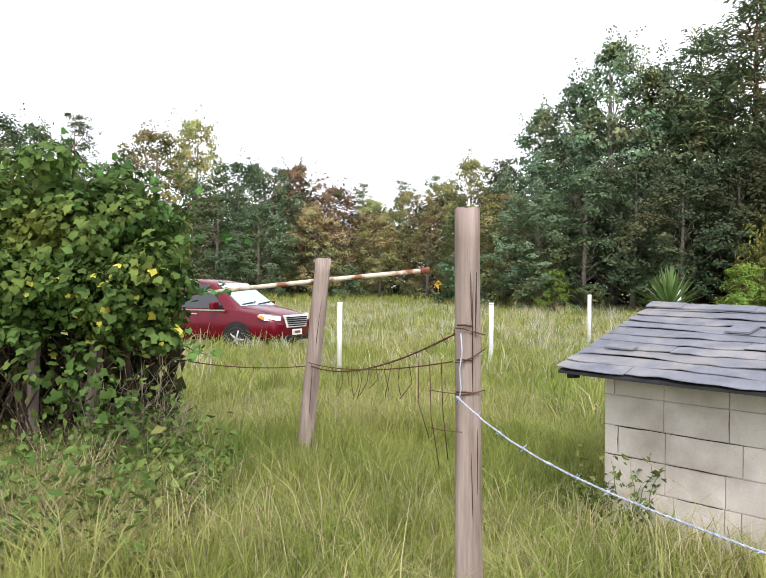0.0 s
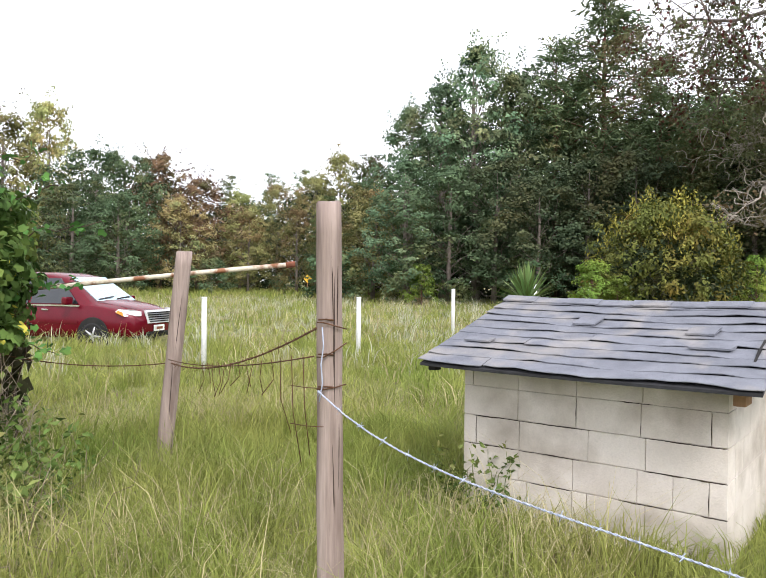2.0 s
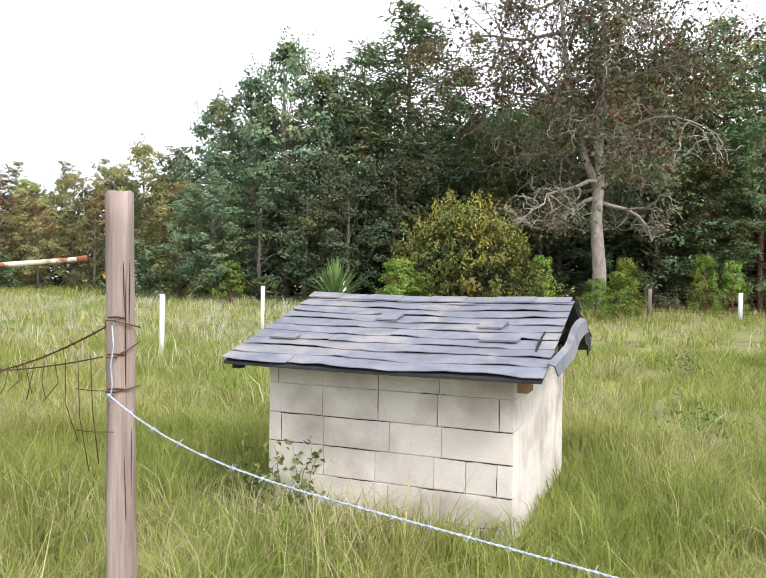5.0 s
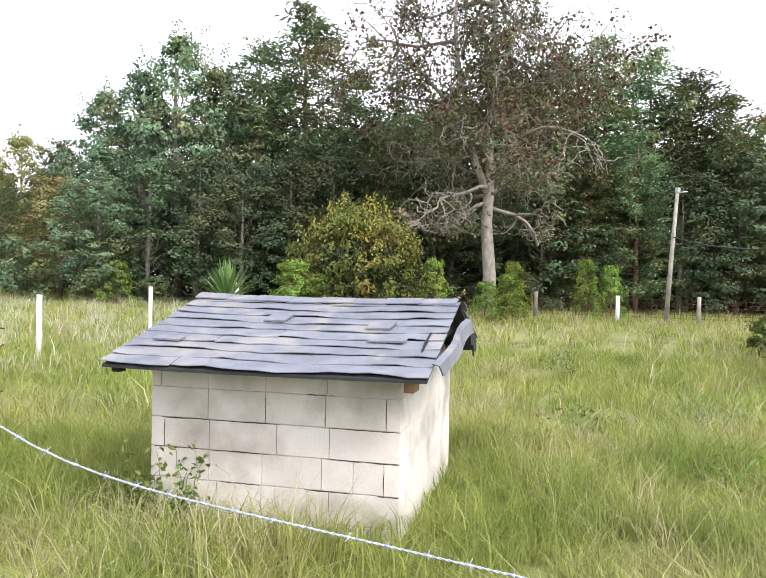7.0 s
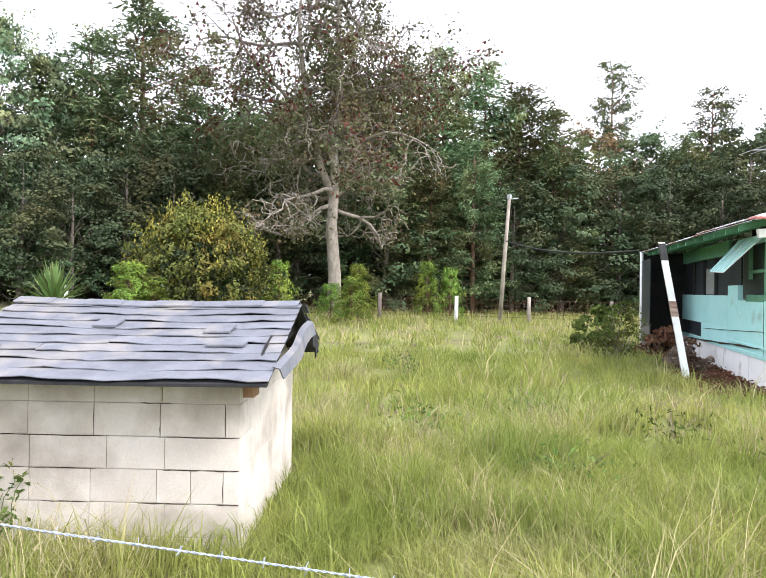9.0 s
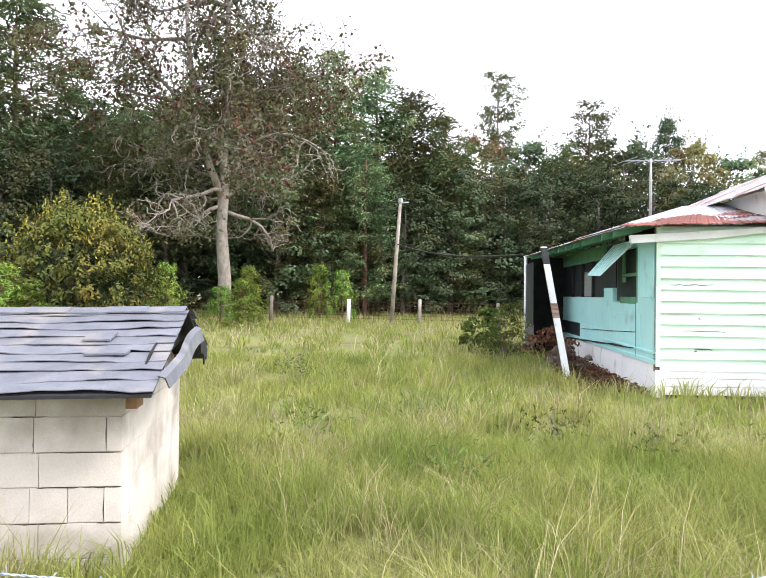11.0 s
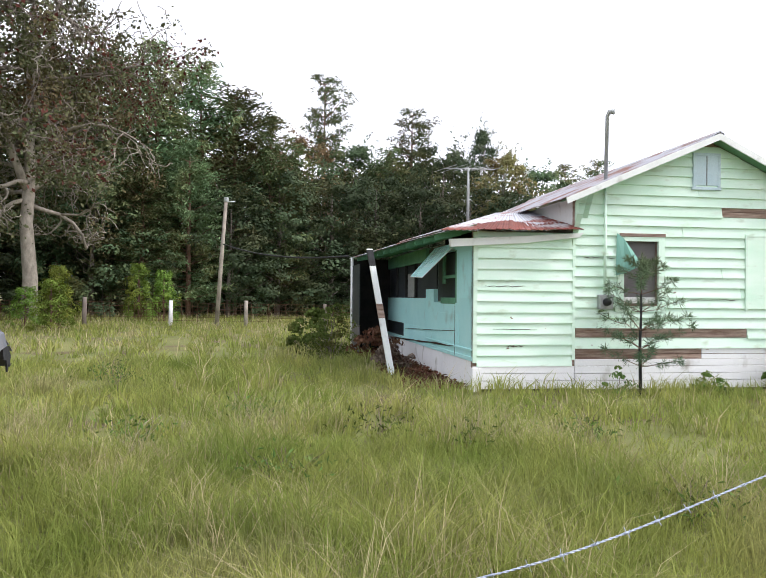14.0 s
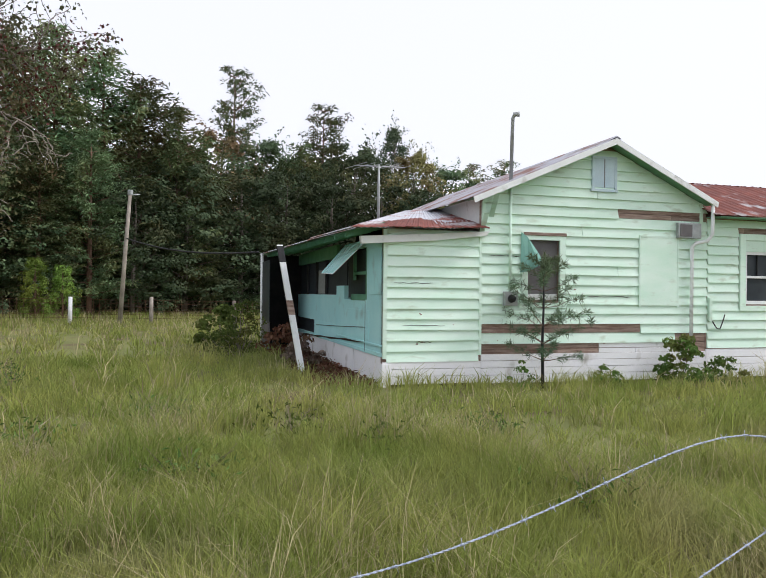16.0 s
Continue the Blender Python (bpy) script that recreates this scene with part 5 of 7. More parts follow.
    # low weeds and dead tangle at its foot
    c = np.concatenate([np.stack([rs.uniform(-2.75, -1.7, 900), rs.uniform(5.5, 6.3, 900), np.abs(rs.normal(0, 0.38, 900))], 1),
                        np.stack([rs.uniform(-3.6, -1.3, 4200), rs.uniform(3.6, 6.1, 4200), np.abs(rs.normal(0, 0.24, 4200))], 1)])
    c = c[(c[:, 2] < 1.2)]
    leaves_mesh("foot_foliage", c, rs.normal(size=c.shape) + (0, 0, 0.8), rs.normal(size=c.shape), 0.072 * rs.uniform(0.6, 1.4, len(c)), L["weed"], ob)
    tang = [limb((rs.uniform(-2.9, -1.75), rs.uniform(5.6, 6.3), 0.02), (rs.uniform(-2.7, -1.75), rs.uniform(5.7, 6.3), rs.uniform(0.5, 1.1)), 0.004, 0.002, rs, 6, 0.16) for _ in range(60)]
    tagged(tubes("dead_tangle", tang, L["dead"], ob, "dry grey tangle of dead stems", 4), kind="stuff")
    run = []
    for k in range(16):
        for _ in range(4):
            x, y = rs.uniform(-2.9, -0.9), rs.uniform(3.6, 5.6)
            run.append(limb((x, y, 0.0), (x + rs.uniform(-0.35, 0.35), y + rs.uniform(-0.3, 0.3), rs.uniform(0.25, 0.6)), 0.0035, 0.0015, rs, 5, 0.14))
    tagged(tubes("dry_stalk", run, L["dead"], ob, "dry grey-brown weed stalks", 4), kind="stuff")
    # heart of the thicket: leaf curtain with shade put into its colour, behind old stems
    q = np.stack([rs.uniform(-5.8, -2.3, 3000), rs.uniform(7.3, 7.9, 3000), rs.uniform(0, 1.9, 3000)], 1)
    leaves_mesh("inner_foliage", q, rs.normal(size=q.shape), rs.normal(size=q.shape), 0.17 * rs.uniform(0.6, 1.3, len(q)), L["deep"], ob, "inner leaves coloured dark to stand for shade", slim=0.8)
    for i in range(6):
        x = -5.1 + 0.5 * i + rs.uniform(-0.15, 0.15)
        tubes("old_stem", [limb((x, 6.75 + rs.uniform(-0.1, 0.3), -0.1), (x + rs.uniform(-0.15, 0.15), 6.8, 1.6), 0.045, 0.03, rs, 5, 0.03)], M["oldstem"], ob, "dark woody stem", 8)


vine_thicket()


def weed(name, label, x, y, h, n, seed, leaf=0.07, spread=0.16):
    ob = thing(name, label, "weed", (x, y, ground_z(x, y)))
    rs = np.random.RandomState(seed)
    runs, c = [], []
    for i in range(n):
        a = rs.uniform(0, 6.28)
        tip = (math.cos(a) * spread * rs.uniform(0.3, 1.4), math.sin(a) * spread * rs.uniform(0.3, 1.4), h * rs.uniform(0.5, 1))
        pts, rad = limb((rs.normal() * 0.03, rs.normal() * 0.03, -0.03), tip, 0.004, 0.002, rs, 6, 0.05)
        runs.append((pts, rad))
        for p in pts[2:]:
            for _ in range(4):
                c.append(np.array(p) + rs.normal(size=3) * 0.035)
    c = np.array(c)
    tagged(tubes("stalk", runs, L["weed"], ob, sides=4), kind="stuff")
    leaves_mesh("foliage", c, rs.normal(size=c.shape) + (0, 0, 1), rs.normal(size=c.shape), leaf * rs.uniform(0.6, 1.3, len(c)), L["weed"], ob)
    return ob


weed("weed", "leafy green weed against the shed's corner", 1.46, 4.66, 0.5, 9, 5, 0.05)
weed("weed", "leafy green weed by the shed", 1.30, 4.9, 0.5, 8, 6, 0.05)


def tussock(x, y, h, seed):
    """A darker clump of coarse leaves standing in the grass."""
    ob = thing("tussock", "dark leafy tussock standing in the meadow grass", "weed", (x, y, ground_z(x, y)), 0, "meadow tussocks")
    rs = np.random.RandomState(seed)
    c = rs.normal(size=(110, 3)) * (0.22, 0.22, 0.07) + (0, 0, h * 0.55)
    c[:, 2] = np.maximum(c[:, 2], 0.05)
    leaves_mesh("foliage", c, rs.normal(size=c.shape) + (0, 0, 0.6), rs.normal(size=c.shape) + (0, 0, 1.0), 0.07 * rs.uniform(0.6, 1.4, len(c)), L["weed"], ob, slim=0.3)
    run = [limb((rs.normal() * 0.04, rs.normal() * 0.04, -0.05), (rs.normal() * 0.16, rs.normal() * 0.16, h * rs.uniform(0.7, 1.2)), 0.004, 0.002, rs, 4, 0.08) for _ in range(10)]
    tagged(tubes("stalk", run, L["dead"], ob, "dry stalks", 4), kind="stuff")


TUSSOCKS = ((7.46, 3.07, 0.4), (7.35, 1.97, 0.38), (5.39, 3.06, 0.36), (5.77, -0.13, 0.36),
            (7.46, 4.65, 0.4), (8.28, 0.90, 0.4), (9.25, 8.39, 0.42), (10.09, 9.31, 0.45), (6.0, 5.24, 0.35))
for i, (x, y, h) in enumerate(TUSSOCKS):
    tussock(x, y, h, 60 + i)


# ---- house (local x along the gable wall, y into its depth) ----
def build_house():
    house = thing("house", "abandoned mint-green clapboard house with a rusted tin roof", "house")
    house.matrix_basis = HOUSE
    rs = random.Random(9)
    EAVE_L, PEAK, EAVE_R = (1.70, 3.39), (4.42, 4.52), (6.74, 3.44)

    def roof_line(u):
        """Height of the main roof's underside over the gable wall."""
        if u < PEAK[0]:
            return EAVE_L[1] + (PEAK[1] - EAVE_L[1]) * (u - EAVE_L[0]) / (PEAK[0] - EAVE_L[0])
        return PEAK[1] + (EAVE_R[1] - PEAK[1]) * (u - PEAK[0]) / (EAVE_R[0] - PEAK[0])

    def span_under_roof(z):
        """Where the gable wall is at least z high."""
        a, b = 1.85, 6.74
        if z > roof_line(1.85):
            a = 1.70 + (z - EAVE_L[1]) * (PEAK[0] - EAVE_L[0]) / (PEAK[1] - EAVE_L[1])
        if z > roof_line(6.74):
            b = PEAK[0] + (PEAK[1] - z) * (EAVE_R[0] - PEAK[0]) / (PEAK[1] - EAVE_R[1])
        return a, b

    # backing walls, 0.1 m thick, with the openings left out
    front = part("front_wall", box_bm((0.0, 0.03, 0.40), (1.85, 0.12, 2.78)), M["bare"], house)
    gable = part("gable_wall", poly_bm([(1.85, 0.03, 0.40), (2.77, 0.03, 0.40), (2.77, 0.03, roof_line(2.77)), (1.85, 0.03, roof_line(1.85))], (0, 0.09, 0)), M["bare"], house)
    part("gable_backing", poly_bm([(2.77, 0.03, 0.40), (3.43, 0.03, 0.40), (3.43, 0.03, 1.55), (2.77, 0.03, 1.55)], (0, 0.09, 0)), M["bare"], house)
    part("gable_backing", poly_bm([(2.77, 0.03, 2.66), (3.43, 0.03, 2.66), (3.43, 0.03, roof_line(3.43)), (2.77, 0.03, roof_line(2.77))], (0, 0.09, 0)), M["bare"], house)
    part("gable_backing", poly_bm([(3.43, 0.03, 0.40), (6.74, 0.03, 0.40), (6.74, 0.03, roof_line(6.74)), (PEAK[0], 0.03, PEAK[1]), (3.43, 0.03, roof_line(3.43))], (0, 0.09, 0)), M["bare"], house)
    wing = part("wing_wall", box_bm((6.74, 0.03, 0.40), (7.67, 0.12, 3.22)), M["bare"], house)
    part("wing_backing", box_bm((7.67, 0.03, 0.40), (8.68, 0.12, 1.56)), M["bare"], house)
    part("wing_backing", box_bm((7.67, 0.03, 2.56), (8.68, 0.12, 3.22)), M["bare"], house)
    part("wing_backing", box_bm((8.68, 0.03, 0.40), (11.5, 0.12, 3.22)), M["bare"], house)

    def board(parent, a0, a1, b0, b1, z0, z1, mat_name="mint", proud=0.0, sag0=0.0, sag1=0.0):
        """One lap board from a to b; a1, b1 are its ends at the upper edge."""
        th, tl = 0.010 + proud, 0.048 + proud
        bm = bmesh.new()
        v = [bm.verts.new(p) for p in (
            (a0, 0.03 - tl, z0 - 0.012 + sag0), (b0, 0.03 - tl, z0 - 0.012 + sag1), (b1, 0.03 - th * 0.5, z1 + sag1), (a1, 0.03 - th * 0.5, z1 + sag0),
            (a0, 0.03, z0 - 0.012 + sag0), (b0, 0.03, z0 - 0.012 + sag1), (b1, 0.03, z1 + sag1), (a1, 0.03, z1 + sag0))]
        for q in ((0, 1, 2, 3), (7, 6, 5, 4), (0, 4, 5, 1), (1, 5, 6, 2), (2, 6, 7, 3), (3, 7, 4, 0)):
            bm.faces.new([v[i] for i in q])
        return part("board", bm, M[mat_name], parent)

    pitch = 0.187
    # low front bay
    z = 0.453
    while z < 2.72:
        z1 = min(z + pitch, 2.78)
        board(front, 0.07, 0.07, 1.80, 1.80, z, z1, sag0=rs.uniform(-0.006, 0.006), sag1=rs.uniform(-0.006, 0.006))
        z += pitch
    # gable wall rows, with missing boards
    z, row, step = 0.571, 0, 0.183
    while z < 4.4:
        z1 = z + step
        a0, b0 = span_under_roof(z)
        a1, b1 = span_under_roof(z1)
        if b1 - a1 < 0.1:
            break
        cuts = []
        if z1 > 1.50 and z < 2.70:
            cuts.append((2.66, 3.56))
        pieces = []
        x = a0
        for c0, c1 in cuts:
            pieces.append((x, c0))
            x = c1
        pieces.append((x, b0))
        if row == 0:
            pieces = []
        if row == 1:
            pieces = [(a0, 6.0)]
        if row == 2:
            pieces = [(5.21, b0)]
        if row == 14:
            pieces = [(a0, 4.69)]
        out = []
        for p0, p1 in pieces:
            if p1 - p0 > 3.0 and row % 2 == 0:
                m = p0 + (p1 - p0) * rs.uniform(0.35, 0.65)
                out += [(p0, m - 0.004), (m + 0.004, p1)]
            else:
                out.append((p0, p1))
        for p0, p1 in out:
            board(gable, p0, a1 if abs(p0 - a0) < 1e-6 else p0, p1, b1 if abs(p1 - b0) < 1e-6 else p1, z, z1, sag0=rs.uniform(-0.006, 0.006), sag1=rs.uniform(-0.006, 0.006))
        z += step
        row += 1
    # bare planks showing where boards are gone
    for (a, b, z0, z1) in ((1.87, 3.4, 0.56, 0.65), (3.41, 4.29, 0.56, 0.65), (1.87, 4.29, 0.655, 0.75), (6.0, 6.7, 0.56, 0.65), (6.0, 6.7, 0.655, 0.74), (6.0, 6.7, 0.75, 0.92),
                           (1.87, 3.2, 0.94, 1.025), (3.21, 5.2, 0.94, 1.025), (1.87, 5.2, 1.03, 1.12), (4.69, 5.9, 3.14, 3.23), (5.91, 6.7, 3.14, 3.23), (4.69, 6.7, 3.235, 3.315)):
        part("bare_plank", box_bm((a, 0.010, z0), (b, 0.034, z1 - 0.006), 0.003), M["bare"], gable, "bare brown sheathing plank")
    for (a, b, z0, z1) in ((4.30, 5.1, 0.56, 0.65), (5.11, 5.99, 0.56, 0.65), (4.30, 5.99, 0.655, 0.75)):
        part("bare_plank", box_bm((a, 0.006, z0), (b, 0.034, z1 - 0.006), 0.003), M["skirt"], gable, "weathered whitish sheathing plank")
    # wing boards
    z = 0.63
    while z < 3.18:
        z1 = min(z + pitch, 3.20)
        if z1 > 1.48 and z < 2.92:
            board(wing, 6.76, 6.76, 7.51, 7.51, z, z1)
            board(wing, 8.84, 8.84, 11.4, 11.4, z, z1)
        else:
            board(wing, 6.76, 6.76, 11.4, 11.4, z, z1)
        z += pitch
    # split boards and chipped paint
    for (xa, xb, z) in ((0.35, 1.15, 1.08), (0.2, 0.95, 1.83), (2.0, 2.6, 2.35), (4.0, 5.0, 1.62), (3.7, 4.6, 2.95), (0.6, 0.9, 0.79)):
        n = 9
        run = [(xa + (xb - xa) * i / n, -0.004 - 0.004 * (i % 2), z + 0.018 * noise.noise((i * 0.9, z, xa))) for i in range(n + 1)]
        tubes("split", [(run, [0.001] + [rs.uniform(0.003, 0.007) for _ in range(n - 1)] + [0.001])], M["crack"], gable, "dark split in a board", 5)
    for i in range(20):
        x, z = rs.uniform(0.1, 6.4), rs.uniform(0.7, 2.5)
        if 2.6 < x < 3.6 or 5.0 < x < 6.0:
            continue
        k = rs.randint(5, 7)
        w, h = rs.uniform(0.01, 0.045), rs.uniform(0.006, 0.018)
        pts = [(x + w * math.cos(6.28 * j / k) * rs.uniform(0.6, 1.2), -0.006, z + h * math.sin(6.28 * j / k) * rs.uniform(0.6, 1.2)) for j in range(k)]
        part("paint_chip", poly_bm(pts, (0, 0.02, 0)), M["bare"], gable, "chipped paint showing wood")
    # corner boards
    for (x, z0, z1, w) in ((0.0, 0.5, 2.76, 0.07), (1.80, 0.55, 2.75, 0.055), (1.855, 2.75, 3.34, 0.055), (6.56, 2.9, 3.52, 0.07)):
        part("corner_board", box_bm((x, -0.012, z0), (x + w, 0.03, z1), 0.004), M["mint"], house)
    # skirt
    for (a, b, z0, z1) in ((0.0, 1.85, 0.32, 0.44), (0.12, 1.85, 0.19, 0.312), (0.14, 1.85, 0.05, 0.182), (1.86, 3.9, 0.44, 0.555), (3.91, 6.72, 0.44, 0.555), (1.86, 6.72, 0.31, 0.432), (1.86, 4.6, 0.18, 0.302), (4.61, 6.72, 0.18, 0.302), (1.86, 6.72, 0.03, 0.172), (6.73, 11.5, 0.44, 0.60), (6.73, 11.5, 0.30, 0.432), (6.73, 11.5, 0.16, 0.292), (6.73, 11.5, 0.03, 0.152)):
        part("skirt_board", box_bm((a, -0.005, z0), (b, 0.06, z1), 0.005), M["skirt"], house, "dirty white skirting board")
    part("corner_pier", box_bm((-0.012, -0.02, -0.1), (0.15, 0.14, 0.415), 0.01), M["skirt"], house, "white corner pier")
    for x in (2.4, 4.4, 6.5, 9):
        part("pier", box_bm((x, 0.1, -0.2), (x + 0.3, 0.4, 0.4)), M["mortar"], house)
    # flashing board along the top of the low bay
    bm = poly_bm([(-0.44, -0.10, 2.62), (-0.42, -0.10, 2.49), (0.9, -0.10, 2.58), (1.9, -0.10, 2.70), (1.96, -0.10, 2.78), (0.9, -0.10, 2.70)], (0, 0.12, 0))
    part("bay_fascia", bm, M["white"], house, "bent white fascia board")

    # gable window with a curled screen
    win = part("window_1", box_bm((2.77, 0.10, 1.55), (3.43, 0.112, 2.66)), M["screen"], house, "grey screened sash window")
    for (a, b, z0, z1) in ((2.65, 2.77, 1.45, 2.77), (3.43, 3.55, 1.45, 2.77), (2.77, 3.43, 2.66, 2.78), (2.60, 3.58, 1.40, 1.50)):
        part("window_frame", box_bm((a, -0.02, z0), (b, 0.05, z1), 0.004), M["mint"], win)
    part("peeled_header", box_bm((2.68, -0.035, 2.74), (3.56, 0.02, 2.80), 0.01), M["bare"], win)
    part("sash_rail", box_bm((2.77, 0.08, 1.55), (3.43, 0.10, 1.66), 0.004), M["white"], win, "white lower sash")
    cur = link_mesh("curled_screen", [(2.62, -0.03, 2.80), (2.60, -0.04, 2.05), (2.74, -0.10, 2.08), (2.90, -0.22, 2.18), (3.02, -0.2, 2.22), (2.86, -0.12, 2.5), (2.74, -0.06, 2.70)],
                    [(0, 1, 2, 6), (6, 2, 3, 5), (5, 3, 4)], M["curl"], win, "torn green sheet curling off the window")
    cur.modifiers.new("thick", "SOLIDIFY").thickness = 0.006
    # panel over the second window, vent shutter, meter, conduits
    pan = part("window_2", box_bm((5.19, -0.022, 1.46), (6.02, 0.0, 2.78), 0.004), M["mint"], house, "mint plywood sheet over a window")
    for (a, b, z0, z1) in ((5.15, 5.19, 1.43, 2.82), (6.02, 6.06, 1.43, 2.82), (5.19, 6.02, 2.78, 2.82)):
        part("edge_strip", box_bm((a, -0.028, z0), (b, 0.0, z1), 0.003), M["mint"], pan)
    vent = part("gable_shutter", box_bm((4.13, -0.03, 3.70), (4.59, 0.01, 4.24), 0.004), M["bluewhite"], house, "pale blue closed gable shutter")
    for (a, b, z0, z1) in ((4.09, 4.14, 3.66, 4.29), (4.58, 4.63, 3.66, 4.29), (4.14, 4.58, 4.24, 4.29), (4.07, 4.65, 3.62, 3.67)):
        part("shutter_frame", box_bm((a, -0.04, z0), (b, 0.01, z1), 0.003), M["bluewhite"], vent)
    part("shutter_seam", box_bm((4.353, -0.036, 3.70), (4.367, -0.028, 4.24)), M["screen"], vent)
    tubes("service_mast", [([(2.39, -0.05, 1.70), (2.39, -0.05, 3.58)], 0.028)], M["mint"], house, "painted conduit to the service mast", 10)
    tubes("mast_pipe", [([(2.46, 0.1, 3.6), (2.49, 0.1, 4.90), (2.51, 0.06, 4.97), (2.57, 0.0, 4.96)], [0.033, 0.033, 0.045, 0.05])], M["grey"], house, "grey service mast with a weatherhead", 10)
    met = part("meter_box", box_bm((2.26, -0.12, 1.44), (2.52, -0.02, 1.70), 0.015), M["grey"], house, "grey electric meter box")
    tubes("meter_glass", [([(2.39, -0.12, 1.57), (2.39, -0.19, 1.57)], [0.075, 0.06])], M["darkgrey"], met, "round dark meter face", 16)
    jb = part("fuse_box", box_bm((5.98, -0.10, 2.79), (6.52, -0.02, 3.09), 0.01), M["grey"], house, "rusted grey fuse box")
    part("box_lid", box_bm((6.02, -0.11, 2.82), (6.30, -0.10, 3.06), 0.006), M["screen"], jb)
    tubes("downspout", [([(6.62, -0.30, 3.50), (6.64, -0.26, 2.86), (6.58, -0.2, 2.74), (6.40, -0.09, 2.70), (6.32, -0.07, 2.62), (6.32, -0.07, 0.42)], 0.036)], M["white"], house, "white bent downspout", 10)
    part("cable_box", box_bm((6.76, -0.06, 1.15), (6.83, 0.0, 1.62), 0.006), M["mint"], house)
    tubes("loose_cable", [([(6.83, -0.04, 1.17), (6.93, -0.06, 1.02), (7.0, -0.07, 1.0), (7.06, -0.07, 1.12), (7.13, -0.06, 1.29)], 0.012)], M["darkgrey"], house, "loose black cable", 6)

    # wing window
    w3 = part("window_3", box_bm((7.73, 0.085, 1.56), (8.63, 0.1, 2.56)), M["darkscreen"], house, "dark sash window in a mint frame")
    for (a, b, z0, z1) in ((7.53, 7.67, 1.46, 2.93), (8.68, 8.82, 1.46, 2.93), (7.53, 8.82, 1.36, 1.47), (7.67, 8.68, 2.80, 2.93)):
        part("window_frame", box_bm((a, -0.03, z0), (b, 0.05, z1), 0.005), M["mint"], w3)
    part("header_panel", box_bm((7.67, -0.005, 2.57), (8.68, 0.04, 2.80), 0.005), M["mint"], w3)
    for (a, b, z0, z1) in ((7.67, 7.74, 1.5, 2.57), (8.61, 8.68, 1.5, 2.57), (7.74, 8.61, 2.03, 2.08), (7.74, 8.61, 1.5, 1.57), (7.74, 8.61, 2.51, 2.57)):
        part("sash", box_bm((a, 0.02, z0), (b, 0.08, z1), 0.004), M["white"], w3)
    for i in range(2):
        part("muntin", box_bm((8.02 + 0.3 * i, 0.04, 2.08), (8.04 + 0.3 * i, 0.08, 2.51)), M["darkgrey"], w3)

    # teal side wall along y at x = 0, openings for the porch windows
    YEND = 8.8
    def side(name, y0, y1, z0, z1, mat_name="teal", x=0.0, th=0.10, label="", parent=None):
        return part(name, box_bm((x, y0, z0), (x + th, y1, z1), 0.003), M[mat_name], parent or house, label)
    sw = side("side_wall", 0.03, 1.10, 0.52, 2.64)
    side("side_panel", 1.10, 2.95, 0.52, 1.52)
    side("side_panel", 1.10, 2.95, 2.52, 2.66)
    side("side_panel", 2.95, 3.72, 0.52, 1.80)
    side("side_panel", 2.95, 3.72, 1.80, 2.68, "darkscreen", 0.06, 0.03)
    side("side_panel", 3.72, YEND, 0.95, 1.60)
    side("side_panel", 3.72, 6.3, 0.52, 0.95)
    side("side_panel", 6.3, YEND, 0.52, 0.60)
    side("side_panel", 3.72, YEND, 2.42, 2.72, "greentrim")
    side("vent_screen", 6.3, 8.75, 0.60, 0.95, "darkscreen", 0.05, 0.03)
    part("low_board", box_bm((-0.025, 0.05, 0.70), (0.0, 3.6, 0.735), 0.004), M["teal"], house)
    part("low_board", box_bm((-0.02, 0.05, 0.53), (0.0, 6.5, 0.60), 0.004), M["teal"], house)
    side("patch_panel", 0.9, 2.6, 0.78, 1.32, "teal", -0.012, 0.012)
    side("patch_panel", 0.12, 0.9, 1.62, 2.45, "teal", -0.012, 0.012)
    w4 = side("porch_window", 3.72, YEND, 1.60, 2.42, "darkscreen", 0.07, 0.02, "long dark screened porch window")
    for y in (4.9, 6.1, 7.4):
        part("mullion", box_bm((0.0, y, 1.60), (0.06, y + 0.09, 2.42), 0.003), M["darkgrey"], w4)
    part("hanging_shutter", box_bm((0.02, 5.1, 1.62), (0.05, 5.9, 2.2)), M["grey"], w4)
    w5 = side("porch_window", 1.18, 2.9, 1.55, 2.50, "darkscreen", 0.08, 0.02, "broken dark porch window")
    part("sash", box_bm((0.0, 1.12, 1.52), (0.05, 1.20, 2.52), 0.003), M["greentrim"], w5)
    part("sash", box_bm((0.0, 2.1, 1.9), (0.05, 2.2, 2.52), 0.003), M["greentrim"], w5)
    part("sash", box_bm((-0.01, 1.2, 1.50), (0.05, 2.3, 1.62), 0.003), M["greentrim"], w5)
    part("sash", box_bm((0.0, 1.2, 2.0), (0.05, 2.1, 2.06), 0.003), M["greentrim"], w5)
    run = [(-0.03, 1.2 + 0.5 * i, 0.715 - 0.016 * i + 0.02 * noise.noise((i * 1.7, 0.3, 0))) for i in range(15)]
    tubes("open_joint", [(run, [0.004] + [0.012 + 0.006 * (i % 3) for i in range(13)] + [0.004])], M["crack"], sw, "dark open joint under a warped board", 5)
    tubes("open_joint", [([(-0.02, 1.15, 1.0), (-0.02, 3.0, 0.93), (-0.018, 6.0, 0.83)], 0.006)], M["crack"], sw, "", 5)
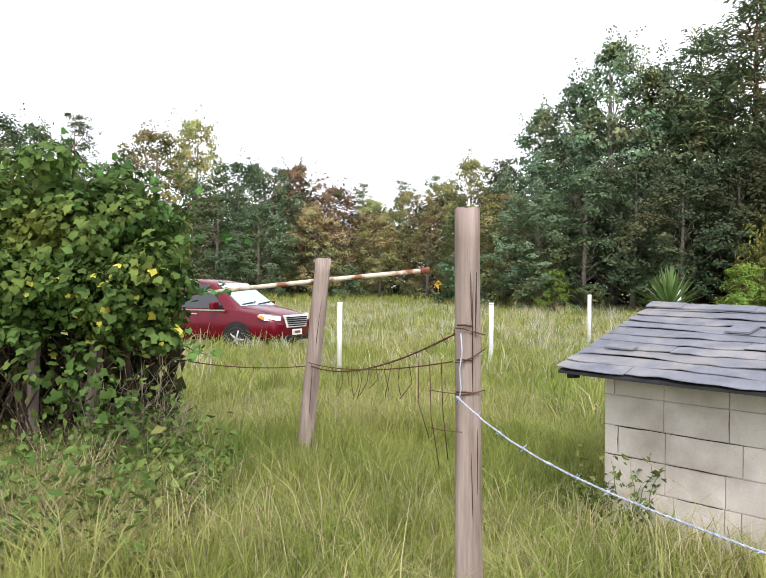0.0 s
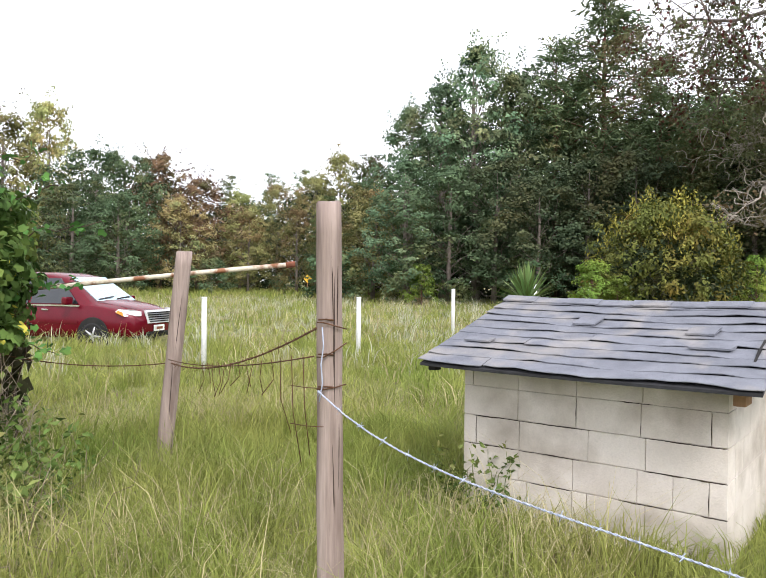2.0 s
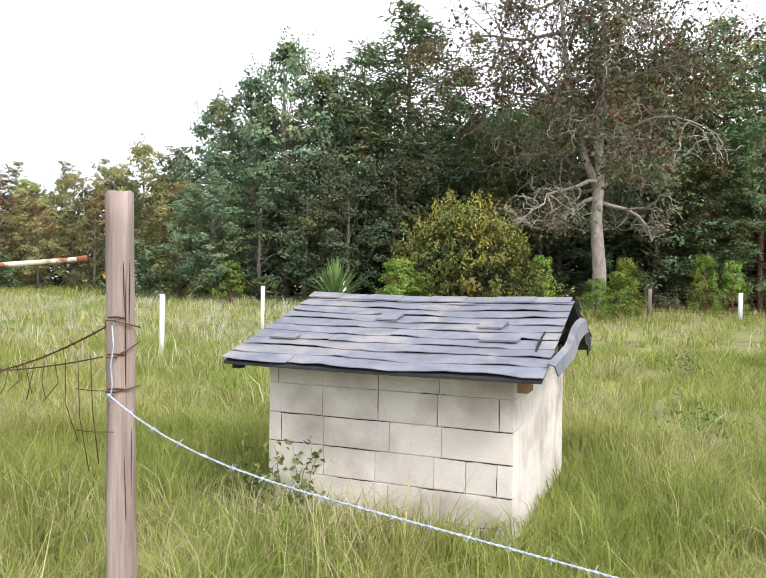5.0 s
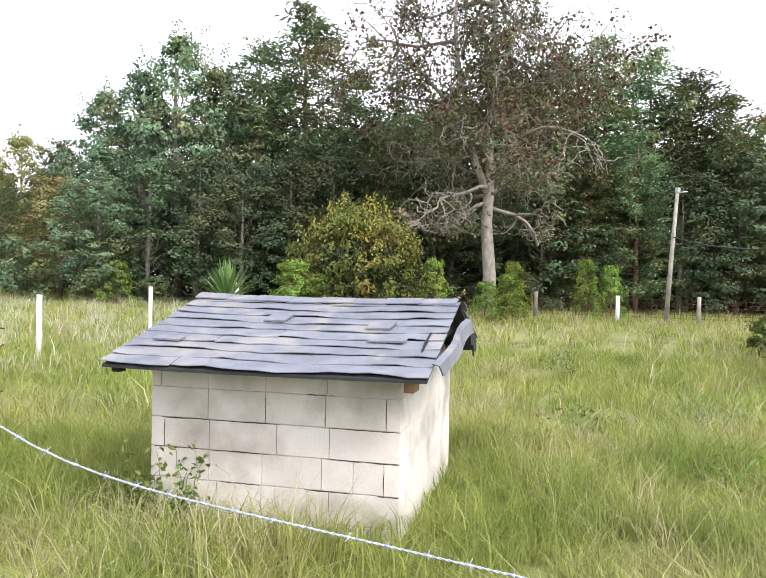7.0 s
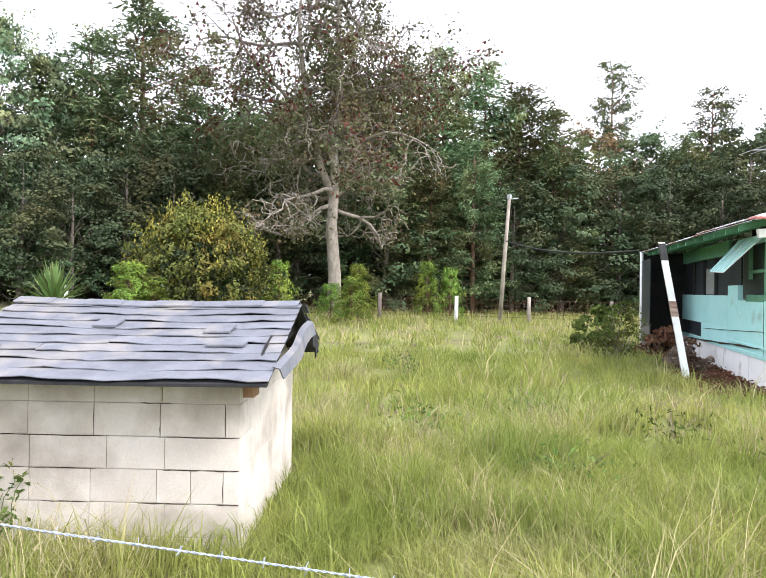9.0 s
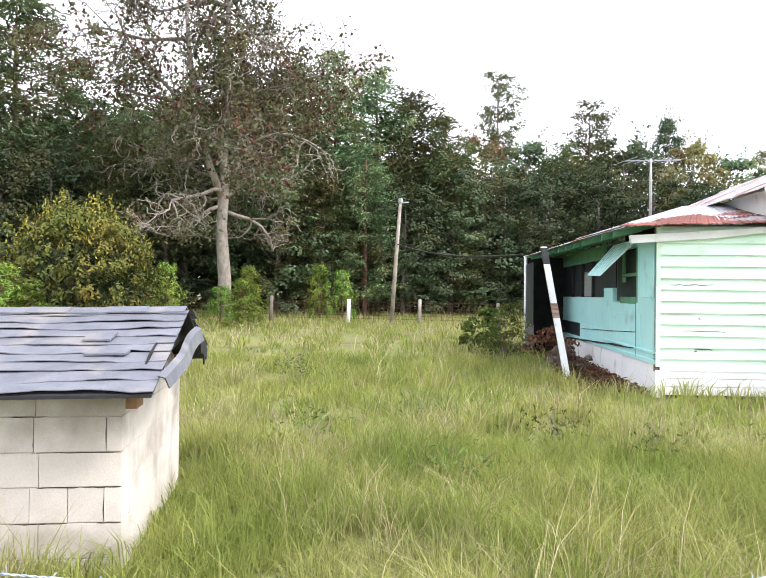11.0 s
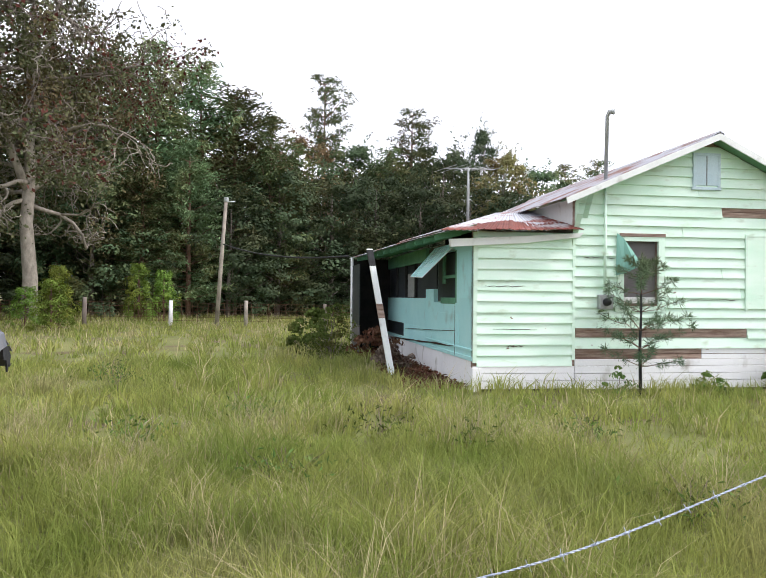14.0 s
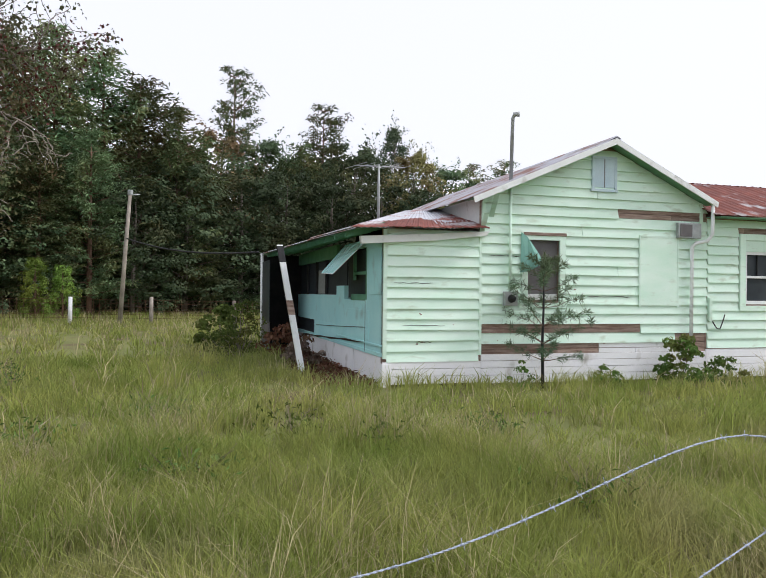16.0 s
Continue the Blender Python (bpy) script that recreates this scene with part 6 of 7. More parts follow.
    tubes("open_joint", [([(-0.02, 1.14, 0.55), (-0.02, 1.14, 1.5)], 0.004)], M["crack"], sw, "", 5)
    # striped awning hanging askew
    awn = part("awning", poly_bm([(-0.05, 1.15, 2.58), (-0.05, 2.75, 2.62), (-0.55, 2.75, 2.04), (-0.55, 1.6, 2.0)], (0, 0, 0.012)), M["white"], house, "striped white and teal metal awning hanging askew")
    for i in range(7):
        f0, f1 = (i + 0.15) / 7, (i + 0.6) / 7
        a = Vector((-0.05, 1.15, 2.585)).lerp(Vector((-0.05, 2.75, 2.625)), f0)
        b = Vector((-0.05, 1.15, 2.585)).lerp(Vector((-0.05, 2.75, 2.625)), f1)
        c = Vector((-0.55, 1.6, 2.005)).lerp(Vector((-0.55, 2.75, 2.045)), f1)
        d = Vector((-0.55, 1.6, 2.005)).lerp(Vector((-0.55, 2.75, 2.045)), f0)
        part("slat", poly_bm([a, b, c, d], (-0.004, 0, 0.022)), M["teal"], awn)
    # side skirt of upright white sheets
    y = 0.14
    while y < YEND:
        w = rs.uniform(0.5, 0.9)
        part("skirt_sheet", box_bm((0.0 + rs.uniform(0, 0.012), y, -0.05), (0.03, min(y + w - 0.006, YEND), 0.52), 0.003), M["skirt"], house, "white skirting sheet")
        y += w
    # porch end: far wall, coloured near-black for the recess's shade
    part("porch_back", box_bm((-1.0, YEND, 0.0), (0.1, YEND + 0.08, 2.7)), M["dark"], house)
    part("porch_screen", box_bm((-1.05, 7.2, 0.75), (-1.03, YEND, 2.5)), M["darkscreen"], house, "sagging dark porch screen")
    part("porch_kick_panel", box_bm((-1.06, 7.2, 0.1), (-1.02, YEND, 0.85)), M["screen"], house, "grey kick panel")
    tubes("porch_post", [([(-1.05, 8.8, 0), (-1.06, 8.8, 2.73)], 0.045)], M["white"], house, "white porch post", 8)
    # leaning prop
    prop = part("prop_post", poly_bm([(-0.05, -0.05, 0), (0.07, -0.05, 0), (0.07, 0.06, 0), (-0.05, 0.06, 0)], (-0.34, 1.0, 2.64)), M["white"], house, "leaning white prop post with peeling paint")
    prop.location = (-1.03, 2.15, 0.0)
    for f0, f1, skin in ((0.45, 0.56, "bare"), (0.86, 0.99, "darkgrey")):
        pv = []
        for f in (f0, f1):
            o = Vector((-0.34, 1.0, 2.64)) * f
            pv += [o + Vector(q) for q in ((-0.054, -0.054, 0), (0.074, -0.054, 0), (0.074, 0.064, 0), (-0.054, 0.064, 0))]
        link_mesh("bare_patch", pv, [(0, 1, 5, 4), (1, 2, 6, 5), (2, 3, 7, 6), (3, 0, 4, 7), (0, 3, 2, 1), (4, 5, 6, 7)], M[skin], prop, "bare wood where paint is gone")
    # interior: floor and back, shade put in as near-black colour so that the openings look in on darkness
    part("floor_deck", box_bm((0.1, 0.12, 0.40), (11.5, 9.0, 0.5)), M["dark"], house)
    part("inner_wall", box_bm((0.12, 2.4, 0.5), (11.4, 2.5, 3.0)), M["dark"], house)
    part("back_wall", box_bm((0.1, 8.8, 0.0), (11.5, 8.95, 3.0)), M["mint"], house)
    part("right_wall", box_bm((11.4, 0.12, 0.0), (11.5, 8.8, 3.1)), M["mint"], house)
    part("eave_wall", box_bm((1.85, 0.12, 2.6), (1.92, 8.8, 3.42)), M["white"], house)

    # corrugated roof planes
    def tin(name, a, b, c, d, material, label="", rib=0.13, h=0.014, thick=0.006, parent=None, rag=0.0):
        """A ribbed sheet; a-b is the low edge, d-c the high one, ribs run from low to high."""
        a, b, c, d = map(Vector, (a, b, c, d))
        n = max(2, int((b - a).length / rib) * 4)
        nrm = (b - a).cross(d - a).normalized()
        if nrm.z < 0:
            nrm = -nrm
        verts, faces = [], []
        for i in range(n + 1):
            f = i / n
            o = (0, h, 0, 0)[i % 4]
            lo, hi = a.lerp(b, f), d.lerp(c, f)
            lo = lo + (lo - hi).normalized() * rag * rs.uniform(0, 1)
            for k in range(4):
                p = lo.lerp(hi, k / 3) + nrm * (o + 0.012 * noise.noise((f * 9, k * 1.3, len(name))))
                verts += [p, p - nrm * thick]
        for i in range(n):
            for k in range(3):
                p, q = i * 8 + k * 2, (i + 1) * 8 + k * 2
                faces += [(p, q, q + 2, p + 2), (p + 1, p + 3, q + 3, q + 1)]
            p, q = i * 8, (i + 1) * 8
            faces += [(p, p + 1, q + 1, q), (p + 6, q + 6, q + 7, p + 7)]
        for o in (0, n * 8):
            for k in range(3):
                faces.append((o + k * 2, o + k * 2 + 2, o + k * 2 + 3, o + k * 2 + 1))
        return link_mesh(name, verts, faces, M[material], parent or house, label)

    y0, y1 = -0.32, 9.1
    for i in range(7):
        ya, yb = y0 + (y1 - y0) * i / 7, y0 + (y1 - y0) * (i + 1) / 7 + 0.03
        g = 0.004 * (i % 2)
        tin("roof_sheet", (1.54, ya, 3.36 + g), (1.54, yb, 3.36 + g), (4.42, yb, 4.59 + g), (4.42, ya, 4.59 + g), "tin")
        tin("roof_sheet", (6.72, yb, 3.50 + g), (6.72, ya, 3.50 + g), (4.42, ya, 4.60 + g), (4.42, yb, 4.60 + g), "tin")
    # porch roof: long left slope, and a hip of rusted sheets at the front
    HIP = Vector((1.25, 2.6, 3.40))
    tin("porch_roof_sheet", (-0.64, -0.26, 2.75), (-0.82, 2.6, 2.75), HIP, (-0.60, -0.25, 2.765), "tin", "grey tin porch roofing sheet", rag=0.03)
    for i in range(5):
        ya, yb = 2.58 + 6.5 * i / 5, 2.58 + 6.5 * (i + 1) / 5 + 0.03
        out, out2 = -0.64 - 0.048 * ya, -0.64 - 0.048 * yb
        tin("porch_roof_sheet", (out, ya, 2.74), (out2, yb, 2.74), (1.85, yb, 3.50), (1.85, ya, 3.50), "tin", "grey tin porch roofing sheet", rag=0.05)
    for i in range(4):
        f0, f1 = i / 4, (i + 1) / 4 + 0.012
        lo = [Vector((-0.66, -0.30, 2.74)).lerp(Vector((1.83, -0.30, 2.80)), f) for f in (f0, f1)]
        hi = [HIP.lerp(Vector((1.84, 2.4, 3.45)), f) for f in (f0, f1)]
        up = Vector((0, 0, 0.012 * (i % 2) + 0.004))
        tin("rusted_sheet", lo[0] + up, lo[1] + up, hi[1] + up, hi[0] + up, "patchtin", "grey tin roofing sheet streaked with rust", rib=0.10, rag=0.03)
        q0, q1 = lo[0].lerp(hi[0], 0.22 + 0.1 * (i % 3)), lo[1].lerp(hi[1], 0.2 + 0.12 * ((i + 1) % 3))
        lift = up + Vector((0, 0, 0.012))
        tin("rusted_edge", lo[0] + lift, lo[1] + lift, q1 + lift, q0 + lift, "rusttin", "rust-red ragged roof edge", rib=0.10, rag=0.07)
    for i in range(4):
        xa, xb = 6.6 + 1.3 * i, 6.6 + 1.3 * (i + 1) + 0.03
        tin("wing_roof_sheet", (xa, -0.42, 3.24), (xb, -0.42, 3.24), (xb, 2.3, 4.32), (xa, 2.3, 4.32), "rusttin", "dark red rusted tin roofing", rib=0.22)
        tin("wing_roof_sheet", (xb, 5.0, 3.24), (xa, 5.0, 3.24), (xa, 2.3, 4.33), (xb, 2.3, 4.33), "rusttin", "dark red rusted tin roofing", rib=0.22)
    # rakes and fascia, soffits
    part("rake_board", poly_bm([(1.56, -0.34, 3.25), (1.54, -0.34, 3.355), (4.42, -0.34, 4.585), (4.42, -0.34, 4.47)], (0, 0.03, 0)), M["white"], house, "white painted rake board")
    part("rake_board", poly_bm([(6.70, -0.34, 3.39), (6.72, -0.34, 3.49), (4.42, -0.34, 4.585), (4.42, -0.34, 4.47)], (0, 0.03, 0)), M["white"], house, "white painted rake board")
    part("soffit", poly_bm([(1.58, -0.31, 3.34), (4.42, -0.31, 4.55), (4.42, -0.31, 4.53), (1.58, -0.31, 3.32)], (0, 0.32, 0)), M["soffit"], house)
    part("soffit", poly_bm([(6.70, -0.31, 3.47), (4.42, -0.31, 4.55), (4.42, -0.31, 4.53), (6.70, -0.31, 3.45)], (0, 0.32, 0)), M["soffit"], house)
    part("ridge_roll", poly_bm([(4.32, -0.33, 4.565), (4.42, -0.33, 4.635), (4.52, -0.33, 4.575), (4.42, -0.33, 4.612)], (0, 9.4, 0)), M["tin"], house)
    for (x, z) in ((2.0, 3.3), (1.80, 2.95)):
        part("bracket", poly_bm([(x - 0.05, -0.30, z + 0.13), (x, -0.30, z + 0.13), (x + 0.02, -0.02, z - 0.25), (x - 0.03, -0.02, z - 0.25)], (0.05, 0, 0)), M["mint"], house)
    part("wing_soffit", poly_bm([(6.74, -0.38, 3.22), (11.5, -0.38, 3.22), (11.5, 0.03, 3.24), (6.74, 0.03, 3.24)], (0, 0, -0.02)), M["soffit"], house)
    # porch soffit rafters
    for i in range(12):
        y = 0.3 + 0.72 * i
        out = -0.60 - 0.046 * y
        part("rafter", poly_bm([(out, y, 2.62), (out, y, 2.71), (0.05, y, 2.88), (0.05, y, 2.78)], (0, 0.06, 0)), M["greentrim"], house)
    part("porch_soffit", poly_bm([(-0.60, 0.14, 2.725), (-1.03, 9.0, 2.725), (0.1, 9.0, 2.90), (0.1, 0.14, 2.90)], (0, 0, 0.008)), M["soffit"], house)
    # antenna
    ant = tubes("antenna_mast", [([(0.75, 3.0, 2.9), (0.75, 3.0, 3.95), (0.75, 3.0, 4.42)], [0.035, 0.03, 0.018])], M["grey"], house, "television antenna mast", 8)
    tubes("boom", [([(0.2, 2.85, 4.36), (1.4, 3.2, 4.44)], 0.012)], M["grey"], ant, "", 6)
    for i in range(7):
        f = i / 6
        p = Vector((0.2, 2.85, 4.36)).lerp(Vector((1.4, 3.2, 4.44)), f)
        ln = 0.5 - 0.25 * f
        tubes("element", [([p + Vector((-0.25, 0.9, 0)) * ln, p - Vector((-0.25, 0.9, 0)) * ln], 0.006)], M["grey"], ant, "", 5)
    return house


build_house()


# ---- yard things ----
def utility_pole():
    ob = thing("utility_pole", "pale leaning utility pole with a small lamp head", "pole", (26.98, 18.83, ground_z(0, 18.8)))
    tubes("pole", [([(0, 0, -0.3), (0.12, -0.16, 3.0), (0.24, -0.30, 5.75)], [0.10, 0.09, 0.075])], M["palebark"], ob, sides=10)
    part("lamp_head", box_bm((0.15, -0.39, 5.60), (0.33, -0.21, 5.82), 0.04), M["grey"], ob, "pale lamp head")
    tubes("lamp_arm", [([(0.24, -0.3, 5.6), (0.5, -0.6, 5.65)], 0.03)], M["grey"], ob, sides=6)
    top = Vector((26.98 + 0.16, 18.83 - 0.2, ground_z(0, 18.8) + 3.72))
    end = HOUSE @ Vector((-1.24, 8.1, 2.75))
    wire = thing("service_wire", "thin dark service wire from the pole to the porch", "wire")
    tubes("strand", [(sag(top, end, 0.25), 0.03)], M["darkgrey"], wire, sides=5)


utility_pole()


def far_fence():
    """Wire fence along the foot of the wood."""
    posts = []
    for az, d, h, material, label in ((38.0, 34, 1.1, "bark", "dark wooden fence post by the wood"), (45.6, 34, 1.25, "bark", "dark wooden fence post by the wood"), (51.7, 34, 1.15, "pvc", "whitened fence post by the wood"), (57.35, 33.5, 1.2, "palebark", "grey fence post by the wood"),
                                     (63.5, 33.5, 1.1, "bark", "dark wooden fence post by the wood"), (68.5, 33.5, 1.1, "bark", "dark wooden fence post by the wood"), (73.5, 33.5, 1.1, "bark", "dark wooden fence post by the wood")):
        x, y = d * math.sin(radians(az)), d * math.cos(radians(az))
        ob = thing("boundary_post", label, "post", (x, y, ground_z(x, y)), 0, "boundary fence posts")
        tubes("shaft", [([(0, 0, -0.2), (0.02, 0, h)], [0.10, 0.085])], M[material], ob, sides=8)
        posts.append(Vector((x, y, ground_z(x, y))))
    ob = thing("boundary_wire", "rusty wire fence along the foot of the wood", "fence")
    for k in range(6):
        tubes("strand", [([p + Vector((0, 0, 0.25 + 0.16 * k)) for p in posts], 0.008)], M["rustwire"], ob, sides=4)
    for i, (a, b) in enumerate(zip(posts, posts[1:])):
        runs = []
        for j in range(14):
            p = a.lerp(b, j / 14)
            runs.append(([p + Vector((0, 0, 0.2)), p + Vector((0, 0, 1.06))], 0.006))
        tubes("stay_wire", runs, M["rustwire"], ob, sides=4)


far_fence()


def road_sign():
    x, y = 3.4, 46.0
    ob = thing("road_sign", "small yellow diamond sign on a thin post", "sign", (x, y, ground_z(x, y)))
    tubes("post", [([(0, 0, -0.2), (0, 0, 1.4)], 0.04)], M["rafter"], ob, sides=6)
    part("panel", poly_bm([(-0.27, -0.06, 1.35), (0, -0.06, 1.08), (0.27, -0.06, 1.35), (0, -0.06, 1.62)], (0, 0.02, 0)), M["yellow"], ob)


road_sign()


def sapling():
    """The thin young pine before the gable wall."""
    x, y = 13.02, 0.52
    ob = thing("pine_sapling", "thin young pine with drooping needle whorls by the house", "tree", (x, y, ground_z(x, y)))
    rs = np.random.RandomState(12)
    runs = [([(0, 0, -0.1), (0.01, 0.02, 0.8), (-0.02, 0.0, 1.5), (0.0, 0.01, 2.3)], [0.032, 0.026, 0.018, 0.006])]
    c, u = [], []
    for z, n, ln in ((0.5, 4, 0.6), (0.8, 5, 0.78), (1.1, 5, 0.74), (1.42, 5, 0.6), (1.72, 4, 0.5), (1.98, 4, 0.34), (2.16, 4, 0.2)):
        for i in range(n):
            a = i * 6.28 / n + rs.uniform(-0.4, 0.4)
            rise = 0.30 + 0.15 * z
            tip = Vector((math.cos(a) * ln, math.sin(a) * ln, z + rise * ln * rs.uniform(0.5, 1.3)))
            pts, rad = limb((0, 0, z), tip, 0.009, 0.003, rs, 5, 0.04)
            runs.append((pts, rad))
            d = (tip - Vector((0, 0, z))).normalized()
            for p in pts[2:]:
                for _ in range(24 if p is not pts[-1] else 46):
                    v = np.array(d) * 0.6 + rs.normal(size=3) * 0.6
                    v /= np.linalg.norm(v)
                    c.append(np.array(p) + v * 0.07)
                    u.append(v)
    for _ in range(260):
        v = rs.normal(size=3) + (0, 0, 0.6)
        v /= np.linalg.norm(v)
        c.append(np.array((0, 0, rs.uniform(1.9, 2.35))) + v * 0.08)
        u.append(v)
    c, u = np.array(c), np.array(u)
    tubes("trunk", runs[:1], M["darkgrey"], ob, "thin dark stem", 7)
    tubes("twigwork", runs[1:], M["pinebark"], ob, sides=4)
    leaves_mesh("needle_foliage", c, rs.normal(size=c.shape), u, 0.15 * rs.uniform(0.7, 1.3, len(c)), L["gum"], ob, slim=0.07, fold=0.01)


sapling()


def bush(name, label, x, y, h, w, n, leaf, material, seed):
    ob = thing(name, label, "bush", (x, y, ground_z(x, y)))
    rs = np.random.RandomState(seed)
    c, nr, cc = crown_points(rs, h, [(0, w * 0.8), (0.4, w), (0.8, w * 0.6), (1, w * 0.2)], n, 40, w * 0.3, 0.9, 0.3)
    c[:, 2] = np.maximum(c[:, 2], 0.02)
    leaves_mesh("foliage", c, nr, rs.normal(size=c.shape), leaf * rs.uniform(0.6, 1.3, len(c)), L[material], ob, slim=0.7)
    tubes("stalk", [limb((0, 0, -0.1), (q[0], q[1], q[2]), 0.015, 0.004, rs) for q in cc[::4]], M["bark"], ob, sides=4)


def at_house(u, v):
    p = HOUSE @ Vector((u, v, 0))
    return p.x, p.y


bush("bush", "dark leafy bush against the house wall", *at_house(5.75, -0.55), 0.95, 0.5, 26, 0.09, "weed", 41)
bush("bush", "low weedy bush by the downspout", *at_house(6.7, -0.5), 0.5, 0.45, 16, 0.07, "weed", 42)
bush("bush", "low weeds at the foot of the wall", *at_house(2.5, -0.35), 0.45, 0.35, 10, 0.05, "weed", 43)
bush("bush", "low weeds at the foot of the wall", *at_house(4.2, -0.35), 0.4, 0.4, 10, 0.05, "weed", 44)
bush("bush", "feathery green bush beside the porch", *at_house(-1.9, 5.6), 1.35, 0.7, 70, 0.055, "weed", 45)
bush("bush", "green bush at the porch corner", *at_house(-2.2, 8.2), 1.15, 0.8, 34, 0.12, "weed", 46)
bush("bush", "brown dry brush under the porch eave", *at_house(-0.9, 5.0), 0.8, 0.6, 24, 0.09, "rustleaf", 47)
bush("bush", "brown dry brush under the porch eave", *at_house(-0.8, 3.6), 0.5, 0.5, 16, 0.08, "dead", 48)


def leaf_litter():
    """Dead leaves and twigs on the bare earth under the porch eave."""
    rs = np.random.RandomState(52)
    n = 2600
    u, v = rs.uniform(-1.15, -0.02, n), rs.uniform(0.1, 8.8, n)
    c = np.array([HOUSE @ Vector((a, b, 0)) for a, b in zip(u, v)])
    c[:, 2] = [ground_z(x, y) + 0.03 for x, y in c[:, :2]]
    c[:, 2] += np.abs(rs.normal(0, 0.025, n))
    ob = leaves_mesh("leaf_litter", c, rs.normal(size=c.shape) * 0.5 + (0, 0, 1), rs.normal(size=c.shape), 0.09 * rs.uniform(0.6, 1.4, n), L["rustleaf"], slim=0.6)
    tagged(ob, "brown dead leaves on bare earth beside the house", "leaf litter", kind="stuff")


leaf_litter()


# ---- parked car in the field (local x forward, z up) ----
def build_car():
    car = thing("minivan", "dark red minivan parked in the tall field grass", "car", (-4.55, 18.7, ground_z(0, 18.7) - 0.16), -27)
    st = ((-2.55, 0.80, 0.42, 0.90, 0.62, 1.30), (-2.47, 0.92, 0.34, 0.98, 0.70, 1.60), (-2.2, 0.97, 0.30, 1.01, 0.74, 1.73), (-1.5, 0.99, 0.28, 1.03, 0.75, 1.77), (-0.6, 0.99, 0.28, 1.03, 0.75, 1.77),
          (0.15, 0.99, 0.28, 1.03, 0.74, 1.75), (0.6, 0.99, 0.28, 1.03, 0.72, 1.67), (1.0, 0.99, 0.28, 1.03, 0.76, 1.42), (1.42, 0.98, 0.28, 1.03, 0.84, 1.13), (1.6, 0.97, 0.28, 1.01, 0.84, 1.09),
          (2.0, 0.96, 0.30, 0.95, 0.80, 1.03), (2.35, 0.90, 0.32, 0.86, 0.70, 0.93), (2.52, 0.80, 0.34, 0.78, 0.60, 0.82), (2.58, 0.68, 0.40, 0.70, 0.5, 0.72))
    bm = bmesh.new()
    rings = []
    for x, w, zb, zk, wt, zt in st:
        half = [(w * 0.9, zb), (w, zb + 0.16), (w * 1.0, (zb + zk) / 2 + 0.05), (w * 0.975, zk), (wt, zt - 0.05), (wt * 0.86, zt - 0.005), (wt * 0.4, zt + 0.018)]
        ring = [bm.verts.new((x, y, z)) for y, z in half] + [bm.verts.new((x, -y, z)) for y, z in half[::-1]]
        rings.append(ring)
    for a, b in zip(rings, rings[1:]):
        for k in range(len(a)):
            k2 = (k + 1) % len(a)
            bm.faces.new((a[k], a[k2], b[k2], b[k]))
    bm.faces.new(rings[0])
    bm.faces.new(rings[-1][::-1])
    body = part("body", bm, M["paint"], car, smooth=True)
    body.modifiers.new("round", "BEVEL").width = 0.012

    def sheet(name, pts, material, label="", t=0.012, parent=None):
        n = (Vector(pts[1]) - Vector(pts[0])).cross(Vector(pts[2]) - Vector(pts[1])).normalized() * t
        return part(name, poly_bm(pts, n), M[material], parent or car, label)

    sheet("windscreen", [(1.44, -0.70, 1.105), (1.44, 0.70, 1.105), (0.64, 0.58, 1.655), (0.64, -0.58, 1.655)], "windscreen", "pale reflecting windscreen", 0.03)
    for s in (-1, 1):
        def y_at(z, wt=0.75):
            f = (z - 1.03) / (1.71 - 1.03)
            return s * (0.965 + (wt - 0.965) * f + 0.006)
        for x0, x1, x2, x3 in ((-2.3, -1.45, -1.45, -2.15), (-1.38, -0.25, -0.25, -1.38), (-0.17, 1.15, 0.52, -0.17)):
            q = [(x0, y_at(1.06), 1.06), (x1, y_at(1.06), 1.06), (x2, y_at(1.64), 1.64), (x3, y_at(1.64), 1.64)]
            sheet("side_window", q if s < 0 else q[::-1], "carglass", "dark tinted side window", 0.012)
        sheet("belt_moulding", [(-2.2, s * 0.985, 1.0), (1.2, s * 0.985, 1.0), (1.2, s * 0.985, 1.035), (-2.2, s * 0.985, 1.035)][::-s], "chrome", "chrome belt moulding", 0.012)
        sheet("side_rub_strip", [(-1.15, s * 0.995, 0.62), (1.15, s * 0.995, 0.62), (1.15, s * 0.995, 0.67), (-1.15, s * 0.995, 0.67)][::-s], "paint", "", 0.014)
        for x in (-0.21, -1.41):
            sheet("door_seam", [(x, s * 0.992, 0.40), (x + 0.012, s * 0.992, 0.40), (x + 0.012, s * 0.972, 1.03), (x, s * 0.972, 1.03)][::-s], "dark", "", 0.006)
        for x in (0.25, -0.95):
            part("door_handle", box_bm((x - 0.1, s * 0.99 - 0.02, 0.90), (x + 0.1, s * 0.99 + 0.03, 0.935), 0.01), M["chrome"], car)
        mir = part("wing_mirror", box_bm((0.92, s * 1.0 - 0.02, 1.04), (1.06, s * 1.0 + s * 0.26, 1.22), 0.04), M["paint"], car)
        part("mirror_glass", box_bm((0.91, s * 1.04, 1.06), (0.918, s * 1.0 + s * 0.23, 1.20)), M["chrome"], mir)
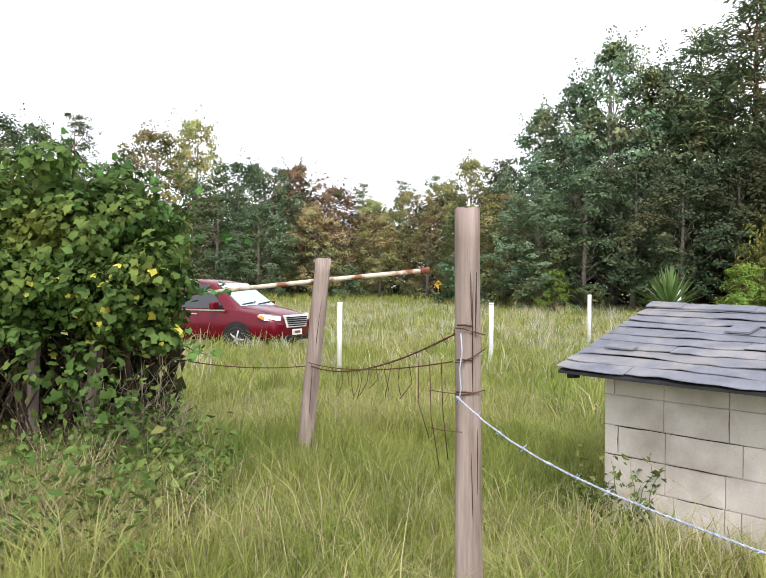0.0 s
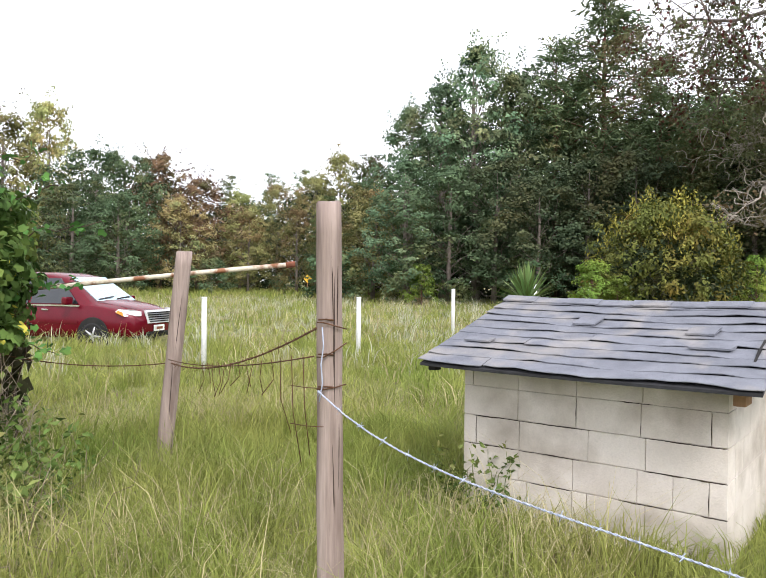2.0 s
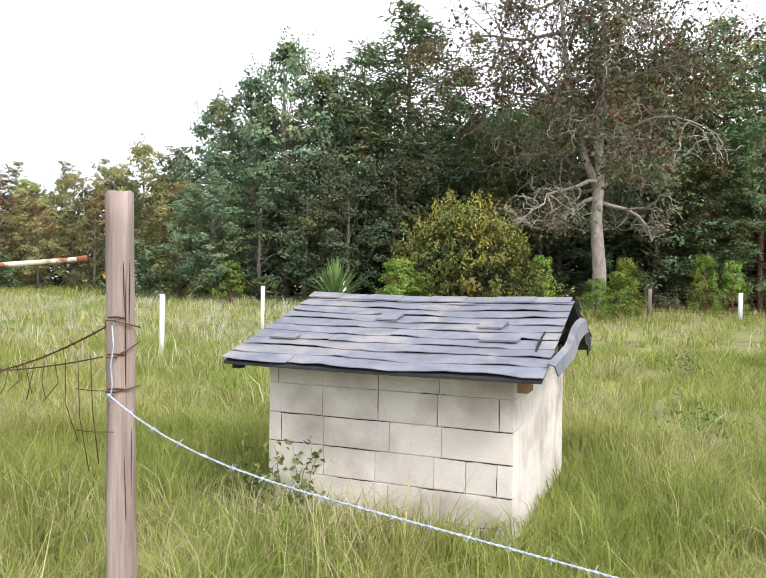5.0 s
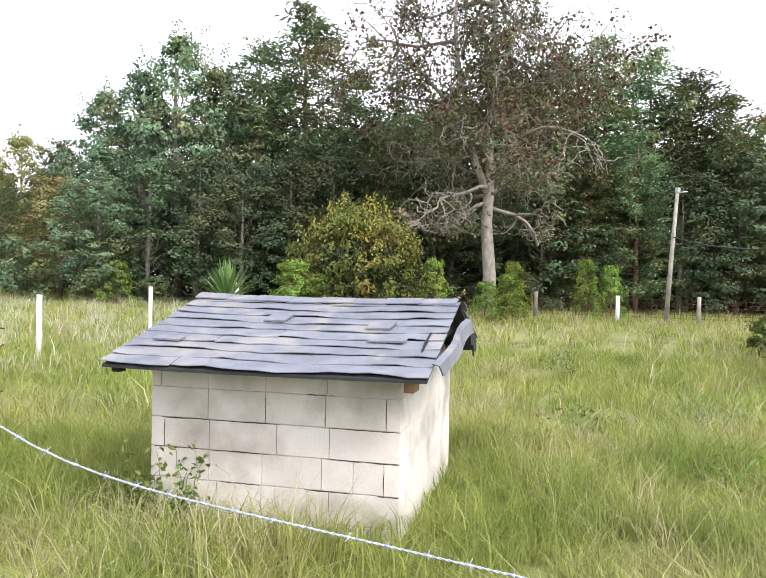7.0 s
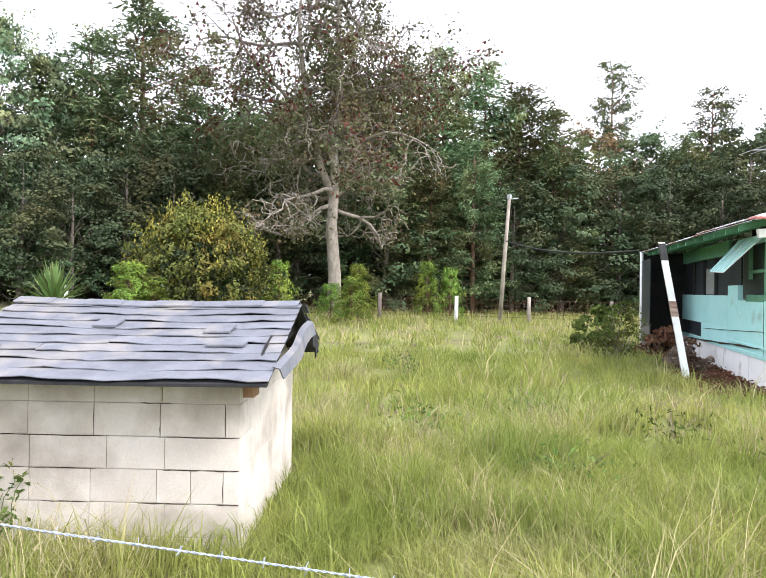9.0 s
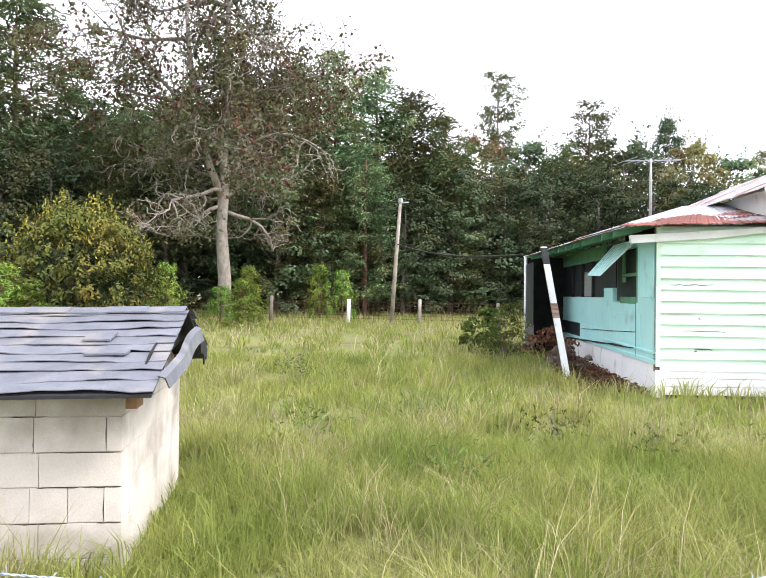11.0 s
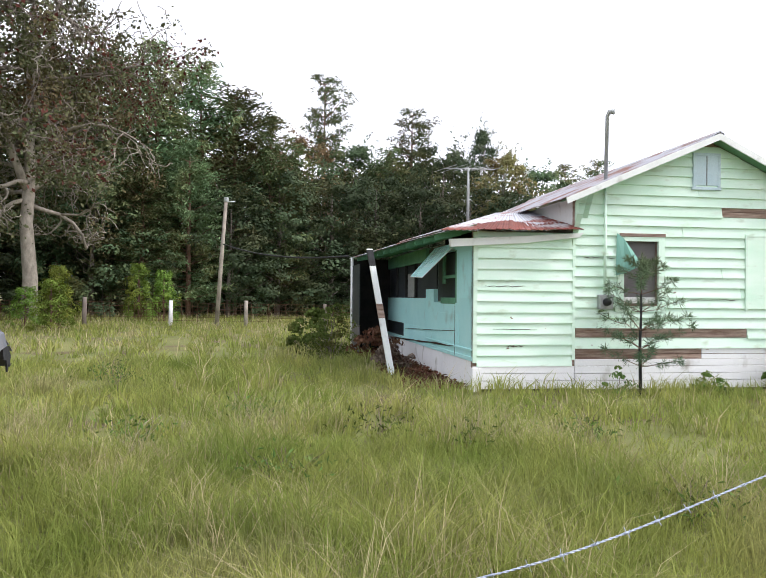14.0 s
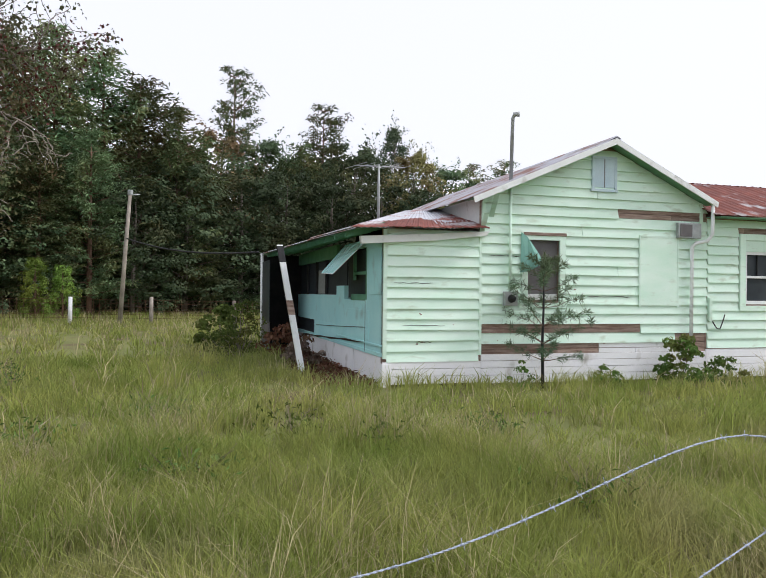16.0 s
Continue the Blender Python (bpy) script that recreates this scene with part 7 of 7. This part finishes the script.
        # headlamp wrapping round the corner
        hl = part("headlight", poly_bm([(2.50, s * 0.56, 0.80), (2.30, s * 0.90, 0.80), (2.12, s * 0.955, 0.90), (2.16, s * 0.90, 0.955), (2.40, s * 0.72, 0.945), (2.49, s * 0.56, 0.90)], (0.05, s * 0.03, 0.0)), M["lens"], car, "clear headlight lens")
        part("indicator", poly_bm([(2.30, s * 0.915, 0.80), (2.14, s * 0.96, 0.88), (2.15, s * 0.945, 0.93), (2.27, s * 0.92, 0.90)], (0.045, s * 0.04, 0.0)), M["amber"], hl, "amber indicator")
        tubes("fog_lamp", [([(2.44, s * 0.66, 0.52), (2.55, s * 0.66, 0.52)], 0.05)], M["lens"], car, sides=12)
        for wx in (1.55, -1.50):
            # arch hollow is not cut; a near-black disc stands for its shade
            tubes("wheel_arch", [([(wx, s * 0.80, 0.36), (wx, s * 0.998, 0.36)], 0.41)], M["dark"], car, "", 28, False)
            ty = []
            for k in range(29):
                a = 2 * math.pi * k / 28
                ty.append((wx + 0.28 * math.cos(a), s * 0.93, 0.34 + 0.28 * math.sin(a)))
            wheel = tubes("wheel", [([(wx, s * 0.84, 0.34), (wx, s * 0.97, 0.34)], 0.235)], M["alloy"], car, "silver alloy wheel", 24, False)
            tubes("tyre", [(ty, 0.075)], M["darkgrey"], wheel, "", 8)
            for k in range(5):
                a = 2 * math.pi * k / 5
                tubes("spoke", [([(wx, s * 0.985, 0.34), (wx + 0.22 * math.cos(a), s * 0.98, 0.34 + 0.22 * math.sin(a))], [0.035, 0.025])], M["alloy"], wheel, "", 6)
    g = part("grille", poly_bm([(2.545, -0.50, 0.92), (2.545, 0.50, 0.92), (2.585, 0.40, 0.62), (2.585, -0.40, 0.62)], (0.03, 0, 0.01)), M["lens"], car, "chrome grille with dark bars")
    for i in range(5):
        z = 0.655 + 0.05 * i
        part("grille_gap", box_bm((2.60, -0.36 - 0.02 * i, z), (2.624, 0.36 + 0.02 * i, z + 0.026)), M["dark"], g)
    pl = part("number_plate", box_bm((2.60, -0.2, 0.44), (2.625, 0.2, 0.58), 0.006), M["white"], car, "white plate with red marks")
    part("plate_bar", box_bm((2.624, -0.12, 0.48), (2.63, 0.12, 0.54)), M["rust"], pl)
    part("bumper_lip", box_bm((2.2, -0.75, 0.30), (2.56, 0.75, 0.36), 0.02), M["darkgrey"], car)
    part("lower_intake", box_bm((2.50, -0.45, 0.36), (2.60, 0.45, 0.43), 0.01), M["dark"], car)
    part("bonnet_seam", poly_bm([(1.5, -0.74, 1.115), (2.4, -0.6, 0.945), (2.4, -0.59, 0.945), (1.5, -0.73, 1.115)], (0, 0, 0.006)), M["dark"], car)
    for s in (-0.3, 0.35):
        tubes("wiper", [([(1.42, s - 0.3, 1.165), (1.36, s + 0.3, 1.22)], 0.012)], M["darkgrey"], car, sides=5)


build_car()
